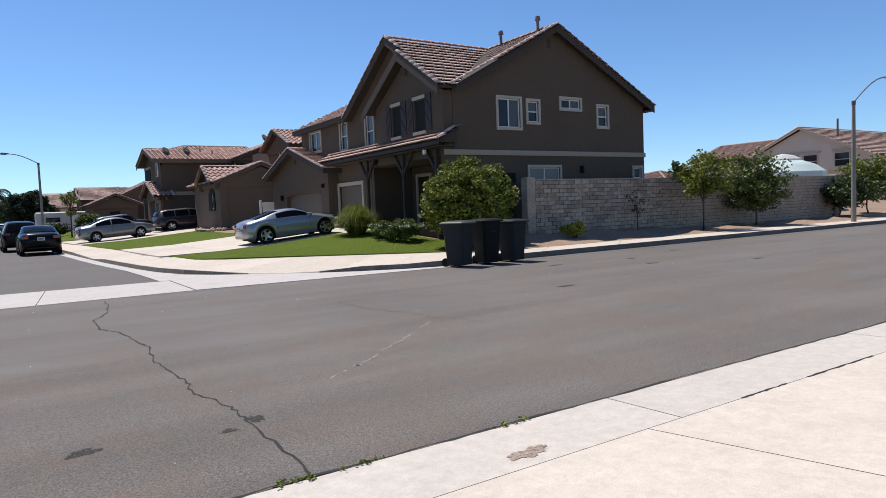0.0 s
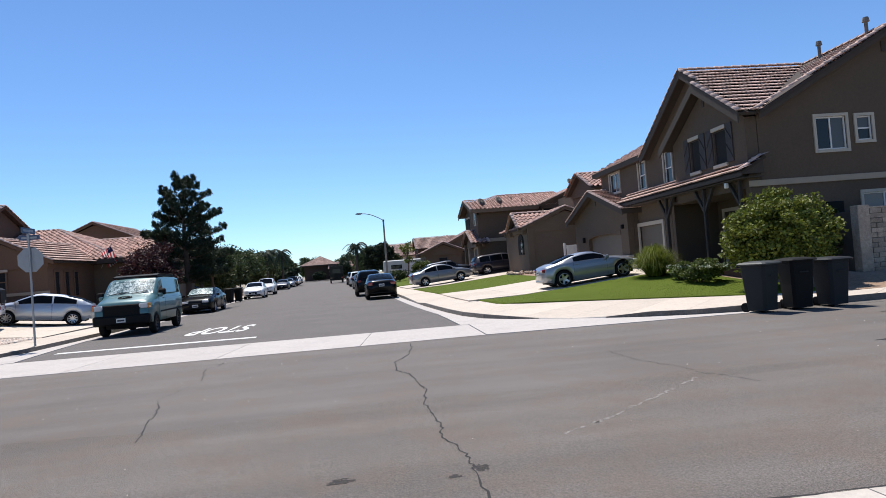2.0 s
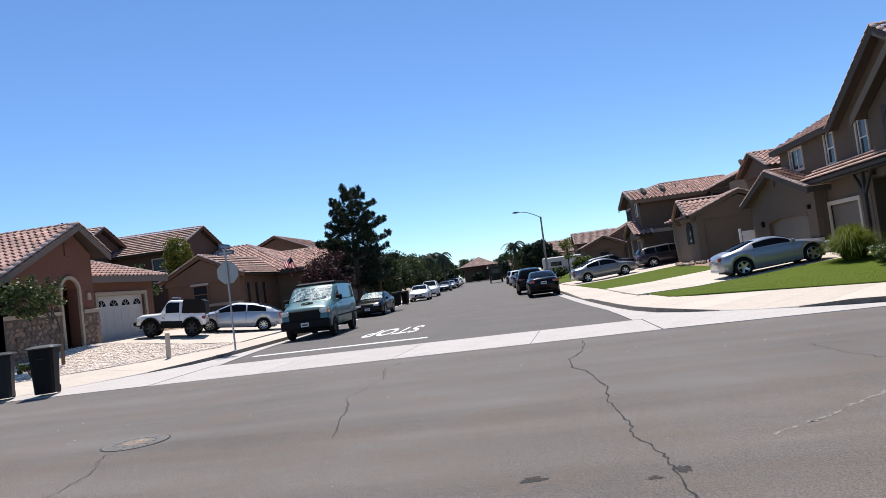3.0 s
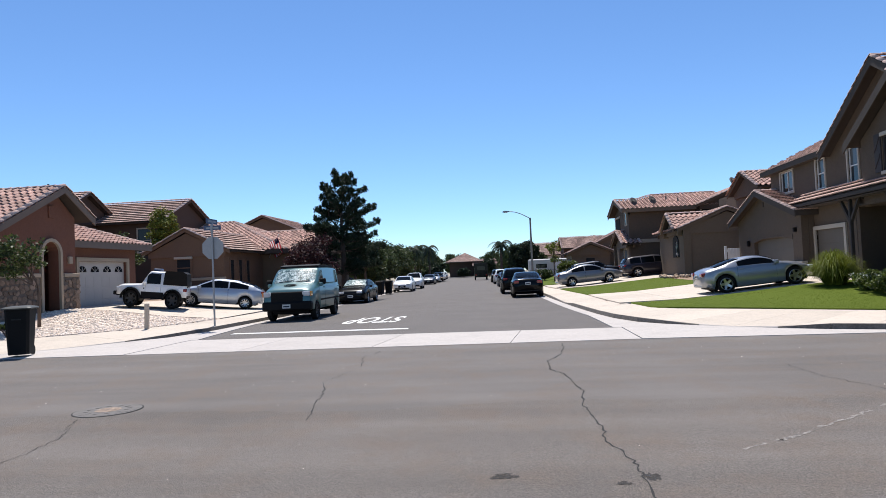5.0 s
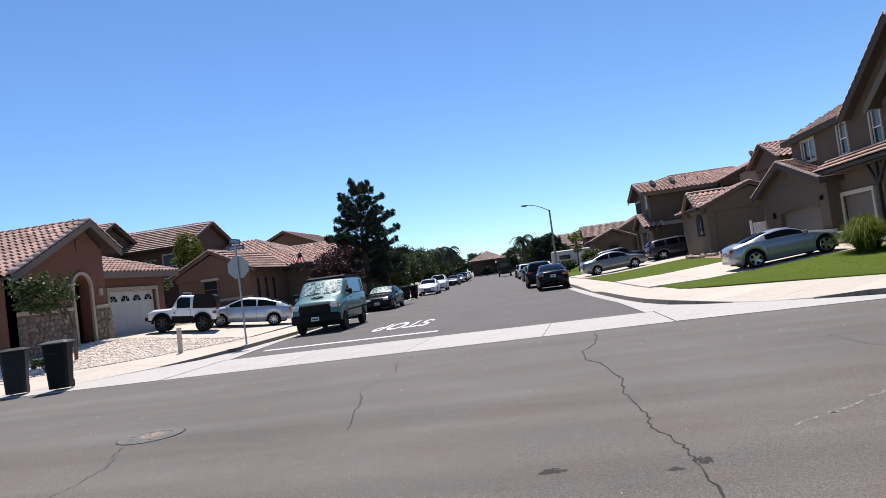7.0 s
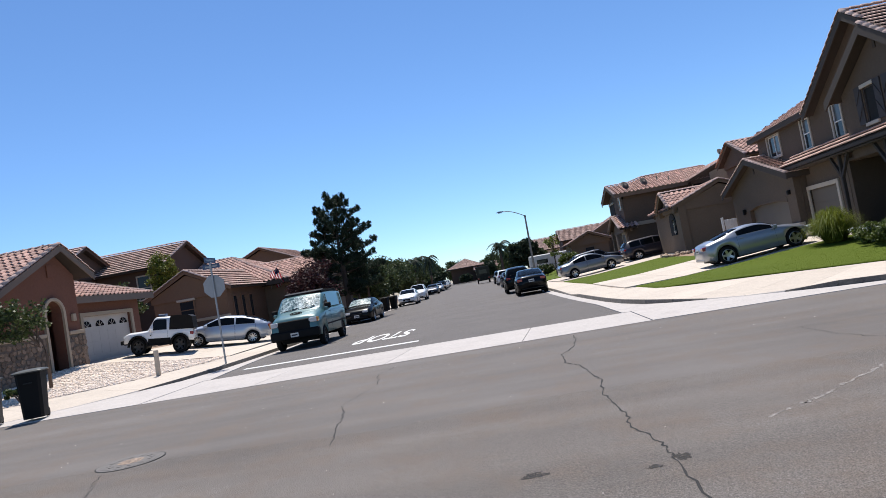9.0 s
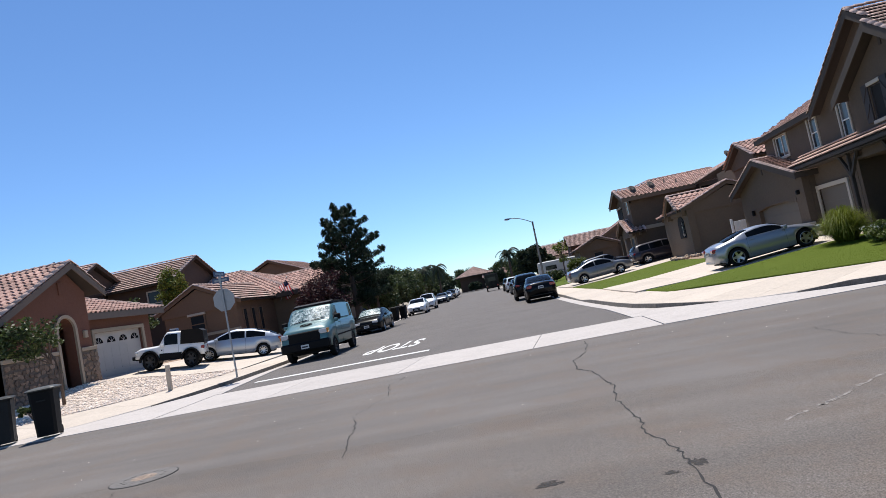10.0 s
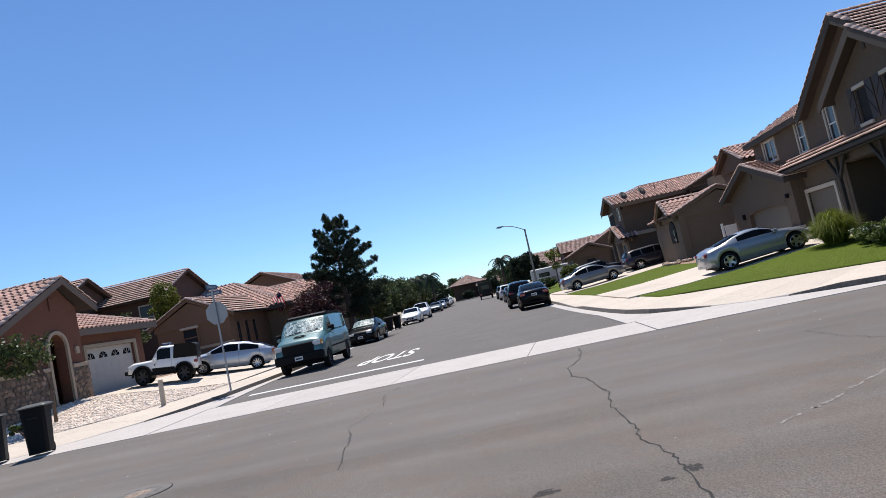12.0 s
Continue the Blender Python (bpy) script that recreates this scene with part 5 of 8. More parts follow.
# ---- the terracotta house on the gravel corner ----
def terracotta_house():
    h = thing("terracotta_house", "single-storey terracotta stucco house with arched entry and barrel tiles", "house")
    GX = -18.2
    # gable wall that faces the side street; u runs along +y
    part("wall", wall_mesh((GX, 0, 0), (0, 1), [(20.6, 0.5), (25.35, 0.5), (25.35, 4.55), (24.2, 5.5), (20.6, 3.75)], [(23.4, 24.35, 0.5, 3.53)], 0.45), "stucco_red", h)
    # arch over the entry
    cy, r, z0 = 23.875, 0.475, 3.05
    arc = [(cy - r * math.cos(t), z0 + r * math.sin(t)) for t in [math.pi * k / 10 for k in range(11)]]
    for sgn in (-1, 1):
        side_arc = [(y, a) for y, a in arc if (y - cy) * sgn >= -1e-6]
        corner = (cy + sgn * r, 3.53)
        for (ya, za), (yb, zb) in zip(side_arc, side_arc[1:]):
            part("arch_spandrel", prism(bmesh.new(), [(GX - 0.002, ya, za), (GX - 0.002, yb, zb), (GX - 0.002, *corner)], (-0.44, 0, 0)), "stucco_red", h)
    part("entry_recess", bbox(GX - 1.5, GX - 1.35, 22.6, 25.2, 0.5, 3.8), "stucco_red", h)
    part("entry_side", bbox(GX - 1.35, GX - 0.46, 25.0, 25.2, 0.5, 3.8), "stucco_red", h)
    part("entry_ceiling", bbox(GX - 1.35, GX - 0.46, 22.6, 25.0, 3.7, 3.8), "stucco_red", h)
    part("entry_floor", bbox(GX - 1.35, GX + 0.1, 22.6, 25.0, 0.5, 0.62), "concrete", h)
    part("front_door", bbox(GX - 1.35, GX - 1.3, 23.0, 23.9, 0.62, 2.7), "door_dark", h)
    bm = bmesh.new()
    for (y0, a0), (y1, a1) in zip(arc, arc[1:]):
        prism(bm, [(GX + 0.002, y0, a0), (GX + 0.002, y1, a1), (GX + 0.002, cy + (y1 - cy) * 1.26, z0 + (a1 - z0) * 1.26), (GX + 0.002, cy + (y0 - cy) * 1.26, z0 + (a0 - z0) * 1.26)], (0.1, 0, 0))
    box(bm, GX + 0.002, GX + 0.1, 23.27, 23.4, 0.6, 3.05)
    box(bm, GX + 0.002, GX + 0.1, 24.35, 24.48, 0.6, 3.05)
    part("arch_surround", bm, "trim_tan", h, "cream arched surround of the entry")
    part("side_wall", wall_mesh((0, 20.6, 0), (1, 0), [(-32, 0.5), (GX, 0.5), (GX, 3.75), (-32, 3.75)], [], 0.3), "stucco_red", h)
    part("back_wall", bbox(-32, -31.7, 20.9, 32, 0.5, 3.75), "stucco_red", h)
    for y0, y1 in ((20.5, 23.22), (24.53, 25.45)):
        part("stone_wainscot", bbox(GX + 0.003, GX + 0.07, y0, y1, 0.5, 2.12, 0.01), "mortar", h)
        part("wainscot_cap", bbox(GX + 0.003, GX + 0.13, y0, y1, 2.12, 2.27, 0.015), "trim_tan", h)
    part("return_wall", wall_mesh((0, 25.35, 0), (-1, 0), [(18.66, 0.5), (19.6, 0.5), (19.6, 4.4), (18.66, 4.4)], [], 0.2), "stucco_red", h)
    part("vent", bbox(GX - 0.01, GX + 0.06, 23.8, 24.08, 4.45, 4.95, 0.01), "stucco_red", h)
    part("wall_lamp", bbox(GX + 0.002, GX + 0.12, 24.85, 25.05, 2.65, 2.95, 0.02), "trim_tan", h)
    slope(h, "gable_roof", [(-33, 20.0, 3.5), (-17.75, 20.0, 3.5), (-17.75, 24.2, 5.68), (-33, 24.2, 5.68)], "barrel", 0.3, 0.36, single=0)
    slope(h, "gable_roof", [(-17.75, 26.05, 4.5), (-33, 26.05, 4.5), (-33, 24.2, 5.68), (-17.75, 24.2, 5.68)], "barrel", 0.3, 0.36)
    barge(h, (-17.75, 20.0, 3.47), (-17.75, 24.2, 5.65), 0.2, 0.05, "fascia_taupe")
    barge(h, (-17.75, 26.05, 4.47), (-17.75, 24.2, 5.65), 0.2, 0.05, "fascia_taupe")
    ridge_caps(h, (-17.8, 20.0, 3.6), (-17.8, 24.2, 5.76))
    ridge_caps(h, (-17.8, 26.05, 4.58), (-17.8, 24.2, 5.76))
    ridge_caps(h, (-17.75, 24.2, 5.72), (-33, 24.2, 5.72))
    # garage
    W = -19.0
    part("wall", wall_mesh((W, 0, 0), (0, 1), [(25.56, 0.5), (30.95, 0.5), (30.95, 3.6), (25.56, 3.6)], [(26.62, 30.15, 0.5, 2.82)], 0.25), "stucco_red", h)
    part("wall", bbox(-30, W - 0.26, 30.7, 30.95, 0.5, 3.6), "stucco_red", h)
    bm = bmesh.new()
    box(bm, W + 0.002, W + 0.08, 26.45, 26.62, 0.5, 2.99)
    box(bm, W + 0.002, W + 0.08, 30.15, 30.32, 0.5, 2.99)
    box(bm, W + 0.002, W + 0.08, 26.62, 30.15, 2.82, 2.99)
    part("garage_surround", bm, "trim_tan", h)
    gd = part("garage_door", bbox(W - 0.16, W - 0.12, 26.62, 30.15, 0.5, 2.82), "garage_white", h, "off-white sectional garage door with fan lights")
    for r in range(3):
        for c in range(6):
            part("panel", bbox(W - 0.12, W - 0.114, 26.68 + c * 0.585, 27.2 + c * 0.585, 0.55 + r * 0.56, 1.02 + r * 0.56, 0.004), "garage_white", gd)
    for c in range(4):
        y = 27.05 + c * 0.89
        bm = bmesh.new()
        pts = [(W - 0.118, y + 0.3 * math.cos(t), 2.35 + 0.27 * math.sin(t)) for t in [math.pi * k / 8 for k in range(9)]]
        prism(bm, pts, (0.01, 0, 0))
        fl = part("fan_light", bm, "car_glass", gd)
        bm = bmesh.new()
        for t in (0.25, 0.5, 0.75):
            a = math.pi * t
            prism(bm, [(W - 0.107, y - 0.012, 2.35), (W - 0.107, y + 0.012, 2.35), (W - 0.107, y + 0.012 + 0.28 * math.cos(a), 2.35 + 0.25 * math.sin(a)), (W - 0.107, y - 0.012 + 0.28 * math.cos(a), 2.35 + 0.25 * math.sin(a))], (0.008, 0, 0))
        part("glazing_bar", bm, "garage_white", fl)
    slope(h, "garage_roof", [(-18.5, 25.56, 3.62), (-18.5, 31.6, 3.62), (-22.4, 27.7, 5.15), (-22.4, 25.56, 5.15)][:2] + [(-22.4, 27.7, 5.15), (-22.4, 25.56, 5.15)], "barrel", 0.3, 0.36, single=0)
    slope(h, "garage_roof", [(-18.5, 31.6, 3.62), (-32, 31.6, 3.62), (-28, 27.7, 5.15), (-22.4, 27.7, 5.15)], "barrel", 0.3, 0.36)
    ridge_caps(h, (-18.5, 31.6, 3.68), (-22.4, 27.7, 5.2))
    barge(h, (-18.5, 25.6, 3.6), (-18.5, 31.6, 3.6), 0.22, 0.05, "fascia_taupe")
    barge(h, (-18.5, 31.6, 3.6), (-32, 31.6, 3.6), 0.2, 0.05)
    part("soffit", bbox(-18.95, -18.52, 25.6, 31.5, 3.42, 3.46), "fascia", h)
    slope(h, "back_roof", [(-30, 25.0, 4.6), (-22.4, 25.0, 4.6), (-24, 27.7, 5.9), (-30, 27.7, 5.9)], "barrel", 0.3, 0.36)
    return h


terracotta_house()


def brown_extra(h):
    bar_window(h, -26.35, -25.45, 43.4, 43.4, 4.0, 5.6, "-y")
    part("vent_pipe", tube(bmesh.new(), [(-30.5, 40.0, 8.0), (-30.5, 40.0, 8.6)], 0.07), "iron", h)


plain_house("dark_brown_house", "two-storey dark brown house with long tiled roofs behind the garage", [(-34, -24.6, 43.4, 50.4, 0.5, 6.0), (-40, -29.4, 39.2, 45.0, 0.5, 6.3)],
            [("gable_x", -34, -24.2, 42.8, 51.0, 6.05, 7.95, "flat", "stucco_dark"), ("gable_x", -41, -29.0, 38.6, 45.6, 6.3, 8.2, "flat", "stucco_dark")], "stucco_dark", brown_extra)


def mid_extra(h):
    bar_window(h, -20.6, -19.75, 38.0, 38.0, 2.1, 3.1, "-y", "stucco_ochre")
    part("lintel", bbox(-20.75, -19.6, 37.86, 38.0, 3.14, 3.28, 0.01), "trim", h)
    for y in (38.8, 40.0, 41.2):
        bar_window(h, -17.6, -17.6, y, y + 0.5, 1.6, 3.0, "+x", "stucco_ochre", False)
    part("band", bbox(-22.4, -17.5, 37.9, 38.0, 1.8, 1.97, 0.01), "trim_tan", h)
    part("plinth", bbox(-22.38, -17.52, 37.93, 38.0, 0.3, 1.8), "stucco_dark", h)


plain_house("ochre_house", "single-storey ochre brown house with a hipped tiled roof", [(-22.3, -17.6, 38.0, 44, 0.3, 3.6, "stucco_ochre"), (-30, -14.6, 44.2, 56, 0.3, 3.6, "stucco_tan")],
            [("gable_y", -22.75, -17.15, 37.78, 47, 3.55, 4.95, "flat", "stucco_ochre", 0.18), ("hip", -31, -15.6, 43.4, 56.6, 3.7, 6.35, "barrel", "stucco_tan"), ("gable_x", -21, -14.0, 43.6, 53.6, 3.5, 5.3, "barrel", "stucco_tan")], "stucco_tan", mid_extra)
plain_house("tall_house", "two-storey ochre house rising over the roofs", [(-29.8, -22.3, 66, 76, 0.3, 6.5, "stucco_ochre")],
            [("gable_y", -30.4, -21.7, 65.4, 77, 6.45, 8.35, "flat", "stucco_ochre")], "stucco_ochre")
plain_house("far_left_house", "low tiled house behind trees", [(-32, -19, 82, 94, 0.3, 3.6, "stucco_tan")],
            [("hip", -33, -18, 81, 95, 3.6, 5.8, "flat", "stucco_tan")], "stucco_tan")


# ---- vehicles ----
def curve_at(pts, x):
    if x <= pts[0][0]:
        return pts[0][1]
    for (a, p), (b, q) in zip(pts, pts[1:]):
        if x <= b:
            s = (x - a) / (b - a)
            return p + (q - p) * s
    return pts[-1][1]


WHEELS = {}


def wheel_meshes(r, spokes, dark):
    key = (r, spokes, dark)
    if key in WHEELS:
        return WHEELS[key]
    n = 26

    def lathe(profile):
        bm = bmesh.new()
        rings = [[bm.verts.new((math.cos(t) * p, y, math.sin(t) * p)) for p, y in profile] for t in [2 * math.pi * k / n for k in range(n)]]
        for k in range(n):
            a, b = rings[k], rings[(k + 1) % n]
            for i in range(len(profile) - 1):
                bm.faces.new((a[i], a[i + 1], b[i + 1], b[i]))
        return bm

    tyre = finish(lathe([(r * 0.68, 0.09), (r * 0.72, 0.11), (r * 0.9, 0.115), (r * 0.99, 0.085), (r, 0.05), (r, -0.05), (r * 0.99, -0.085), (r * 0.9, -0.11), (r * 0.66, -0.1), (r * 0.64, 0.02), (r * 0.02, 0.02)]), "tyre", "rubber", True)
    bm = lathe([(r * 0.7, 0.1), (r * 0.66, 0.105), (r * 0.61, 0.07), (r * 0.6, 0.03)])
    for k in range(spokes):
        a = 2 * math.pi * k / spokes
        d, e = Vector((math.cos(a), 0, math.sin(a))), Vector((-math.sin(a), 0, math.cos(a)))
        w0, w1 = (0.16 * r, 0.11 * r) if spokes <= 6 else (0.08 * r, 0.07 * r)
        prism(bm, [d * r * 0.1 + e * w0 + Vector((0, 0.03, 0)), d * r * 0.66 + e * w1 + Vector((0, 0.06, 0)), d * r * 0.66 - e * w1 + Vector((0, 0.06, 0)), d * r * 0.1 - e * w0 + Vector((0, 0.03, 0))], (0, 0.028, 0))
    tube(bm, [(0, -0.02, 0), (0, 0.07, 0)], r * 0.17, 10)
    rim = finish(bm, "rim", "rim_dark" if dark else "rim")
    WHEELS[key] = (tyre, rim)
    return WHEELS[key]


def car(name, label, m, mat, length, width, top, belt, wheels, radius=0.33, sill=0.24, side=((-0.9, -0.02), (0.06, 0.9)), screen=(0.45, 1.05), rear=(-1.7, -1.0),
        plan=None, spokes=5, dark_rims=False, lower="black_trim", screen_mat="car_glass", category="car", group="parked cars", lamp_z=0.68, tail_z=0.88, lamps=True, rear_view=True, solid_sides=False):
    """A vehicle lofted along its length (x forward); wheels, glass, lamps and trim are its parts."""
    t = thing(name, label, category, m, group)
    half = length / 2
    plan = plan or [(-half, 0.8), (-half + 0.12, 0.9), (-half + 0.5, 0.97), (-0.8, 1.0), (0.8, 1.0), (half - 0.6, 0.97), (half - 0.15, 0.87), (half, 0.68)]
    xs = sorted({round(-half + length * k / 46, 3) for k in range(47)} | {round(w + radius * 1.16 * q, 3) for w in wheels for q in (-1, -0.94, -0.8, -0.55, -0.25, 0.25, 0.55, 0.8, 0.94, 1)})

    def ring(x):
        hw = width / 2 * curve_at(plan, x)
        zt, zbelt = curve_at(top, x), curve_at(belt, x)
        zbelt = min(zbelt, zt - 0.01)
        zb = sill + (0.1 if x > half - 0.3 or x < -half + 0.3 else 0)
        big = radius * 1.16
        for w in wheels:
            if abs(x - w) < big:
                zb = max(zb, radius + math.sqrt(big * big - (x - w) ** 2))
        zb = min(zb, zbelt - 0.06)
        rise = zt - zbelt
        g = min(1.0, max(0.0, (rise - 0.1) / 0.15))
        if solid_sides:
            hr = hw - 0.05 - 0.1 * rise
        else:
            hr = hw - 0.09 - 0.3 * rise
        e6 = Vector((hw - 0.16, zbelt + 0.6 * rise)).lerp(Vector((hr, zt - 0.075)), g)
        e7 = Vector((hw * 0.55, zbelt + 0.92 * rise)).lerp(Vector((hr - 0.12, zt - 0.018)), g)
        return [Vector((0, zb)), Vector((hw - 0.12, zb)), Vector((hw - 0.012, zb)), Vector((hw, zb + 0.5 * (zbelt - zb))), Vector((hw - 0.012, zbelt - 0.05)), Vector((hw - 0.05, zbelt)), e6, e7, Vector((0, zt))]

    bm = bmesh.new()
    rows = []
    for x in xs:
        r = ring(x)
        pts = [(x, p.x, p.y) for p in r] + [(x, -p.x, p.y) for p in r[-2:0:-1]]
        rows.append([bm.verts.new(p) for p in pts])
    k = len(rows[0])
    for a, b in zip(rows, rows[1:]):
        for i in range(k):
            bm.faces.new((a[i], a[(i + 1) % k], b[(i + 1) % k], b[i]))
    bm.faces.new(rows[0])
    bm.faces.new(rows[-1][::-1])
    body = part("body", bm, mat, t, smooth=True)

    def clean(bm):
        bmesh.ops.solidify(bm, geom=bm.faces[:], thickness=0.004)
        return bm

    for s in (1, -1):
        for a, b in side:
            gx = [a] + [x for x in xs if a < x < b] + [b]
            bm = bmesh.new()
            prev = None
            for x in gx:
                r = ring(x)
                lo, hi = r[5].lerp(r[6], 0.08), r[5].lerp(r[6], 0.92)
                cur = [bm.verts.new((x, s * (p.x + 0.008), p.y + 0.003)) for p in (lo, hi)]
                if prev:
                    bm.faces.new((prev[0], cur[0], cur[1], prev[1]))
                prev = cur
            part("side_window", clean(bm), "car_glass", t)
    for nm, (a, b), gm in (("windscreen", screen, screen_mat), ("rear_window", rear, "car_glass")):
        gx = [a] + [x for x in xs if a < x < b] + [b]
        bm = bmesh.new()
        prev = None
        for x in gx:
            r = ring(x)
            pts = [(-r[6].x * 0.92, r[6].y + 0.004), (-r[7].x, r[7].y), (0, r[8].y), (r[7].x, r[7].y), (r[6].x * 0.92, r[6].y + 0.004)]
            push = 0.012 if nm == "windscreen" else -0.012
            cur = [bm.verts.new((x + push, y, z + 0.01)) for y, z in pts]
            if prev:
                for i in range(4):
                    bm.faces.new((prev[i], cur[i], cur[i + 1], prev[i + 1]))
            prev = cur
        part(nm, clean(bm), gm, t, smooth=True)
    for s in (1, -1):
        for x in sorted({round(q, 2) for a, b in side for q in (a - 0.04, b + 0.06)}):
            if min(abs(x - w) for w in wheels) > 0.12:
                r = ring(x)
                part("door_seam", tube(bmesh.new(), [(x, s * (p.x - 0.002), p.y) for p in r[2:6]], 0.006, 4), "black_trim", t)
    tyre, rim = wheel_meshes(radius, spokes, dark_rims)
    for w in wheels:
        for s in (1, -1):
            y = s * (width / 2 - 0.13)
            wh = part("wheel", tyre, "rubber", t)
            wh.matrix_local = pose(w, y, radius, 0, 0, 0 if s > 0 else 180)
            part("rim", rim, "rim", wh)
        part("wheel_arch", bbox(w - radius, w + radius, -width / 2 + 0.28, width / 2 - 0.28, radius * 0.7, radius * 2.05), "black_trim", t)
    part("underbody", bbox(-half + 0.35, half - 0.35, -width / 2 + 0.16, width / 2 - 0.16, sill - 0.04, sill + 0.22), "black_trim", t)
    hwf = width / 2 * curve_at(plan, half - 0.05)
    hwr = width / 2 * curve_at(plan, -half + 0.05)
    if lamps:
        for s in (1, -1):
            part("headlamp", bbox(half - 0.16, half + 0.012, s * hwf * 0.8 - 0.17, s * hwf * 0.8 + 0.17, lamp_z - 0.065, lamp_z + 0.065, 0.03), "headlamp", t)
            part("tail_lamp", bbox(-half - 0.012, -half + 0.2, s * hwr * 0.84 - 0.15, s * hwr * 0.84 + 0.15, tail_z - 0.075, tail_z + 0.075, 0.03), "tail", t)
            part("door_mirror", bbox(screen[1] - 0.32, screen[1] - 0.14, s * (width / 2 + 0.06) - 0.08, s * (width / 2 + 0.06) + 0.08, curve_at(belt, screen[1]) - 0.02, curve_at(belt, screen[1]) + 0.13, 0.03), mat, t)
            for a, b in side[:2]:
                part("door_handle", bbox(a + 0.05, a + 0.2, s * (width / 2 + 0.005) - 0.015, s * (width / 2 + 0.005) + 0.015, curve_at(belt, a) - 0.12, curve_at(belt, a) - 0.09, 0.006), mat, t)
        part("grille", bbox(half - 0.1, half + 0.014, -hwf * 0.5, hwf * 0.5, lamp_z - 0.26, lamp_z - 0.06, 0.02), "black_trim", t)
        part("front_bumper", bbox(half - 0.3, half + 0.02, -hwf * 0.93, hwf * 0.93, sill + 0.04, sill + 0.17, 0.03), lower, t)
        part("rear_bumper", bbox(-half - 0.012, -half + 0.25, -hwr * 0.84, hwr * 0.84, sill + 0.08, sill + 0.2, 0.04), lower, t)
        for x0, x1 in ((half + 0.01, half + 0.026), (-half - 0.026, -half - 0.01)):
            pl = part("number_plate", bbox(x0, x1, -0.155, 0.155, tail_z - 0.14 if x0 < 0 else sill + 0.14, tail_z + 0.01 if x0 < 0 else sill + 0.29), "plate", t)
            z0 = (tail_z - 0.1) if x0 < 0 else (sill + 0.18)
            xx = x0 - 0.003 if x0 < 0 else x1
            part("plate_bar", bbox(xx, xx + 0.003, -0.12, 0.12, z0, z0 + 0.06), "navy_paint", pl)
    return t


SEDAN = dict(length=4.85, width=1.84, top=[(-2.42, 0.88), (-2.37, 1.06), (-2.1, 1.1), (-1.75, 1.14), (-1.3, 1.29), (-0.9, 1.4), (-0.5, 1.46), (-0.1, 1.475), (0.25, 1.44), (0.6, 1.33), (0.95, 1.16), (1.25, 1.03), (1.7, 0.96), (2.15, 0.84), (2.35, 0.73), (2.42, 0.62)],
             belt=[(-2.42, 0.8), (-2.3, 0.96), (-1.0, 0.99), (1.1, 0.95), (1.7, 0.9), (2.2, 0.78), (2.42, 0.6)], wheels=(-1.42, 1.4), side=((-1.35, -0.42), (-0.35, 0.85)), screen=(0.32, 1.12), rear=(-1.7, -0.72))
SUV = dict(length=4.75, width=1.9, top=[(-2.37, 0.95), (-2.32, 1.2), (-2.05, 1.62), (-1.6, 1.72), (0.0, 1.76), (0.45, 1.7), (1.1, 1.2), (1.5, 1.12), (2.15, 1.0), (2.37, 0.75)],
           belt=[(-2.37, 0.9), (-2.2, 1.1), (1.1, 1.08), (1.5, 1.03), (2.15, 0.92), (2.37, 0.7)], wheels=(-1.4, 1.42), radius=0.37, side=((-1.9, -1.1), (-1.04, -0.1), (-0.04, 0.85)), screen=(0.42, 1.08), rear=(-2.3, -1.98), sill=0.3, lamp_z=0.82, tail_z=1.0)
HATCH = dict(length=4.45, width=1.76, top=[(-2.22, 0.9), (-2.12, 1.05), (-1.7, 1.25), (-0.8, 1.45), (0.0, 1.49), (0.4, 1.43), (1.25, 1.05), (1.65, 0.95), (2.05, 0.78), (2.22, 0.6)],
             belt=[(-2.22, 0.86), (-2.1, 1.0), (-1.0, 1.0), (1.2, 0.95), (1.65, 0.88), (2.05, 0.72), (2.22, 0.56)], wheels=(-1.33, 1.36), side=((-1.45, -0.5), (-0.43, 0.95)), screen=(0.3, 1.2), rear=(-2.08, -1.0), radius=0.32)
COUPE = dict(length=4.31, width=1.84, top=[(-2.15, 0.74), (-2.1, 0.93), (-1.9, 1.0), (-1.55, 1.07), (-1.1, 1.19), (-0.7, 1.275), (-0.35, 1.32), (-0.05, 1.33), (0.2, 1.3), (0.45, 1.22), (0.75, 1.08), (0.98, 0.985), (1.25, 0.95), (1.6, 0.88), (1.9, 0.77), (2.08, 0.64), (2.155, 0.5)],
             belt=[(-2.15, 0.68), (-2.05, 0.86), (-1.6, 0.96), (-1.2, 1.0), (-0.4, 0.965), (0.9, 0.93), (1.4, 0.84), (1.85, 0.7), (2.1, 0.56), (2.155, 0.45)], plan=[(-2.15, 0.62), (-2.1, 0.74), (-1.95, 0.86), (-1.6, 0.96), (-1.2, 1.0), (0.4, 0.97), (1.3, 1.0), (1.75, 0.95), (2.05, 0.78), (2.155, 0.55)], wheels=(-1.3, 1.35), radius=0.35, side=((-0.78, 0.6),), screen=(0.22, 0.88), rear=(-1.6, -0.62), sill=0.2, lamp_z=0.62, tail_z=0.8)

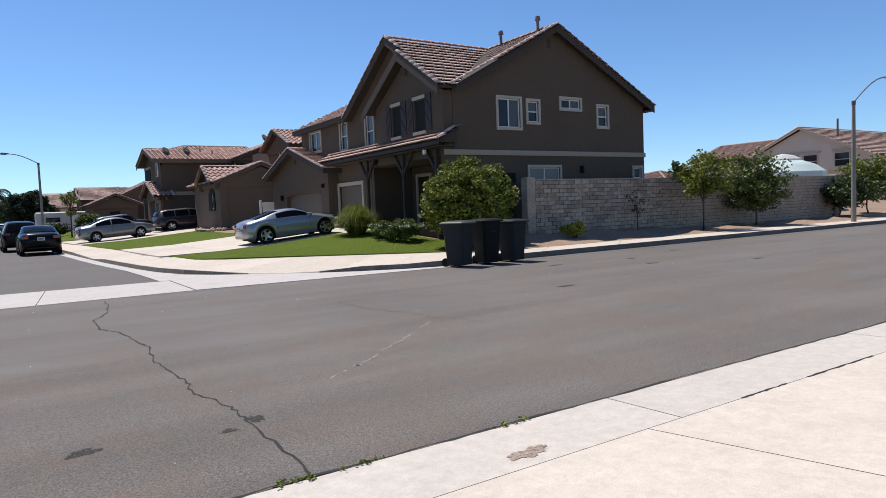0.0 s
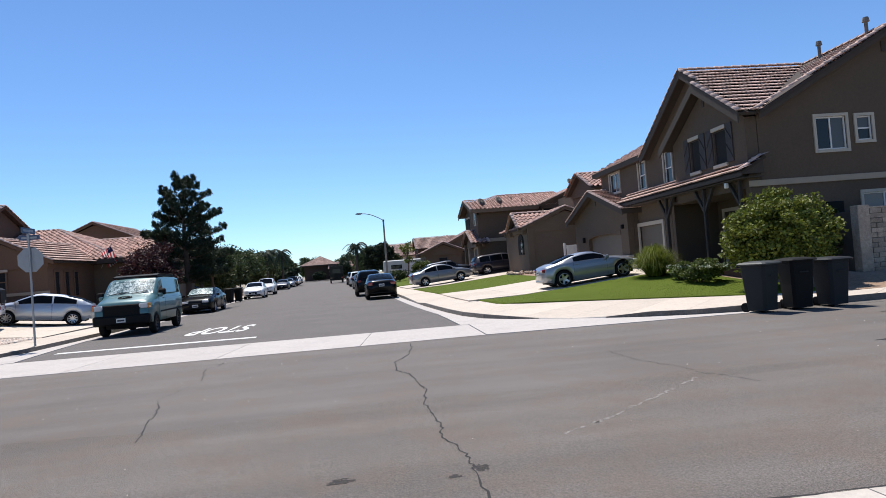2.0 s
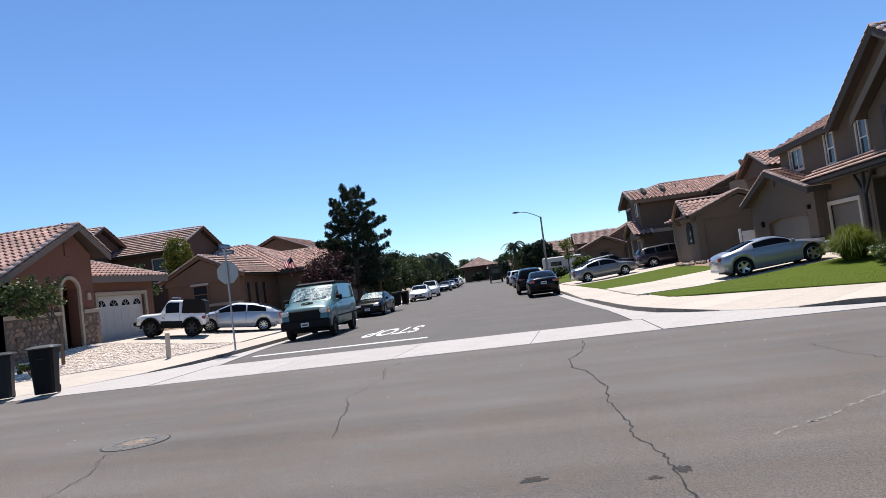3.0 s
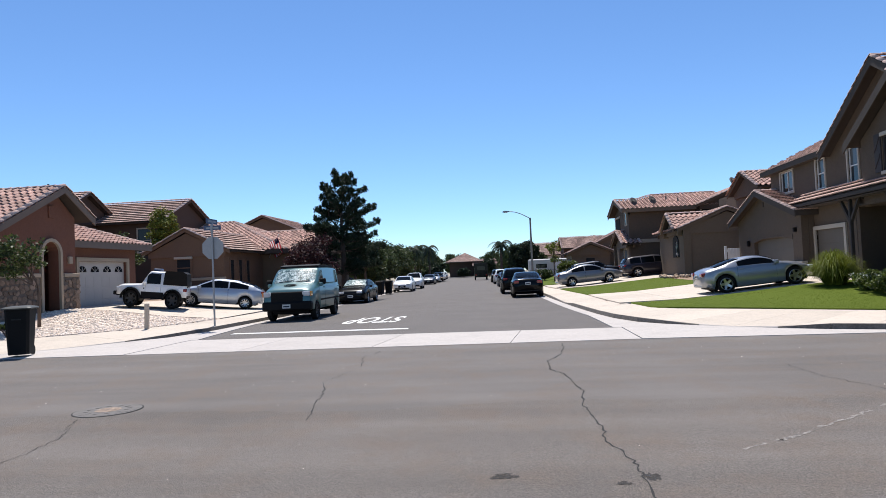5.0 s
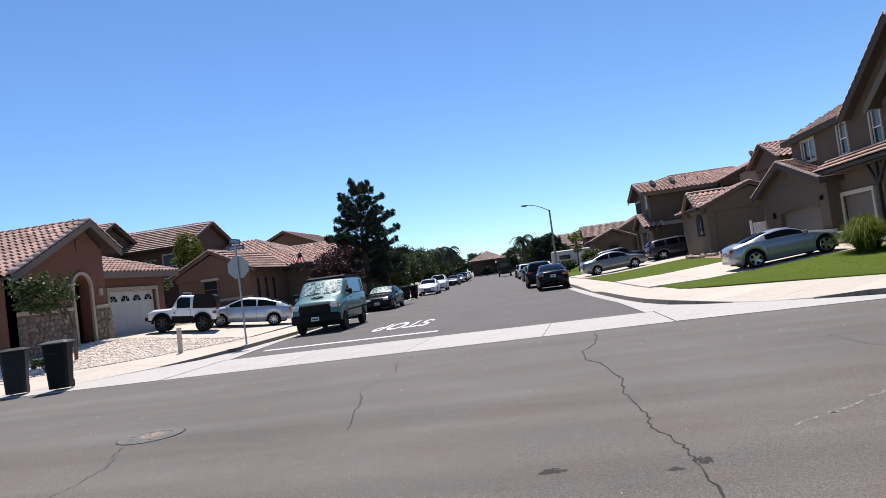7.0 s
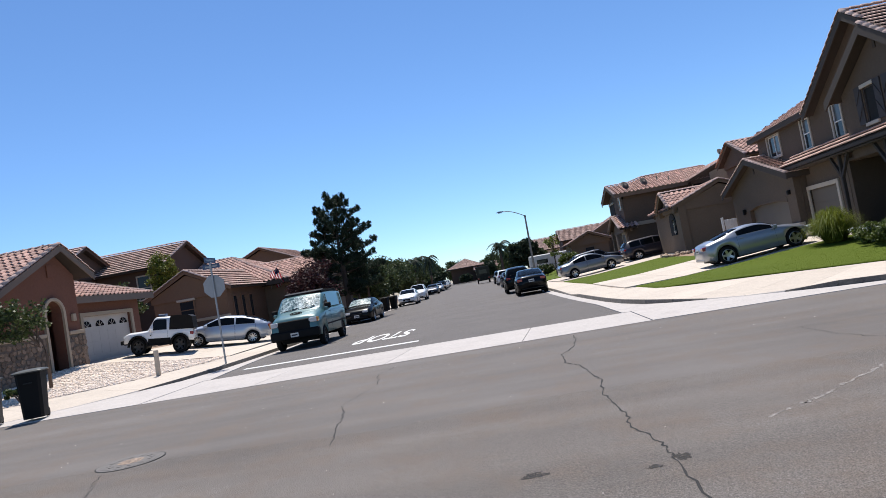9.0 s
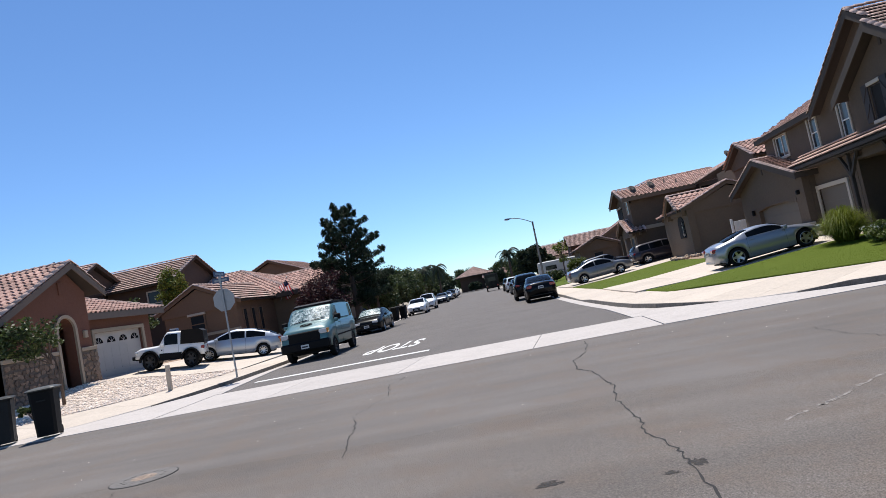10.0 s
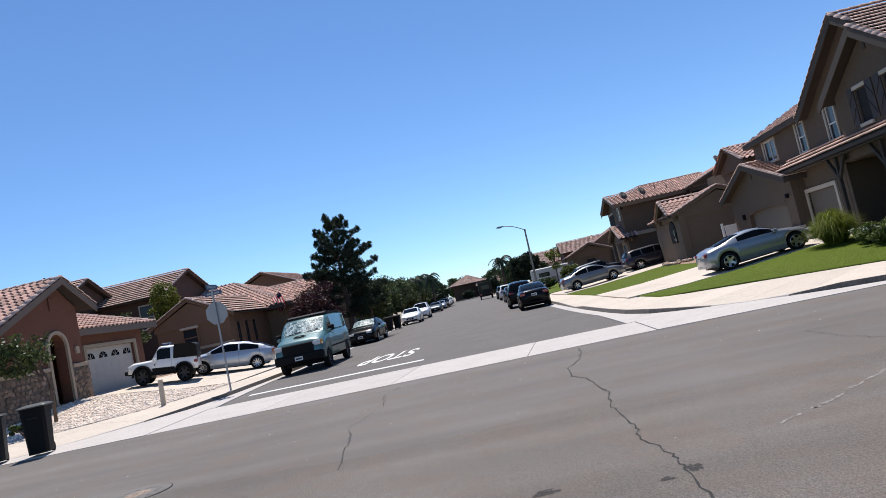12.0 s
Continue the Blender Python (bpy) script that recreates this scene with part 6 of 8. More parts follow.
def parked(x, y, heading, height, base=2.7):
    """The pose of a car that stands with its wheels on sloping ground."""
    f = Vector((math.cos(radians(heading)), math.sin(radians(heading)), 0))
    a, b = Vector((x, y, 0)) - f * base / 2, Vector((x, y, 0)) + f * base / 2
    a.z, b.z = height(a.x, a.y) + 0.015, height(b.x, b.y) + 0.015
    fw = (b - a).normalized()
    left = Vector((0, 0, 1)).cross(fw).normalized()
    up = fw.cross(left)
    m = Matrix((fw, left, up)).transposed().to_4x4()
    m.translation = (a + b) / 2
    return m


car("sports_coupe", "silver sports coupe parked nose-in on the concrete drive", parked(8.98, 26.55, 2, right_height) @ Matrix.Scale(0.95, 4), "silver", spokes=5, lower="grey_paint", **COUPE)
car("black_sedan", "black sedan parked at the kerb, seen from behind", pose(0.46, 40.0, 0.0, 0, 0, 92), "black_paint", lower="black_paint", dark_rims=True, **SEDAN)
car("black_suv", "black sport utility car parked behind a sedan", pose(-0.3, 46.6, 0.0, 0, 0, 93), "black_paint", dark_rims=True, **SUV)
car("grey_sedan", "grey sedan parked across the drive", parked(5.0, 47.6, 6, right_height) @ Matrix.Diagonal((0.93, 1, 0.98, 1)), "grey_paint", lower="grey_paint", **SEDAN)
car("plum_suv", "dark plum crossover parked on the upper drive", parked(10.1, 50.7, 6, right_height) @ Matrix.Diagonal((0.98, 0.98, 0.88, 1)), "plum_paint", **SUV)
car("dark_pickup", "dark blue car behind a grey sedan", parked(6.4, 55.6, 4, right_height) @ Matrix.Diagonal((0.86, 0.95, 0.86, 1)), "navy_paint", **SUV)
car("silver_hatchback", "silver hatchback parked on the drive", parked(-14.75, 31.2, 197, left_height) @ Matrix.Scale(0.94, 4), "silver_blue", lower="silver_blue", spokes=9, **HATCH)
car("dark_sedan", "dark sedan at the kerb with a foil sunshade in its windscreen", pose(-10.05, 40.7, 0.0, 0, 0, -88), "black_paint", screen_mat="sunshade", **SEDAN)
car("white_sedan", "white sedan parked on a shaded drive behind the pine", parked(-16.2, 57.0, 178, left_height), "white_paint", lower="white_paint", **SEDAN)
for lbl, mt, kind, yy in (("white sedan parked at the kerb", "white_paint", SEDAN, 62.0), ("white sport utility car parked at the kerb", "white_paint", SUV, 72.0), ("dark car parked far down the street", "navy_paint", SEDAN, 96.0),
                          ("silver car parked far down the street", "silver", SEDAN, 112.0), ("dark car parked far down the street", "black_paint", SUV, 126.0), ("white van parked far down the street", "white_paint", SUV, 138.0), ("white car parked far down the street", "white_paint", SUV, 150.0), ("dark car parked at the end of the street", "navy_paint", SEDAN, 163.0), ("white car parked at the end of the street", "white_paint", SUV, 174.0)):
    car("parked_car", lbl, pose(left_curb(yy) + 1.15, yy, 0, 0, 0, -86), mt, **kind)
for lbl, mt, kind, yy in (("dark blue sedan parked down the street", "navy_paint", SEDAN, 66.0), ("white car parked far down the street", "white_paint", SUV, 80.0), ("dark car parked far down the street", "black_paint", SUV, 92.0)):
    car("parked_car", lbl, pose(right_curb(yy) - 1.2, yy, 0, 0, 0, 94), mt, **kind)


def box_truck():
    t = thing("motor_home", "tall dark motor home parked far down the street", "motor home", pose(right_curb(122) - 2.9, 122, 0, 0, 0, 94))
    part("body", bbox(-3.2, 2.2, -1.2, 1.2, 0.5, 3.1, 0.08), "black_paint", t)
    part("cab", prism(bmesh.new(), [(2.2, -1.1, 0.5), (3.2, -1.1, 0.5), (3.15, -1.1, 1.3), (2.7, -1.1, 2.1), (2.2, -1.1, 2.3)], (0, 2.2, 0)), "navy_paint", t)
    part("rear_window", bbox(-3.22, -3.2, -0.7, 0.7, 1.8, 2.5), "car_glass", t)
    tyre, rim = wheel_meshes(0.4, 5, True)
    for x in (-2.0, 2.3):
        for s in (1, -1):
            w = part("wheel", tyre, "rubber", t)
            w.matrix_local = pose(x, s * 1.05, 0.4, 0, 0, 0 if s > 0 else 180)
    for s in (1, -1):
        part("tail_lamp", bbox(-3.22, -3.2, s * 0.95 - 0.12, s * 0.95 + 0.12, 0.8, 1.05), "tail", t)


box_truck()

# the teal van
van_top = [(-2.42, 0.95), (-2.41, 1.3), (-2.33, 1.9), (-2.25, 2.03), (-2.1, 2.08), (-1.0, 2.11), (0.5, 2.1), (0.68, 2.07), (0.85, 1.98), (1.42, 1.52), (1.54, 1.46), (1.88, 1.38), (2.22, 1.27), (2.36, 1.17), (2.42, 0.95)]
van_belt = [(-2.42, 0.9), (-2.36, 1.36), (1.0, 1.38), (1.45, 1.33), (1.85, 1.25), (2.22, 1.15), (2.36, 1.06), (2.42, 0.85)]
VAN_PLAN = [(-2.42, 0.93), (-2.3, 0.97), (-1.8, 1.0), (1.4, 1.0), (2.0, 0.98), (2.3, 0.95), (2.42, 0.91)]
van = car("camper_van", "teal panel van with black grille and foil sunshade", pose(-8.98, 26.9, 0.0, 0, 0, -87.6), "teal_paint", length=4.84, width=1.98, top=van_top, belt=van_belt, wheels=(-1.55, 1.55), radius=0.37, sill=0.44,
          side=((-2.1, -1.62), (0.4, 1.16)), screen=(0.8, 1.42), rear=(-2.4, -2.29), plan=VAN_PLAN, screen_mat="sunshade", category="van", lamp_z=1.07, tail_z=1.05, solid_sides=True, spokes=8, dark_rims=True)
part("front_grille", bbox(2.3, 2.445, -0.63, 0.63, 0.74, 1.15, 0.03), "black_trim", van, "black grille cover")
for z in (0.84, 0.94, 1.04):
    part("grille_bar", bbox(2.44, 2.455, -0.58, 0.58, z - 0.012, z + 0.012), "rubber", van)
part("bumper_cover", bbox(2.2, 2.5, -0.97, 0.97, 0.42, 0.78, 0.06), "black_trim", van, "black front bumper")
part("rear_step", bbox(-2.5, -2.3, -0.9, 0.9, 0.45, 0.62, 0.03), "black_trim", van)
for s in (1, -1):
    part("front_lamp", bbox(2.28, 2.44, s * 0.78 - 0.13, s * 0.78 + 0.13, 0.97, 1.15, 0.02), "headlamp", van)
    part("amber_lamp", bbox(2.2, 2.42, s * 0.935 - 0.028, s * 0.935 + 0.028, 0.97, 1.15, 0.01), "amber", van)
    part("roof_rail", bbox(-1.9, 0.6, s * 0.76 - 0.02, s * 0.76 + 0.02, 2.1, 2.16, 0.008), "black_trim", van)
    part("rubbing_strip", bbox(-2.1, 1.1, s * 0.99 - 0.01, s * 0.99 + 0.01, 0.74, 0.8, 0.004), "black_trim", van)
    part("panel_groove", bbox(-1.5, 0.25, s * 0.975 - 0.012, s * 0.975 + 0.012, 1.42, 1.445, 0.003), "black_trim", van)
    part("mirror_arm", bbox(1.02, 1.2, s * 1.1 - 0.12, s * 1.1 + 0.12, 1.38, 1.62, 0.04), "black_trim", van)
    part("wiper", tube(bmesh.new(), [(1.48, s * 0.35 - 0.25, 1.52), (1.38, s * 0.35 + 0.3, 1.58)], 0.012, 5), "black_trim", van)
for x in (-1.6, -0.6, 0.3):
    part("roof_bar", bbox(x - 0.03, x + 0.03, -0.82, 0.82, 2.16, 2.2, 0.008), "black_trim", van)
part("roof_visor", prism(bmesh.new(), [(0.2, -0.8, 2.13), (0.62, -0.8, 2.12), (0.6, -0.8, 2.16), (0.2, -0.8, 2.22)], (0, 1.6, 0)), "black_trim", van, "dark wind deflector on the roof")
pl = part("front_plate", bbox(2.5, 2.512, -0.155, 0.155, 0.52, 0.67), "plate", van)
part("plate_bar", bbox(2.512, 2.515, -0.12, 0.12, 0.56, 0.62), "navy_paint", pl)
bm = bmesh.new()
tube(bm, [(1.9 + 0.11 * math.sin(q), 0.24 * math.cos(q), 1.392 - 0.035 * math.sin(q)) for q in [2 * math.pi * k / 18 for k in range(19)]], 0.014, 6)
tube(bm, [(1.87, -0.17, 1.4), (1.95, 0.0, 1.375), (1.87, 0.17, 1.4)], 0.022, 6)
part("front_emblem", bm, "black_trim", van)

# the small white jeep
jeep = car("small_jeep", "white two-door jeep with a black soft top", parked(-16.45, 28.1, 200, left_height, 2.2) @ Matrix.Diagonal((0.78, 0.9, 0.96, 1)), "white_paint", length=3.7, width=1.6,
           top=[(-1.85, 0.8), (-1.83, 1.02), (-1.78, 1.6), (-1.6, 1.7), (0.1, 1.72), (0.22, 1.68), (0.6, 1.14), (0.7, 1.1), (1.6, 1.04), (1.8, 0.95), (1.85, 0.75)],
           belt=[(-1.85, 0.76), (-1.8, 1.08), (0.6, 1.06), (1.6, 0.98), (1.8, 0.9), (1.85, 0.7)], wheels=(-1.12, 1.08), radius=0.4, sill=0.46, side=((-0.42, 0.3),), screen=(0.2, 0.6), rear=(-1.83, -1.79),
           spokes=6, dark_rims=True, lamp_z=0.85, tail_z=0.9, plan=[(-1.85, 0.95), (-1.7, 0.98), (1.5, 0.98), (1.8, 0.92), (1.85, 0.88)], solid_sides=True)
part("soft_top", prism(bmesh.new(), [(-1.88, -0.8, 1.1), (-0.56, -0.8, 1.1), (-0.62, -0.75, 1.66), (-0.7, -0.73, 1.75), (-1.6, -0.73, 1.75), (-1.8, -0.75, 1.66)], (0, 1.55, 0)), "black_trim", jeep, "black canvas soft top")
for s in (1, -1):
    part("side_step", tube(bmesh.new(), [(-0.6, s * 0.82, 0.46), (0.5, s * 0.82, 0.46)], 0.035, 8), "black_trim", jeep)
for s in (1, -1):
    # black sill strip, drawn high to stand for the body's shaded lower side
    part("sill_cladding", bbox(-0.62, 0.56, s * 0.79 - 0.02, s * 0.79 + 0.02, 0.44, 0.74, 0.01), "black_trim", jeep)
    part("door_hinge", bbox(0.4, 0.46, s * 0.8 - 0.012, s * 0.8 + 0.012, 0.86, 0.92, 0.004), "black_trim", jeep)
part("front_winch_bumper", bbox(1.8, 2.02, -0.7, 0.7, 0.52, 0.7, 0.03), "black_trim", jeep)
for x in (-1.12, 1.08):
    for s in (1, -1):
        arc = [math.pi * k / 10 for k in range(11)]
        edge = [(x + 0.54 * math.cos(q), s * 0.72, 0.4 + 0.52 * math.sin(q)) for q in arc] + [(x + 0.45 * math.cos(q), s * 0.72, 0.4 + 0.45 * math.sin(q)) for q in arc[::-1]]
        bm = prism(bmesh.new(), edge, (0, s * 0.2, 0))
        part("fender_flare", bm, "black_trim", jeep)
part("side_bag", bbox(-0.3, 0.1, -0.5, 0.3, 1.72, 1.84, 0.04), "sign_blue", jeep)

# ---- lawns, drives, gravel ----
def quilt(front, back, n, m, height, lift):
    """A grid of points between two lines, laid on the lot."""
    a, b = along([(*p, 0) for p in front], n), along([(*p, 0) for p in back], n)
    rows = []
    for p, q in zip(a, b):
        row = []
        for k in range(m + 1):
            c = p.lerp(q, k / m)
            row.append((c.x, c.y, height(c.x, c.y) + lift))
        rows.append(row)
    return rows


def quilt_sheet(name, rows, mat, label, category, drop=0.12):
    bm = bmesh.new()
    v = [[bm.verts.new(p) for p in r] for r in rows]
    for a, b in zip(v, v[1:]):
        for k in range(len(a) - 1):
            bm.faces.new((a[k], b[k], b[k + 1], a[k + 1]))
    rim = [e for e in bm.edges if len(e.link_faces) == 1]
    ret = bmesh.ops.extrude_edge_only(bm, edges=rim)
    for g in ret["geom"]:
        if isinstance(g, bmesh.types.BMVert):
            g.co.z -= drop
    return solid(name, bm, mat, label, category, kind="structure", smooth=True)


def quilt_slabs(name, rows, mat, label):
    t = thing(name, label, "drive", kind="structure")
    for a, b in zip(rows, rows[1:]):
        for k in range(len(a) - 1):
            pts = [Vector(p) for p in (a[k], b[k], b[k + 1], a[k + 1])]
            mid = sum(pts, Vector()) / 4
            part("slab", prism(bmesh.new(), [p + (mid - p).normalized() * 0.012 for p in pts], (0, 0, -0.12)), mat, t)
    return t


def scatter_blades(name, rows, count, label, tall=0.012, seed=3):
    rng = random.Random(seed)
    co, fa = [], []
    for _ in range(count):
        i, k = rng.randrange(len(rows) - 1), rng.randrange(len(rows[0]) - 1)
        p = Vector(rows[i][k]).lerp(Vector(rows[i + 1][k]), rng.random()).lerp(Vector(rows[i][k + 1]).lerp(Vector(rows[i + 1][k + 1]), rng.random()), rng.random())
        a = rng.uniform(0, 6.3)
        w, h = rng.uniform(0.003, 0.008), rng.uniform(0.5, 1.15) * tall
        d = Vector((math.cos(a) * w, math.sin(a) * w, 0))
        lean = Vector((rng.uniform(-1, 1), rng.uniform(-1, 1), 0)) * h * 1.7
        n = len(co)
        co += [tuple(p - d), tuple(p + d), tuple(p + lean + Vector((0, 0, h)))]
        fa.append((n, n + 1, n + 2))
    me = bpy.data.meshes.new(name)
    me.from_pydata(co, [], fa)
    me.materials.append(M["blade"])
    return tagged(new(name, me), label, "grass", kind="stuff")


LAWN1 = quilt([(4.15, 25.3), (4.45, 22.15), (6.65, 20.4), (10.3, 17.2), (12.2, 16.5)], [(12.3, 25.3), (12.3, 23.5), (12.3, 21.5), (12.3, 19.5), (12.6, 18.2)], 44, 34, right_height, 0.012)
quilt_sheet("lawn", LAWN1, "grass", "mown green lawn sloping up to the porch", "lawn")
scatter_blades("grass", LAWN1, 30000, "short green lawn grass")
LAWN2 = quilt([(3.55, 33.6), (3.1, 39.0), (2.75, 44.8)], [(9.4, 33.6), (9.4, 39.0), (9.4, 44.8)], 30, 20, right_height, 0.012)
quilt_sheet("lawn", LAWN2, "grass", "mown green lawn strip between two drives", "lawn")
scatter_blades("grass", LAWN2, 9000, "short green lawn grass", 0.013, 5)
LAWN3 = quilt([(2.0, 55), (1.0, 66), (-0.2, 80)], [(6.4, 55), (5.3, 66), (4.6, 80)], 20, 8, right_height, 0.012)
quilt_sheet("lawn", LAWN3, "grass", "patchy green lawn by the street", "lawn")
quilt_slabs("drive_corner", quilt([(3.75, 25.35), (3.55, 29.4), (3.45, 33.5)], [(12.4, 25.35), (12.4, 29.4), (12.4, 33.5)], 3, 4, right_height, 0.02), "concrete", "pale concrete drive with joints")
quilt_slabs("drive_neighbour", quilt([(2.75, 44.9), (2.35, 49), (2.1, 54)], [(12.0, 44.9), (11.5, 49), (7.9, 53)], 3, 4, right_height, 0.02), "concrete", "pale concrete drive of the neighbouring house")
GRAVEL = quilt([(-40, 17.0), (-28, 17.0), (-18, 17.0), (-15.2, 18.1), (-13.05, 20.5), (-11.95, 23.6), (-11.95, 25.2)], [(-40, 20.5), (-30, 20.5), (-22, 20.5), (-18.3, 20.55), (-18.15, 22), (-18.15, 23.6), (-18.15, 25.2)], 60, 16, left_height, 0.0)
quilt_sheet("gravel_bed", GRAVEL, "gravel", "bed of white and tan landscape rock", "gravel bed")
quilt_slabs("drive_left", quilt([(-11.95, 25.25), (-12.2, 31), (-12.5, 37)], [(-18.95, 25.6), (-18.95, 31), (-17.7, 37)], 4, 3, left_height, 0.0), "concrete", "sunlit pale concrete double drive")


def rocks(rows, count):
    rng = random.Random(11)
    t = (1 + 5 ** 0.5) / 2
    ico = [Vector(p).normalized() for p in ((-1, t, 0), (1, t, 0), (-1, -t, 0), (1, -t, 0), (0, -1, t), (0, 1, t), (0, -1, -t), (0, 1, -t), (t, 0, -1), (t, 0, 1), (-t, 0, -1), (-t, 0, 1))]
    tri = [(0, 11, 5), (0, 5, 1), (0, 1, 7), (0, 7, 10), (0, 10, 11), (1, 5, 9), (5, 11, 4), (11, 10, 2), (10, 7, 6), (7, 1, 8), (3, 9, 4), (3, 4, 2), (3, 2, 6), (3, 6, 8), (3, 8, 9), (4, 9, 5), (2, 4, 11), (6, 2, 10), (8, 6, 7), (9, 8, 1)]
    co, fa = [], []
    for _ in range(count):
        i, k = rng.randrange(14, len(rows) - 1), rng.randrange(len(rows[0]) - 1)
        p = Vector(rows[i][k]).lerp(Vector(rows[i + 1][k]), rng.random()).lerp(Vector(rows[i][k + 1]).lerp(Vector(rows[i + 1][k + 1]), rng.random()), rng.random())
        s = rng.choice((0.02, 0.024, 0.03, 0.036, 0.05))
        sx, sy, sz = s * rng.uniform(0.7, 1.3), s * rng.uniform(0.7, 1.3), s * rng.uniform(0.45, 0.8)
        a = rng.uniform(0, 6.3)
        n = len(co)
        for q in ico:
            q = q * rng.uniform(0.8, 1.15)
            x, y = q.x * sx, q.y * sy
            co.append((p.x + x * math.cos(a) - y * math.sin(a), p.y + x * math.sin(a) + y * math.cos(a), p.z + sz * 0.3 + q.z * sz))
        fa += [tuple(n + j for j in f) for f in tri]
    me = bpy.data.meshes.new("landscape_rock")
    me.from_pydata(co, [], fa)
    me.materials.append(M["rock"])
    tagged(new("landscape_rock", me), "white and tan landscape rocks", "rock", kind="stuff")


rocks(GRAVEL, 24000)


def bed_stones():
    """Small tan boulders along the foot of the neighbour's low wing."""
    rng = random.Random(17)
    shapes = []
    for k in range(5):
        bm = bmesh.new()
        bmesh.ops.create_icosphere(bm, subdivisions=1, radius=1.0)
        for v in bm.verts:
            v.co *= rng.uniform(0.78, 1.12)
        shapes.append(finish(bm, "boulder", "rock_tan"))
    for k in range(34):
        x, y = rng.uniform(9.2, 10.4), rng.uniform(41.2, 46.5)
        if k % 2:
            x, y = rng.uniform(9.4, 14.0), rng.uniform(41.2, 42.3)
        r = rng.uniform(0.09, 0.2)
        ob = tagged(new("boulder", shapes[k % 5]), "tan landscape boulder at the foot of a wall", "rock", "boulders by the wing")
        ob.matrix_world = pose(x, y, right_height(x, y) + r * 0.35, 0, 0, rng.uniform(0, 360)) @ Matrix.Diagonal((r, r * 0.85, r * 0.7, 1))


bed_stones()


# ---- marks on the road ----
def ribbon(name, line, width, mat, label, category, z=0.0055, seed=1, wander=0.05, sub=10):
    rng = random.Random(seed)
    pts = [Vector((x, y, 0)) for x, y in line]
    fine = []
    for a, b in zip(pts, pts[1:]):
        for k in range(sub):
            s = k / sub
            fine.append(a.lerp(b, s) + (Vector((rng.uniform(-1, 1), rng.uniform(-1, 1), 0)) * wander if 0 < k else Vector()))
    fine.append(pts[-1])
    bm = bmesh.new()
    prev = None
    for i, p in enumerate(fine):
        d = (fine[min(i + 1, len(fine) - 1)] - fine[max(i - 1, 0)]).normalized()
        n = Vector((-d.y, d.x, 0)) * width * rng.uniform(0.3, 1.2) / 2
        cur = (bm.verts.new(p + n + Vector((0, 0, z))), bm.verts.new(p - n + Vector((0, 0, z))))
        if prev:
            bm.faces.new((prev[0], cur[0], cur[1], prev[1]))
        prev = cur
    return solid(name, bm, mat, label, category, kind="structure")


def blob(name, x, y, rx, ry, mat, label, z=0.0048, seed=1, turn=0.0):
    rng = random.Random(seed)
    bm = bmesh.new()
    n = 26
    vs = []
    for k in range(n):
        a = 2 * math.pi * k / n
        r = rng.uniform(0.6, 1.25)
        px, py = math.cos(a) * rx * r, math.sin(a) * ry * r
        vs.append(bm.verts.new((x + px * math.cos(turn) - py * math.sin(turn), y + px * math.sin(turn) + py * math.cos(turn), z)))
    bm.faces.new(vs)
    return solid(name, bm, mat, label, "stain", kind="structure")


ribbon("road_crack", [(0.86, 14.3), (0.83, 13.45), (0.7, 12.46), (0.43, 11.69), (0.42, 10.71), (0.62, 10.25), (0.7, 9.25), (0.77, 8.75), (0.67, 7.94), (0.72, 7.3), (0.76, 6.76), (0.72, 6.3), (0.82, 5.85), (0.88, 5.5), (0.85, 5.2), (0.87, 4.5), (0.87, 3.88)], 0.02, "crack", "jagged dark crack across the asphalt", "crack", seed=4, wander=0.022, sub=6)
ribbon("road_crack", [(-3.02, 13.9), (-3.05, 13.4), (-3.19, 13.15), (-2.88, 11.57)], 0.013, "crack", "thin jagged crack in the asphalt", "crack", seed=5, wander=0.03, sub=7)
ribbon("road_crack", [(-3.1, 9.97), (-2.81, 9.05), (-2.73, 8.47), (-2.5, 7.36)], 0.017, "crack", "thin jagged crack in the asphalt", "crack", seed=15, wander=0.03, sub=7)
ribbon("road_crack", [(-2.9, 11.4), (-3.0, 10.6), (-3.1, 10.05)], 0.006, "crack", "hairline crack in the asphalt", "crack", seed=16, wander=0.03, sub=7)
ribbon("road_crack", [(3.98, 10.6), (4.0, 9.9), (4.02, 9.4), (4.3, 8.6), (4.3, 8.1), (4.6, 7.26)], 0.009, "crack", "thin jagged crack in the asphalt", "crack", seed=6, wander=0.04)
ribbon("road_crack", [(-5.49, 7.6), (-5.2, 7.0), (-5.06, 6.72), (-4.96, 5.94), (-4.85, 5.0)], 0.011, "crack", "thin jagged crack in the asphalt", "crack", seed=7, wander=0.04)
for k, line in enumerate(([(4.1, 7.8), (3.75, 7.5)], [(3.55, 7.3), (3.1, 6.92), (2.75, 6.62)], [(2.62, 6.5), (2.35, 6.28), (2.2, 6.18)], [(2.08, 6.1), (1.83, 5.91)])):
    ribbon("road_scuff", line, 0.05, "scuff", "pale scuff worn into the asphalt", "stain", z=0.005, seed=8 + k, wander=0.025)


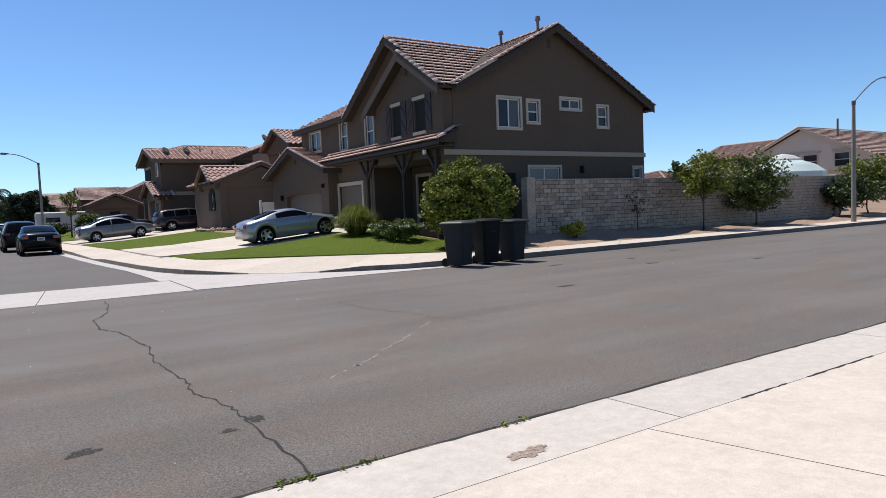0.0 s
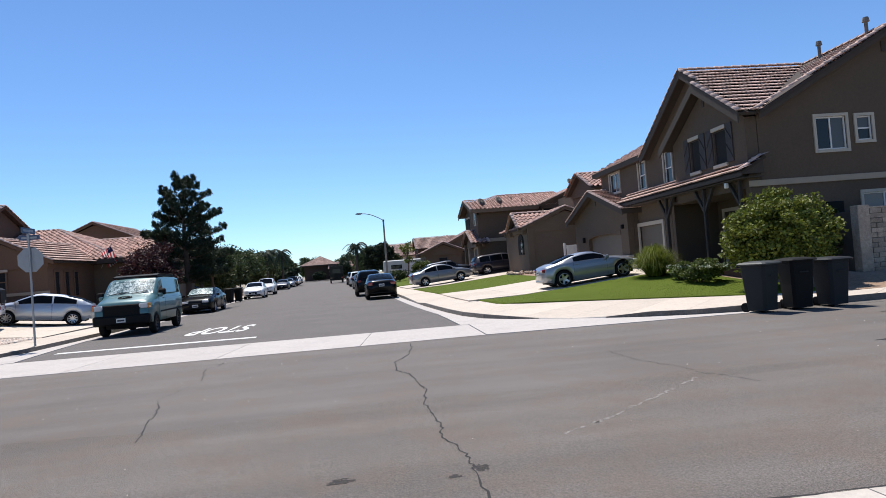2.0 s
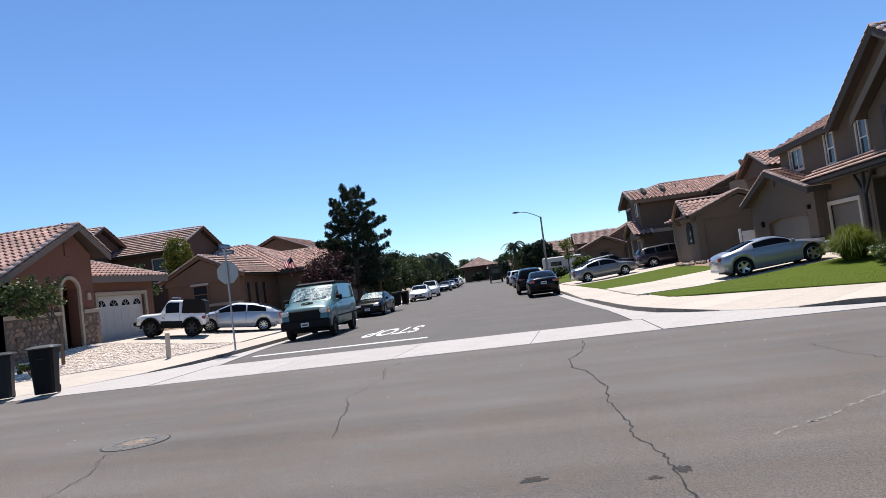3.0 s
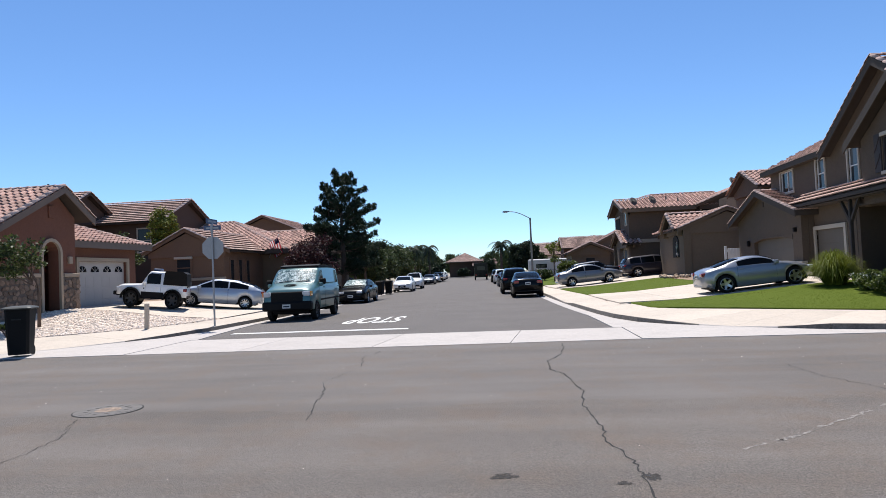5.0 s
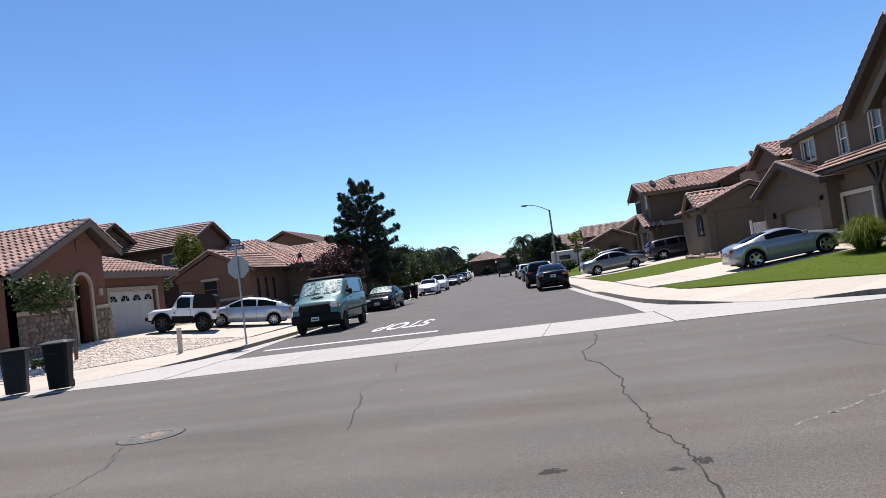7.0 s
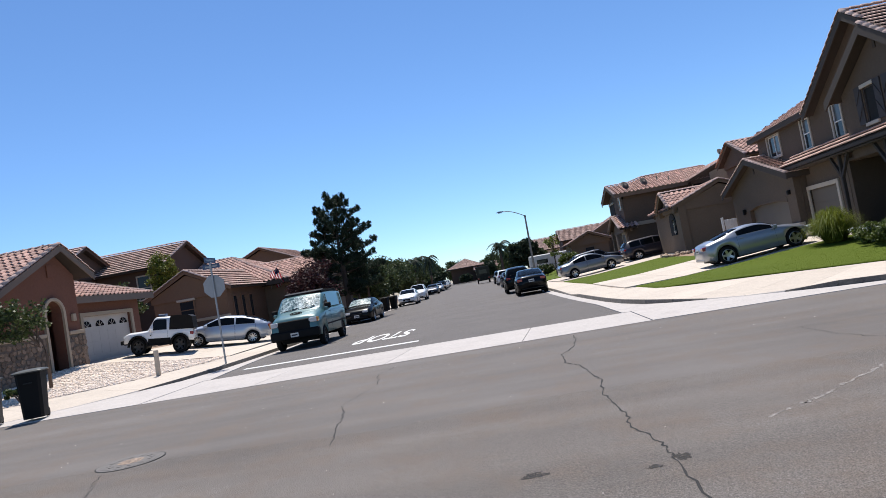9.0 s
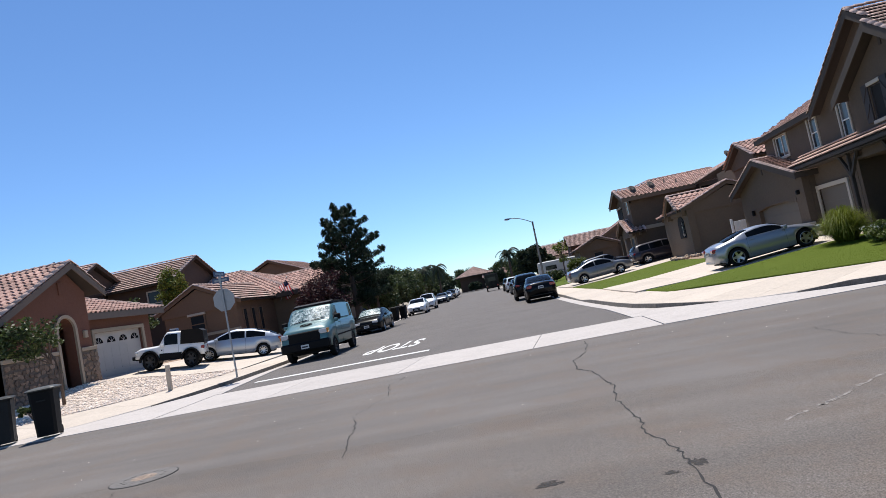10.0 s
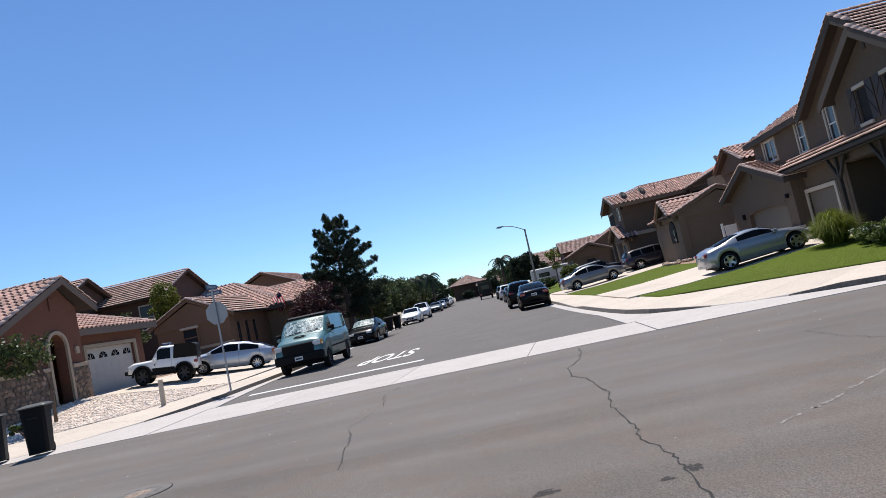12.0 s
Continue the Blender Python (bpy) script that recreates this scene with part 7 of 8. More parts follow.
def road_grit(count):
    rng = random.Random(91)
    co, fa = [], []
    for _ in range(count):
        x, y, r = rng.uniform(-9, 13), rng.uniform(4.0, 14.2), rng.uniform(0.004, 0.011)
        n = len(co)
        co += [(x + r, y, 0), (x, y + r * 0.8, 0), (x - r * 0.9, y, 0), (x, y - r, 0), (x, y, r * 1.1)]
        fa += [(n, n + 1, n + 4), (n + 1, n + 2, n + 4), (n + 2, n + 3, n + 4), (n + 3, n, n + 4)]
    me = bpy.data.meshes.new("road_grit")
    me.from_pydata(co, [], fa)
    me.materials.append(M["rock"])
    tagged(new("road_grit", me), "small pale stones scattered over the asphalt", "gravel", kind="stuff")


road_grit(130)
blob("oil_patch", -0.2, 5.23, 0.1, 0.08, "patch", "dark oil spot on the asphalt", seed=2)
blob("oil_patch", 0.93, 5.2, 0.075, 0.09, "patch", "dark oil spot on the asphalt", seed=3)
blob("oil_patch", 0.7, 5.05, 0.07, 0.04, "patch", "dark oil spot on the asphalt", seed=4)
blob("rust_stain", 2.0, 3.36, 0.17, 0.06, "stain_brown", "brown stain on the pale gutter", 0.03, 5, 0.1)
for k, (x, y) in enumerate(((10.6, 12.4), (13.0, 12.1), (15.8, 12.9), (12.2, 10.8), (7.9, 9.2), (14.5, 9.5))):
    blob("oil_patch", x, y, 0.22, 0.07, "patch", "dark tar patch on the asphalt", seed=20 + k)
# joint fillings and the dark edge where the road meets the pan
ribbon("road_edge", [(-14, 3.88), (-6, 3.88), (0, 3.885), (6, 3.88), (14, 3.88), (30, 3.88)], 0.032, "crack", "dark broken edge where asphalt meets concrete", "crack", z=0.0135, seed=9, wander=0.014, sub=40)
for k, line in enumerate(([(3.9, 3.192), (4.5, 3.192)], [(4.8, 3.192), (5.9, 3.192)])):
    ribbon("joint_dirt", line, 0.022, "crack", "dark dirt packed into the pavement joint", "crack", z=0.0335, seed=30 + k, wander=0.006, sub=14)
# stop line and word
solid("stop_line", prism(bmesh.new(), [(-8.95, 19.55, 0.004), (-3.32, 19.3, 0.004), (-3.36, 19.66, 0.004), (-8.97, 19.9, 0.004)], (0, 0, -0.003)), "road_paint", "worn white painted stop line", "road marking", kind="structure")


def lettering(text, m, mat, label, category, sx, sy, thick=0.0):
    cu = bpy.data.curves.new("lettering", "FONT")
    cu.body = text
    cu.align_x = "CENTER"
    cu.offset = thick
    tmp = bpy.data.objects.new("lettering", cu)
    scene.collection.objects.link(tmp)
    bpy.context.view_layer.update()
    me = bpy.data.meshes.new_from_object(tmp.evaluated_get(bpy.context.evaluated_depsgraph_get()))
    bpy.data.objects.remove(tmp)
    me.transform(Matrix.Diagonal((sx, sy, 1, 1)))
    me.materials.clear()
    me.materials.append(M[mat])
    ob = new("lettering", me)
    ob.matrix_world = m
    return tagged(ob, label, category, kind="structure")


word = lettering("STOP", pose(-5.3, 25.05, 0.005, 0, 0, 181.5), "road_paint", "white painted word on the asphalt of the side street", "road marking", 0.85, 3.9, 0.022)


def manhole():
    t = thing("manhole_cover", "round grey manhole cover with a rusty centre in the asphalt", "manhole", pose(-5.46, 8.17, 0.0))

    def disc(r0, r1, z0, z1):
        bm = bmesh.new()
        n = 40
        rings = [[bm.verts.new((math.cos(a) * r, math.sin(a) * r, z)) for a in [2 * math.pi * k / n for k in range(n)]] for r, z in ((r0, z1), (r1, z1), (r1, z0))]
        for a, b in zip(rings, rings[1:]):
            for k in range(n):
                bm.faces.new((a[k], a[(k + 1) % n], b[(k + 1) % n], b[k]))
        bm.faces.new(rings[0])
        return bm
    part("seal", disc(0.4, 0.43, -0.01, 0.005), "crack", t)
    part("collar", disc(0.37, 0.412, 0.0, 0.009), "iron", t)
    part("lid", disc(0.2, 0.365, 0.0, 0.011), "iron", t)
    part("hub", disc(0.1, 0.16, 0.0, 0.0125), "stain_brown", t, "rusty brown boss in the middle of the lid")
    bm = bmesh.new()
    for k in range(12):
        q = 2 * math.pi * k / 12
        box(bm, 0.26 * math.cos(q) - 0.025, 0.26 * math.cos(q) + 0.025, 0.26 * math.sin(q) - 0.025, 0.26 * math.sin(q) + 0.025, 0.0105, 0.0145)
    tagged(part("stud", bm, "iron", t), kind="stuff")


manhole()

# ---- bins, signs, lamps ----
def wheelie_bin(m, mat, label, h=1.1, lid_mat=None):
    t = thing("wheelie_bin", label, "bin", m, "bins at the kerb")
    w0, w1, d0, d1 = 0.46, 0.55, 0.52, 0.66
    bm = bmesh.new()
    rows = []
    for z, s in ((0.05, 0.0), (0.2, 0.12), (h - 0.2, 0.9), (h - 0.12, 0.92), (h - 0.115, 1.04), (h - 0.06, 1.04)):
        w, d = (w0 + (w1 - w0) * s) / 2, (d0 + (d1 - d0) * s) / 2
        c = 0.06
        rows.append([bm.verts.new((x, y, z)) for x, y in ((-d + c, -w), (d - c, -w), (d, -w + c), (d, w - c), (d - c, w), (-d + c, w), (-d, w - c), (-d, -w + c))])
    for a, b in zip(rows, rows[1:]):
        for k in range(8):
            bm.faces.new((a[k], a[(k + 1) % 8], b[(k + 1) % 8], b[k]))
    bm.faces.new(rows[0][::-1])
    bm.faces.new(rows[-1])
    part("body", bm, mat, t)
    bm = bmesh.new()
    rows = []
    for z, s in ((h - 0.058, 1.0), (h - 0.03, 1.02), (h + 0.0, 0.9), (h + 0.025, 0.5)):
        w, d = 0.325 * s, 0.39 * s
        rows.append([bm.verts.new((x, y, z)) for x, y in ((-d + 0.05, -w), (d - 0.05, -w), (d, -w + 0.06), (d, w - 0.06), (d - 0.05, w), (-d + 0.05, w), (-d, w - 0.06), (-d, -w + 0.06))])
    for a, b in zip(rows, rows[1:]):
        for k in range(8):
            bm.faces.new((a[k], a[(k + 1) % 8], b[(k + 1) % 8], b[k]))
    bm.faces.new(rows[-1])
    bm.faces.new(rows[0][::-1])
    part("lid", bm, lid_mat or mat, t)
    part("handle", tube(bmesh.new(), [(-0.44, -0.24, h - 0.1), (-0.44, 0.24, h - 0.1)], 0.018, 8), mat, t)
    for s in (1, -1):
        w = part("wheel", tube(bmesh.new(), [(-0.3, s * 0.15, 0.11), (-0.3, s * 0.21, 0.11)], 0.11, 18), "rubber", t)
        part("hub", tube(bmesh.new(), [(-0.3, s * 0.21, 0.11), (-0.3, s * 0.216, 0.11)], 0.05, 12), "black_trim", w)
    part("axle", tube(bmesh.new(), [(-0.3, -0.15, 0.11), (-0.3, 0.15, 0.11)], 0.015, 6), "iron", t)
    part("label_plate", bbox(0.345, 0.362, -0.1, 0.1, h - 0.32, h - 0.29), "bin_grey", t)
    return t


wheelie_bin(pose(9.0, 14.24, 0.005, 0, 0, -70), "bin_grey", "dark grey wheeled bin with its lid coloured lighter for sunlight", 1.15, "lid_sunlit")
wheelie_bin(pose(9.88, 14.24, 0.005, 0, 0, -94), "bin_black", "black wheeled bin standing in the gutter", 1.17)
wheelie_bin(pose(10.75, 14.24, 0.005, 0, 0, -86), "bin_blue", "dark blue-grey wheeled bin standing in the gutter", 1.12)
wheelie_bin(pose(-12.35, 15.1, 0.02, 0, 0, -66), "bin_black", "black wheeled bin by the gravel corner", 1.22, "lid_sunlit")
wheelie_bin(pose(-13.55, 15.05, 0.02, 0, 0, -58), "bin_grey", "dark grey wheeled bin by the gravel corner", 1.16)
wheelie_bin(pose(-11.35, 53.6, 0.01, 0, 0, 80), "bin_black", "black wheeled bin at the far kerb", 1.15)
wheelie_bin(pose(-10.85, 54.6, 0.01, 0, 0, 85), "bin_black", "black wheeled bin at the far kerb", 1.15)
wheelie_bin(pose(left_curb(84) + 0.5, 84, 0.01, 0, 0, 85), "bin_black", "black wheeled bin far down the street", 1.15)


def stop_sign():
    t = thing("stop_sign", "octagonal stop sign seen from behind on a steel post", "street sign", pose(-10.52, 21.8, 0.15) @ Matrix.Scale(1.035, 4))
    part("post", tube(bmesh.new(), [(0, 0, -0.2), (0, 0, 3.2)], 0.033, 8), "galvanised", t)
    bm = bmesh.new()
    prism(bm, [(0.4 * math.cos(math.pi / 8 + k * math.pi / 4), 0.035, 2.6 + 0.4 * math.sin(math.pi / 8 + k * math.pi / 4)) for k in range(8)], (0, 0.006, 0))
    pl = part("plate", bm, "sign_back", t)
    bm = bmesh.new()
    prism(bm, [(0.4 * math.cos(math.pi / 8 + k * math.pi / 4), 0.0415, 2.6 + 0.4 * math.sin(math.pi / 8 + k * math.pi / 4)) for k in range(8)], (0, 0.003, 0))
    part("face", bm, "flag_red", pl, "red face turned to the side street")
    a = part("name_blade", bbox(-0.28, 0.32, -0.008, 0.008, 3.2, 3.35), "sign_blue", t, "dark blue street name blade")
    part("name_bar", bbox(-0.2, 0.24, -0.0115, -0.0085, 3.24, 3.3), "sign_back", a)
    b = part("name_blade", bbox(-0.008, 0.008, -0.4, 0.4, 3.4, 3.57), "sign_blue", t, "dark blue street name blade")
    part("name_bar", bbox(0.0085, 0.0115, -0.3, 0.28, 3.45, 3.52), "sign_back", b)
    part("bracket", bbox(-0.04, 0.04, -0.04, 0.04, 3.15, 3.42, 0.01), "galvanised", t)


stop_sign()


def street_lamp(x, y, z, elbow, end, rise, label):
    t = thing("street_lamp", label, "street lamp", pose(x, y, z))
    part("pole", tube(bmesh.new(), [(0, 0, -0.2), (0, 0, elbow)], [0.11, 0.07], 12), "mast", t)
    part("collar", tube(bmesh.new(), [(0, 0, elbow - 0.12), (0, 0, elbow + 0.06)], 0.085, 12), "iron", t)
    pts = [(end * s, 0, elbow + rise * math.sin(s * math.pi / 2)) for s in [k / 8 for k in range(9)]]
    part("arm", tube(bmesh.new(), pts, 0.035, 8), "galvanised", t)
    s = 1 if end > 0 else -1
    hd = bmesh.new()
    prism(hd, [(end - 0.05 * s, -0.12, elbow + rise - 0.03), (end + 0.5 * s, -0.14, elbow + rise - 0.05), (end + 0.62 * s, -0.08, elbow + rise + 0.0), (end + 0.4 * s, -0.1, elbow + rise + 0.09), (end - 0.05 * s, -0.08, elbow + rise + 0.05)], (0, 0.25, 0))
    part("lamp_head", hd, "galvanised", t)
    part("lens", bbox(min(end + 0.1 * s, end + 0.45 * s), max(end + 0.1 * s, end + 0.45 * s), -0.1, 0.1, elbow + rise - 0.09, elbow + rise - 0.045, 0.02), "headlamp", t)


street_lamp(1.35, 60.0, 0.2, 6.0, -1.9, 0.72, "tall street lamp with a curved arm over the street")
street_lamp(31.5, 15.25, 0.19, 5.35, 3.3, 1.35, "concrete street lamp with a curved steel arm")

bm = bbox(-0.065, 0.065, -0.065, 0.065, -0.1, 0.76, 0.012)
ob = solid("marker_post", bm, "post_pale", "short pale wooden post in the gravel", "post")
ob.matrix_world = pose(-12.45, 20.85, 0.27, 0, 1.5, 12)


def flag():
    t = thing("flag", "striped flag on a short pole at the ochre house", "flag", pose(-16.5, 43.45, 2.95) @ Matrix.Scale(1.15, 4))
    part("pole", tube(bmesh.new(), [(-0.5, 0.4, 0.2), (0.3, -0.1, 1.5)], 0.02, 6), "galvanised", t)
    part("knob", tube(bmesh.new(), [(0.3, -0.1, 1.5), (0.33, -0.12, 1.56)], 0.035, 6), "galvanised", t)
    a, down, along_fly = Vector((0.22, -0.08, 1.36)), Vector((0.36, 0.02, -0.88)), Vector((-0.62, 0.3, -0.3))

    def cloth(u0, u1, v0, v1, lift):
        bm, rows = bmesh.new(), []
        for i in range(7):
            v = v0 + (v1 - v0) * i / 6
            rows.append([bm.verts.new(a + along_fly * u + down * v + Vector((0.03 * math.sin(v * 6 + u * 3), -lift + 0.05 * math.sin(u * 7 + v * 4), 0))) for u in (u0, (u0 + u1) / 2, u1)])
        for p, q in zip(rows, rows[1:]):
            for i in range(2):
                bm.faces.new((p[i], q[i], q[i + 1], p[i + 1]))
        bmesh.ops.solidify(bm, geom=bm.faces[:], thickness=0.006)
        return bm

    for k in range(9):
        part("stripe", cloth(k / 9, (k + 1) / 9, 0, 1, 0), "flag_red" if k % 2 == 0 else "flag_white", t)
    part("canton", cloth(0.0, 0.42, 0.0, 0.3, 0.015), "flag_blue", t)


flag()


def gazebo():
    t = thing("garden_canopy", "pale teal canopy with a white crown behind the wall", "canopy", pose(41.2, 24.0, 0.02) @ Matrix.Diagonal((0.86, 0.86, 1.05, 1)))
    bm = bmesh.new()
    n = 16
    rings = [[bm.verts.new((math.cos(a) * r, math.sin(a) * r, z)) for a in [2 * math.pi * k / n for k in range(n)]] for r, z in ((2.9, 2.45), (2.85, 2.75), (2.1, 3.2), (1.0, 3.55))]
    for a, b in zip(rings, rings[1:]):
        for k in range(n):
            bm.faces.new((a[k], a[(k + 1) % n], b[(k + 1) % n], b[k]))
    bmesh.ops.solidify(bm, geom=bm.faces[:], thickness=0.02)
    part("canopy", bm, "canopy", t)
    bm = bmesh.new()
    rings = [[bm.verts.new((math.cos(a) * r, math.sin(a) * r, z)) for a in [2 * math.pi * k / n for k in range(n)]] for r, z in ((1.2, 3.58), (0.7, 3.8), (0.05, 3.92))]
    for a, b in zip(rings, rings[1:]):
        for k in range(n):
            bm.faces.new((a[k], a[(k + 1) % n], b[(k + 1) % n], b[k]))
    bmesh.ops.solidify(bm, geom=bm.faces[:], thickness=0.02)
    part("crown", bm, "fence_white", t)
    for k in range(4):
        a = math.pi / 4 + k * math.pi / 2
        part("leg", tube(bmesh.new(), [(2.6 * math.cos(a), 2.6 * math.sin(a), -0.1), (2.6 * math.cos(a), 2.6 * math.sin(a), 2.5)], 0.04, 8), "iron", t)


gazebo()


def vinyl_fence():
    t = thing("white_fence", "white vinyl side gate between the houses", "fence", pose(12.15, 39.7, 0.55))
    for k in range(7):
        part("board", bbox(k * 0.17, k * 0.17 + 0.16, -0.02, 0.02, 0.1, 1.75, 0.006), "fence_white", t)
    for z in (0.3, 1.55):
        part("rail", bbox(0, 1.2, 0.021, 0.06, z, z + 0.1), "fence_white", t)
    for x in (-0.12, 1.22):
        part("post", bbox(x - 0.06, x + 0.06, -0.06, 0.06, -0.1, 1.9, 0.01), "fence_white", t)


vinyl_fence()


def trailer():
    t = thing("white_trailer", "white travel trailer beside a far house", "trailer", pose(3.9, 84.0, 0.3) @ Matrix.Diagonal((1.05, 1, 0.86, 1)))
    part("body", bbox(-2.4, 2.6, -1.1, 1.1, 0.5, 2.9, 0.12), "trailer_white", t)
    part("window", bbox(-1.5, -0.2, -1.115, -1.09, 1.6, 2.2, 0.01), "car_glass", t)
    part("door", bbox(0.8, 1.5, -1.115, -1.09, 0.7, 2.5, 0.01), "fence_white", t)
    part("stripe", bbox(-2.3, 2.5, -1.112, -1.09, 1.2, 1.3), "grey_paint", t)
    for x in (-0.5, 0.4):
        w = part("wheel", wheel_meshes(0.33, 5, False)[0], "rubber", t)
        w.matrix_local = pose(x, -1.0, 0.33, 0, 0, 180)


trailer()

# ---- plants ----
def leaves(name, parent, centres, per, spread, size, mat, seed=1, long=1.6, droop=0.0):
    rng = random.Random(seed)
    co, fa = [], []
    for c, r in centres:
        for _ in range(per):
            d = Vector((rng.gauss(0, 1), rng.gauss(0, 1), rng.gauss(0, 1))).normalized() * r * rng.random() ** 0.45 * spread
            p = Vector(c) + Vector((d.x, d.y, d.z * 0.8))
            a = Vector((rng.uniform(-1, 1), rng.uniform(-1, 1), rng.uniform(-0.7, 0.7) - droop)).normalized()
            b = a.orthogonal().normalized()
            b = (Matrix.Rotation(rng.uniform(0, 6.3), 3, a) @ b)
            s = size * rng.uniform(0.6, 1.35)
            n = len(co)
            co += [tuple(p - a * s * long * 0.5), tuple(p + b * s * 0.5), tuple(p + a * s * long * 0.5), tuple(p - b * s * 0.5)]
            fa.append((n, n + 1, n + 2, n + 3))
    me = bpy.data.meshes.new(name)
    me.from_pydata(co, [], fa)
    me.materials.append(M[mat])
    ob = new(name, me)
    ob.parent = parent
    return tagged(ob, kind="stuff")


def tree(name, label, x, y, z, height, clear, rx, rz, mat, clumps=40, per=70, leaf=0.11, trunk=0.1, seed=1, shape="round", category="tree", limbs=7, group="", lean=None, upright=False):
    rng = random.Random(seed)
    t = thing(name, label, category, pose(x, y, z), group)
    lean = Vector((*lean, 0)) if lean else Vector((rng.uniform(-0.1, 0.1), rng.uniform(-0.1, 0.1), 0)) * height
    pts = [(0, 0, -0.15), (lean.x * 0.2, lean.y * 0.2, clear * 0.6), (lean.x * 0.5, lean.y * 0.5, clear), (lean.x, lean.y, height * 0.85)]
    if upright:
        pts = [(0, 0, -0.15), (0.02, 0, clear * 0.7), (lean.x * 0.05, lean.y * 0.05, clear * 1.1), (lean.x * 0.5, lean.y * 0.5, height * 0.8)]
    part("trunk", tube(bmesh.new(), pts, [trunk, trunk * 0.85, trunk * 0.7, trunk * 0.15], 8), "bark", t, smooth=True)
    cz = clear + rz * 0.9 if shape == "round" else clear
    centres = []
    for k in range(clumps):
        if shape == "cone":
            f = rng.random() ** 0.8
            zz = clear + (height - clear) * f
            rad = rx * (1 - f) ** 0.75 * (0.8 + 0.35 * math.sin(f * 23 + k % 3)) + 0.12
            a = rng.uniform(0, 6.3)
            rr = rad * rng.uniform(0.25, 1.0)
            centres.append(((lean.x * f + math.cos(a) * rr, lean.y * f + math.sin(a) * rr, zz), 0.28 + rx * 0.16 * (1 - f)))
        else:
            d = Vector((rng.gauss(0, 1), rng.gauss(0, 1), rng.gauss(0, 1))).normalized() * rng.uniform(0.35, 1.0)
            if d.z < -0.6:
                d.z *= 0.6
            centres.append(((lean.x * 0.6 + d.x * rx, lean.y * 0.6 + d.y * rx, clear + (height - clear) * 0.5 + d.z * (height - clear) * 0.5), rx * rng.uniform(0.22, 0.42)))
    for k in range(limbs):
        c = centres[(k * 7) % len(centres)][0]
        s = Vector(pts[1]).lerp(Vector(pts[3]), rng.uniform(0.15, 0.6))
        part("limb", tube(bmesh.new(), [s, s.lerp(Vector(c), 0.5) + Vector((0, 0, 0.1)), c], [trunk * 0.4, trunk * 0.25, trunk * 0.08], 5), "bark", t)
    leaves("crown", t, centres, per, 1.0, leaf, mat, seed + 50)
    return t


def shrub(name, label, x, y, z, rx, ry, h, mat, clumps=60, per=80, leaf=0.09, seed=2, long=1.6, group=""):
    rng = random.Random(seed)
    t = thing(name, label, "shrub", pose(x, y, z), group)
    centres = []
    for k in range(clumps):
        d = Vector((rng.gauss(0, 1), rng.gauss(0, 1), rng.gauss(0, 1))).normalized() * rng.uniform(0.5, 1.0)
        centres.append(((d.x * rx * 0.86, d.y * ry * 0.86, h * 0.5 + d.z * h * 0.43), min(rx, ry, h) * rng.uniform(0.16, 0.3)))
    for k in range(6):
        c = centres[k * 3 % len(centres)][0]
        part("stem", tube(bmesh.new(), [(c[0] * 0.15, c[1] * 0.15, -0.1), (c[0] * 0.5, c[1] * 0.5, c[2] * 0.5), c], [0.035, 0.025, 0.01], 5), "bark", t)
    leaves("foliage", t, centres, per, 1.0, leaf, mat, seed + 9, long)
    return t


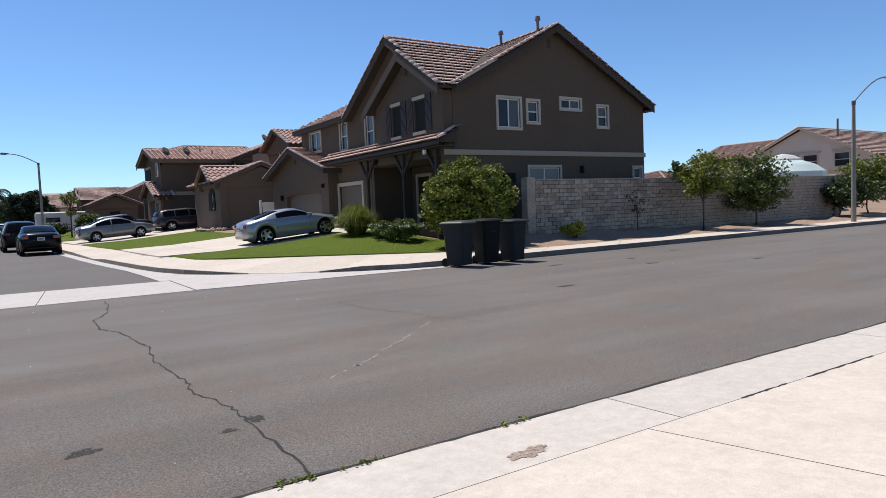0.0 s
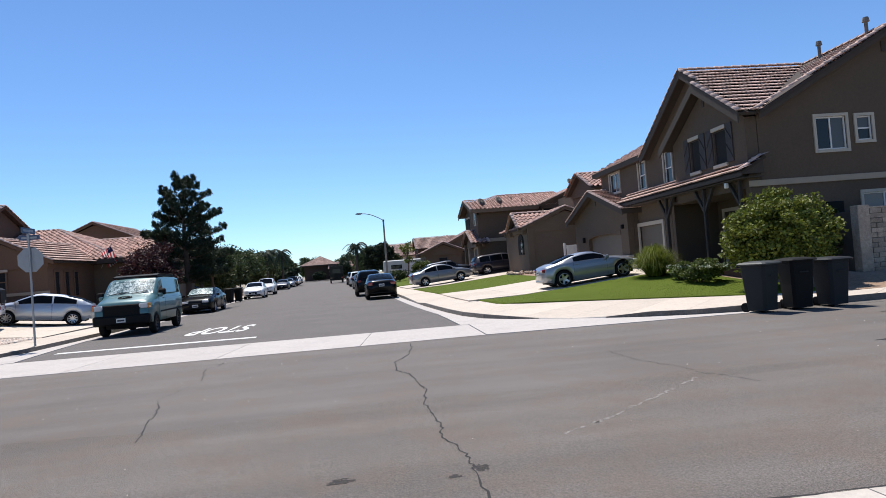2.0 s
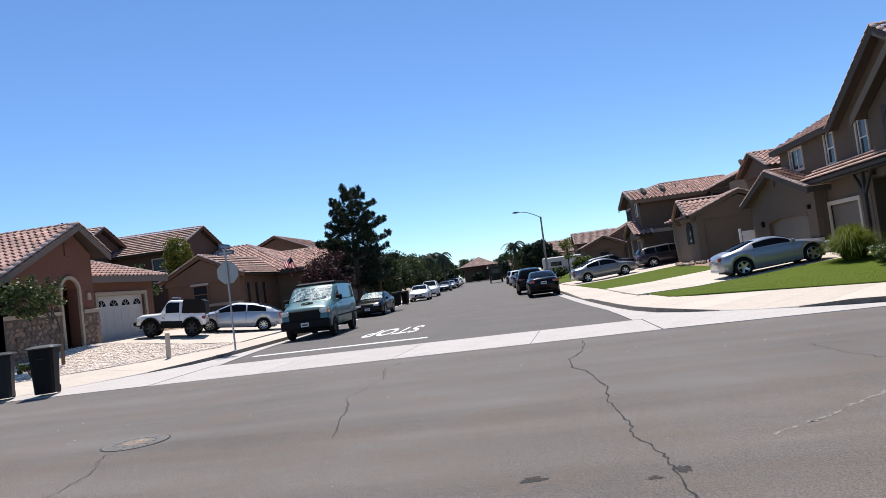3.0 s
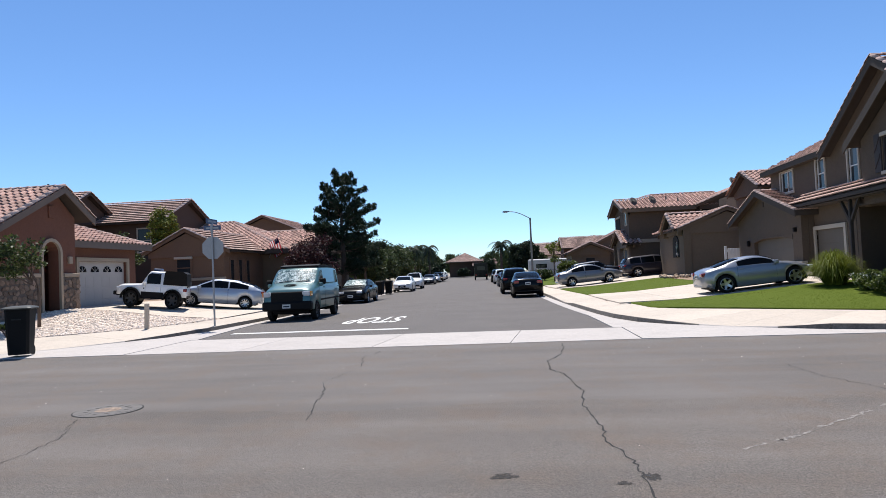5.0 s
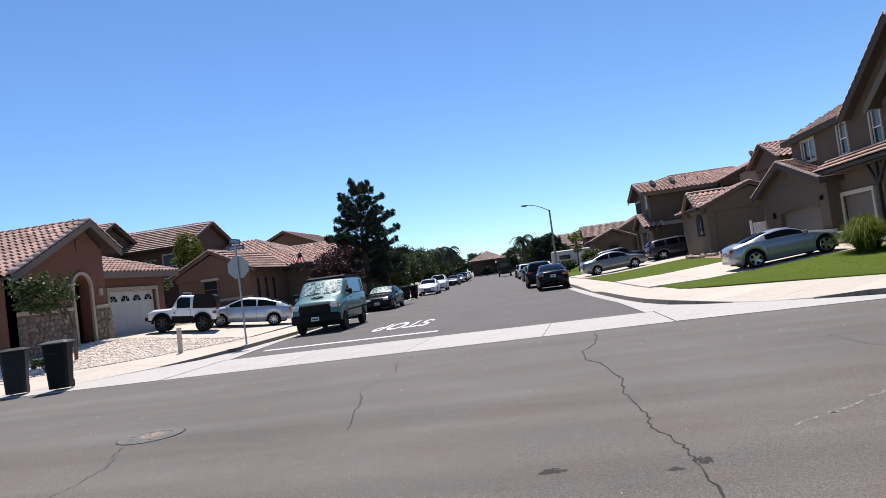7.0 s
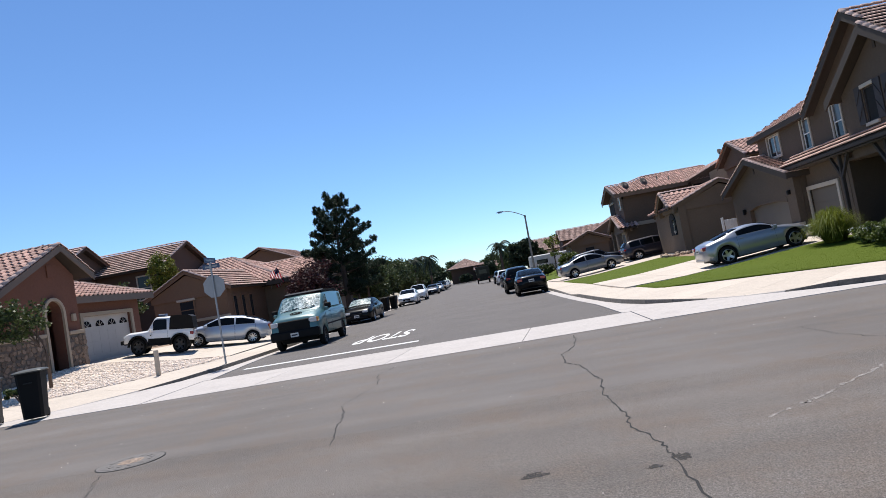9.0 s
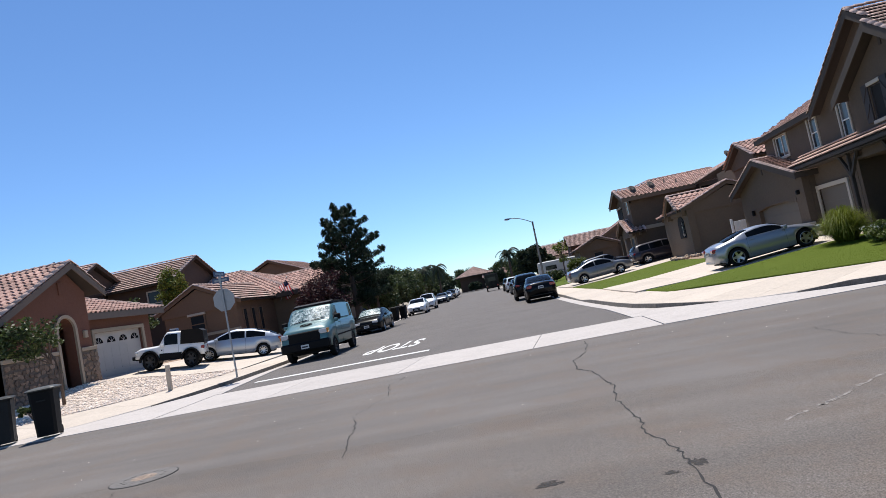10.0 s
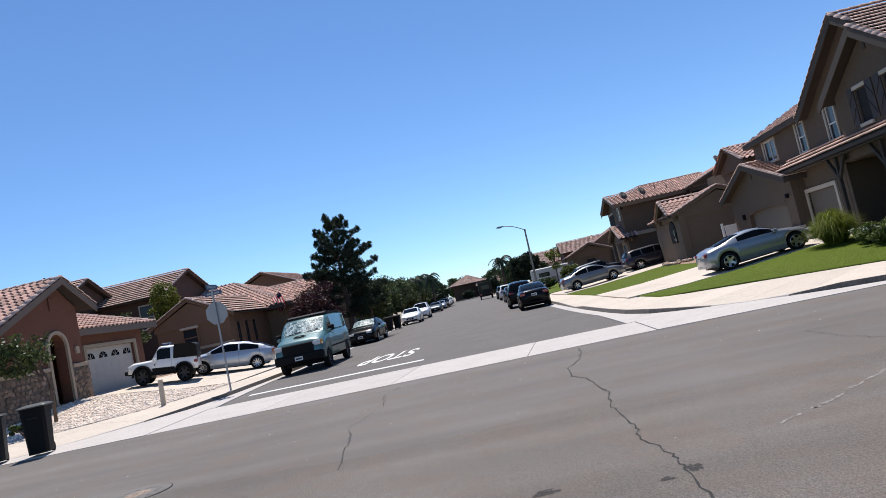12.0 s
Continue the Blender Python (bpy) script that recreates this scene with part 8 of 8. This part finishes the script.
def pine(x, y, z, h, r):
    """A ragged pine: whorls of rising limbs, needle clumps along their outer halves, two leaders."""
    t = thing("conifer", "tall dark pine with a ragged crown by the street", "tree", pose(x, y, z))
    rng = random.Random(404)
    part("trunk", tube(bmesh.new(), [(0, 0, -0.2), (0.05, 0, 1.6), (-0.05, 0.05, 4.5), (0.1, 0, h - 0.6)], [0.24, 0.2, 0.14, 0.03], 9), "bark", t, smooth=True)
    centres = []

    def bough(base, tip, fine):
        mid = base.lerp(tip, 0.55) - Vector((0, 0, 0.1))
        L = (tip - base).length
        part("limb", tube(bmesh.new(), [base, mid, tip], [0.05 * fine, 0.03, 0.01], 5), "bark", t)
        side = (tip - base).cross(Vector((0, 0, 1))).normalized()
        n = max(3, int(L / 0.3))
        for i in range(n + 1):
            s = 0.25 + 0.75 * i / n
            c = base.lerp(mid, s / 0.55) if s < 0.55 else mid.lerp(tip, (s - 0.55) / 0.45)
            centres.append((tuple(c + Vector((rng.uniform(-0.1, 0.1), rng.uniform(-0.1, 0.1), rng.uniform(0.05, 0.3)))), rng.uniform(0.13, 0.22)))
            if i > 1:
                for g in (-1, 1):
                    q = c + side * g * rng.uniform(0.15, 0.5) * (1.15 - s) * L * 0.6 + Vector((0, 0, rng.uniform(0.0, 0.4)))
                    centres.append((tuple(q), rng.uniform(0.12, 0.22)))
        for up in (0.16, 0.32):
            centres.append((tuple(tip + Vector((0, 0, up))), 0.14 - up * 0.12))

    profile = [(0.0, 0.7), (0.12, 0.98), (0.3, 1.0), (0.5, 0.85), (0.7, 0.6), (0.86, 0.32), (1.0, 0.06)]
    zz, k = 1.7, 0
    while zz < h - 0.35:
        f = (zz - 1.7) / (h - 1.7)
        wide = next(p + (q - p) * (f - u) / (v - u) for (u, p), (v, q) in zip(profile, profile[1:]) if f <= v)
        for _ in range(6 if f < 0.75 else 4):
            a = k * 2.4 + rng.uniform(-0.5, 0.5)
            k += 1
            L = r * wide * rng.uniform(0.45, 1.12)
            rise = rng.uniform(-0.08, 0.3) * L
            bough(Vector((0, 0, zz - 0.15)), Vector((math.cos(a) * L, math.sin(a) * L, zz + rise)), 1.1 - f)
        zz += rng.uniform(0.42, 0.58)
    # a second leader on one side
    part("limb", tube(bmesh.new(), [(0, 0, h * 0.5), (-0.9, 0.05, h * 0.62), (-1.15, 0.1, h * 0.82)], [0.08, 0.05, 0.015], 6), "bark", t)
    for q in range(9):
        z = h * (0.58 + 0.03 * q)
        a = q * 2.1
        bough(Vector((-1.1, 0.05, z)), Vector((-1.1 + 0.6 * math.cos(a) * (1 - q / 11), 0.6 * math.sin(a), z + 0.25)), 0.5)
    leaves("crown", t, centres, 44, 1.2, 0.045, "leaf_pine", 88, 4.4, -0.7)


shrub("round_shrub", "large rounded yellow-green shrub at the house corner", 12.0, 17.9, 0.35, 1.85, 1.35, 2.85, "leaf_green", 260, 150, 0.068, 3)
shrub("dark_shrub", "dark climbing shrub beside the garden wall", 14.45, 19.3, 0.5, 0.55, 0.5, 2.3, "leaf_dark", 50, 70, 0.09, 4)
shrub("yellow_shrub", "low yellow-green shrub at the foot of the wall", 15.95, 17.2, 0.36, 0.6, 0.4, 0.52, "leaf_yellow", 40, 60, 0.07, 5)
shrub("flowering_shrub", "low shrub with pale flowers under the porch", 11.3, 21.6, 0.46, 0.8, 2.0, 0.74, "leaf_mid", 150, 80, 0.05, 6)
leaves("blossom", bpy.data.objects["flowering_shrub"], [((random.Random(k).uniform(-0.5, 0.5), random.Random(k + 70).uniform(-1.6, 1.6), 0.48), 0.12) for k in range(90)], 9, 1.0, 0.05, "flower", 4, 1.0)


def fountain_grass(x, y, z, r, h, label):
    t = thing("fountain_grass", label, "grass clump", pose(x, y, z))
    rng = random.Random(21)
    co, fa = [], []
    for _ in range(2600):
        a = rng.uniform(0, 6.3)
        q = rng.random() ** 0.7
        reach, top = r * (0.1 + 0.85 * q), h * (1.0 - 0.4 * q * q) * rng.uniform(0.45, 1.05)
        bend = rng.uniform(0.38, 0.92)
        side = Vector((-math.sin(a), math.cos(a), 0)) * rng.uniform(0.008, 0.016)
        prev = None
        for s in (0.0, 0.2, 0.4, 0.6, 0.8, 1.0):
            p = Vector((math.cos(a) * (0.3 * q + reach * 0.85 * s ** 1.2), math.sin(a) * (0.3 * q + reach * 0.85 * s ** 1.2), top * math.sin(math.pi * s * bend) - 0.06))
            w = side * (1 - 0.85 * s)
            n = len(co)
            co += [tuple(p - w), tuple(p + w)]
            if prev is not None:
                fa.append((prev, prev + 1, n + 1, n))
            prev = n
    me = bpy.data.meshes.new("blades")
    me.from_pydata(co, [], fa)
    me.materials.append(M["leaf_lime"])
    tagged(part("blades", me, "leaf_lime", t), kind="stuff")


fountain_grass(11.0, 24.4, 0.66, 1.1, 1.25, "arching green clump of ornamental grass by the drive")
tree("young_tree", "small young tree in front of the garden wall", 23.4, 17.3, 0.25, 3.25, 1.0, 1.2, 0.9, "leaf_green", 62, 60, 0.085, 0.05, 31, limbs=16)
tree("young_tree", "bushy young tree leaning over bare soil", 27.5, 17.5, 0.25, 3.2, 0.15, 1.25, 1.0, "leaf_mid", 90, 80, 0.085, 0.06, 32, limbs=16)
tree("bare_shrub", "thin dry shrub against the garden wall", 20.2, 18.0, 0.3, 1.7, 0.5, 0.5, 0.6, "leaf_dark", 14, 10, 0.06, 0.025, 33, limbs=14)
tree("garden_shrub", "dark loose shrub by the street lamp", 37.2, 18.0, 0.2, 2.5, 0.15, 1.25, 0.9, "leaf_dark", 60, 60, 0.1, 0.05, 34, category="shrub", limbs=12)
tree("garden_shrub", "dark loose shrub by the street lamp", 35.6, 17.9, 0.2, 2.2, 0.3, 0.8, 0.9, "leaf_dark", 34, 50, 0.1, 0.05, 37, category="shrub", limbs=10)
tree("garden_shrub", "light green shrub beyond the wall", 40.4, 18.6, 0.2, 3.6, 0.3, 1.5, 1.2, "leaf_green", 80, 70, 0.11, 0.06, 35, category="shrub", limbs=10)
tree("garden_tree", "tree behind the garden wall", 44.0, 33.6, 0.2, 4.5, 1.8, 0.95, 1.0, "leaf_far", 50, 80, 0.1, 0.12, 36)
pine(-12.0, 44.6, 0.3, 8.9, 2.95)
tree("purple_tree", "dark purple-leaved plum tree by the pavement", -12.85, 40.6, 0.3, 3.95, 1.0, 1.65, 1.2, "leaf_purple", 95, 70, 0.1, 0.08, 42, limbs=12)
tree("citrus_tree", "small dark-leaved tree in the gravel", -16.0, 20.4, 0.55, 3.1, 1.3, 1.0, 0.7, "leaf_dark", 38, 70, 0.075, 0.06, 43, lean=(-1.1, -0.8), upright=True, limbs=16)
shrub("gravel_plant", "low grey-green plant in the gravel", -15.4, 18.4, 0.3, 0.9, 0.4, 0.4, "leaf_dark", 20, 40, 0.07, 44)
tree("back_tree", "light green tree between two houses", -24.2, 42.2, 0.6, 6.3, 3.0, 1.0, 1.0, "leaf_green", 80, 80, 0.09, 0.09, 45, lean=(0.5, 0.2))
tree("back_tree", "small tree beside the garage", -21.5, 33.6, 0.6, 3.9, 1.0, 1.0, 1.0, "leaf_dark", 40, 60, 0.1, 0.06, 46)
tree("back_tree", "dark tree behind the terracotta house", -37.0, 32.5, 0.6, 7.6, 2.0, 2.0, 1.6, "leaf_pine", 60, 50, 0.2, 0.12, 47)
tree("street_tree", "young street tree on the grass", 3.5, 64.0, 0.4, 4.0, 1.3, 0.95, 0.9, "leaf_green", 26, 34, 0.11, 0.07, 48, limbs=12)
shrub("street_shrub", "shrubs in front of a far house", 5.2, 66.0, 0.4, 1.5, 1.2, 2.1, "leaf_mid", 50, 60, 0.12, 49)
shrub("street_shrub", "shrubs in front of a far house", 2.6, 69.0, 0.3, 1.3, 1.0, 1.3, "leaf_dark", 40, 50, 0.12, 149)
for k, (x, y, h, r, mt) in enumerate(((-14.0, 56, 5.4, 2.4, "leaf_pine"), (-15.5, 66, 5.2, 2.6, "leaf_far"), (-17.5, 78, 6.0, 3.4, "leaf_far"), (-18.0, 92, 6.4, 3.6, "leaf_far"), (-19.5, 106, 7.0, 4.0, "leaf_far"),
                                      (-21.0, 124, 7.4, 4.2, "leaf_far"), (-23.5, 145, 8.0, 4.6, "leaf_far"), (-23, 168, 8.4, 4.6, "leaf_far"), (-28, 115, 7.6, 4.5, "leaf_far"), (-26, 96, 6.8, 4.0, "leaf_far"),
                                      (0.2, 99.5, 6.6, 2.0, "leaf_pine"), (2.2, 101, 6.4, 1.9, "leaf_pine"), (-22, 181, 6.0, 3.2, "leaf_pine"), (-7.5, 176, 5.2, 2.6, "leaf_pine"), (-15.2, 185, 2.6, 2.0, "leaf_pine"), (3.6, 108, 5.0, 1.8, "leaf_far"), (-1.5, 140, 6.0, 2.4, "leaf_far"), (-21.5, 150, 4.2, 2.6, "leaf_pine"), (-20.5, 160, 4.4, 2.6, "leaf_pine"), (-1.5, 170, 8.0, 4.0, "leaf_far"), (-40, 86, 8.5, 4.5, "leaf_far"),
                                      (-34, 205, 9.0, 5.0, "leaf_far"), (-8, 215, 8.5, 5.0, "leaf_far"), (-20, 214, 8.5, 5.0, "leaf_far"), (-17, 60, 5.0, 2.4, "leaf_far"), (-16.5, 72, 4.6, 2.4, "leaf_far"), (-18.5, 99, 5.6, 3.0, "leaf_far"), (-20.5, 115, 6.0, 3.4, "leaf_far"))):
    tree("far_tree", "broad green tree far down the street", x, y, 0.2, h * 0.9, h * (0.36 if y < 70 else 0.06), r * 0.8, r * 0.6, mt, 90, 100, 0.11 + 0.0009 * y, 0.16, 60 + k, limbs=4, group="far trees")


def palm(x, y, h, seed):
    t = thing("palm_tree", "tall palm with drooping fronds", "palm", pose(x, y, 0.2), "palms")
    part("trunk", tube(bmesh.new(), [(0, 0, -0.2), (0.1, 0, h * 0.5), (0.05, 0.05, h)], [0.22, 0.17, 0.15], 8), "bark", t, smooth=True)
    rng = random.Random(seed)
    for k in range(30):
        a = k * 2.4 + rng.uniform(-0.2, 0.2)
        up = rng.uniform(-0.5, 1.3)
        co, fa = [], []
        prev = None
        side = Vector((-math.sin(a), math.cos(a), 0))
        L = rng.uniform(1.4, 2.0)
        last = None
        for s in [q / 12 for q in range(13)]:
            p = Vector((math.cos(a) * L * s, math.sin(a) * L * s, h + up * L * s - 1.25 * L * s * s))
            if last is not None:
                for sg in (1, -1):
                    n = len(co)
                    tip = (last + p) / 2 + side * sg * 0.5 * (1 - 0.6 * s) + Vector((0, 0, -0.28))
                    co += [tuple(last), tuple(p), tuple(tip)]
                    fa.append((n, n + 1, n + 2))
            last = p
        me = bpy.data.meshes.new("frond")
        me.from_pydata(co, [], fa)
        me.materials.append(M["leaf_pine"])
        part("frond", me, "leaf_pine", t)


palm(-2.4, 99, 5.3, 1)
palm(-15.6, 116, 6.0, 6)
palm(-17.6, 112, 5.8, 7)
palm(-19.0, 128, 6.6, 3)
palm(12.9, 108, 5.9, 4)
palm(11.0, 110, 5.6, 5)


def weeds(x, y, n, seed):
    rng = random.Random(seed)
    t = thing("weeds", "small green weeds in the road edge", "weeds", pose(x, y, 0.012))
    leaves("foliage", t, [((rng.uniform(-0.14, 0.14), rng.uniform(-0.02, 0.03), 0.01), 0.03) for _ in range(n)], 8, 1.0, 0.016, "leaf_green", seed)


weeds(0.75, 3.86, 9, 1)
weeds(1.15, 3.86, 7, 2)
weeds(2.28, 3.86, 8, 3)

# ---- the garden wall, block by block ----
def garden_wall():
    t = thing("garden_wall", "grey slump-block garden wall along the pavement", "wall", kind="structure")
    X0, X1, Y, CH, BL = 15.05, 36.6, 18.6, 0.152, 0.39
    top = 2.38
    part("core", bbox(X0 + 0.02, X1, Y + 0.012, Y + 0.18, 0.0, top - 0.03), "mortar", t)
    part("core", bbox(X0 + 0.012, X0 + 0.18, Y + 0.2, 20.2, 0.3, top - 0.03), "mortar", t)
    part("pier", bbox(36.6, 37.1, Y - 0.1, Y + 0.4, 0.0, 2.5, 0.02), "block", t)
    rng = random.Random(77)
    shapes = []
    for k in range(6):
        bm = bbox(0, BL - 0.018, -0.012, 0.1, 0.006, CH - 0.012)
        for v in bm.verts:
            v.co += Vector((rng.uniform(-0.006, 0.006), rng.uniform(-0.012, 0.006) if v.co.y < 0 else 0, rng.uniform(-0.006, 0.006)))
        shapes.append(finish(bm, "block", "block"))
    spots = []
    for r in range(15):
        z = top - (r + 1) * CH
        n = int((X1 - X0) / BL)
        for c in range(n):
            x = X0 + c * BL - (BL / 2 if r % 2 else 0)
            if x < X0 - 0.01:
                continue
            spots.append((x, z, rng.randrange(6)))
    spots.sort()
    for x, z, k in spots[:290]:
        ob = new("block", shapes[k])
        ob.parent = t
        ob.matrix_world = Matrix.Translation((x, Y, z))
    co, fa = [], []
    for x, z, k in spots[290:]:
        n = len(co)
        co += [(v.co.x + x, v.co.y + Y, v.co.z + z) for v in shapes[k].vertices]
        fa += [[n + i for i in p.vertices] for p in shapes[k].polygons]
    me = bpy.data.meshes.new("blocks")
    me.from_pydata(co, [], fa)
    me.materials.append(M["block"])
    tagged(part("blocks", me, "block", t), kind="stuff")
    part("coping", bbox(X0 - 0.01, X1, Y - 0.02, Y + 0.2, top + 0.0, top + 0.05, 0.01), "block", t)
    part("end_pier", bbox(X0 - 0.03, X0 + 0.36, Y - 0.035, Y + 0.3, 0.2, 2.5, 0.015), "block", t)


garden_wall()


def wainscot_stones():
    """Rubble stones on the terracotta house."""
    h = bpy.data.objects["terracotta_house"]
    rng = random.Random(5)
    shapes = []
    for k in range(8):
        bm = bmesh.new()
        n = 7
        pts = [(0.0, math.cos(2 * math.pi * i / n) * rng.uniform(0.12, 0.17), math.sin(2 * math.pi * i / n) * rng.uniform(0.09, 0.13)) for i in range(n)]
        prism(bm, pts, (0.05, 0, 0))
        for v in bm.verts:
            if v.co.x > 0.02:
                v.co.y *= 0.86
                v.co.z *= 0.86
        shapes.append(finish(bm, "stone", "ledge_stone"))
    for w, y0, y1 in (("stone_wainscot", 20.5, 23.2), ("stone_wainscot.001", 24.55, 25.45)):
        host = bpy.data.objects[w]
        z = 0.6
        row = 0
        while z < 2.08:
            y = y0 + (0.14 if row % 2 else 0.04)
            while y < y1:
                ob = new("stone", shapes[rng.randrange(8)])
                ob.parent = host
                k = rng.uniform(0.65, 1.25)
                ob.matrix_world = Matrix.Translation((-18.14 - rng.uniform(0, 0.02), min(y + rng.uniform(0, 0.05), y1 - 0.08), z + rng.uniform(-0.05, 0.05))) @ Matrix.Rotation(rng.uniform(-0.7, 0.7), 4, "X") @ Matrix.Diagonal((1, k, k * rng.uniform(0.7, 1.1), 1))
                y += 0.25 * k
            z += 0.19
            row += 1


wainscot_stones()
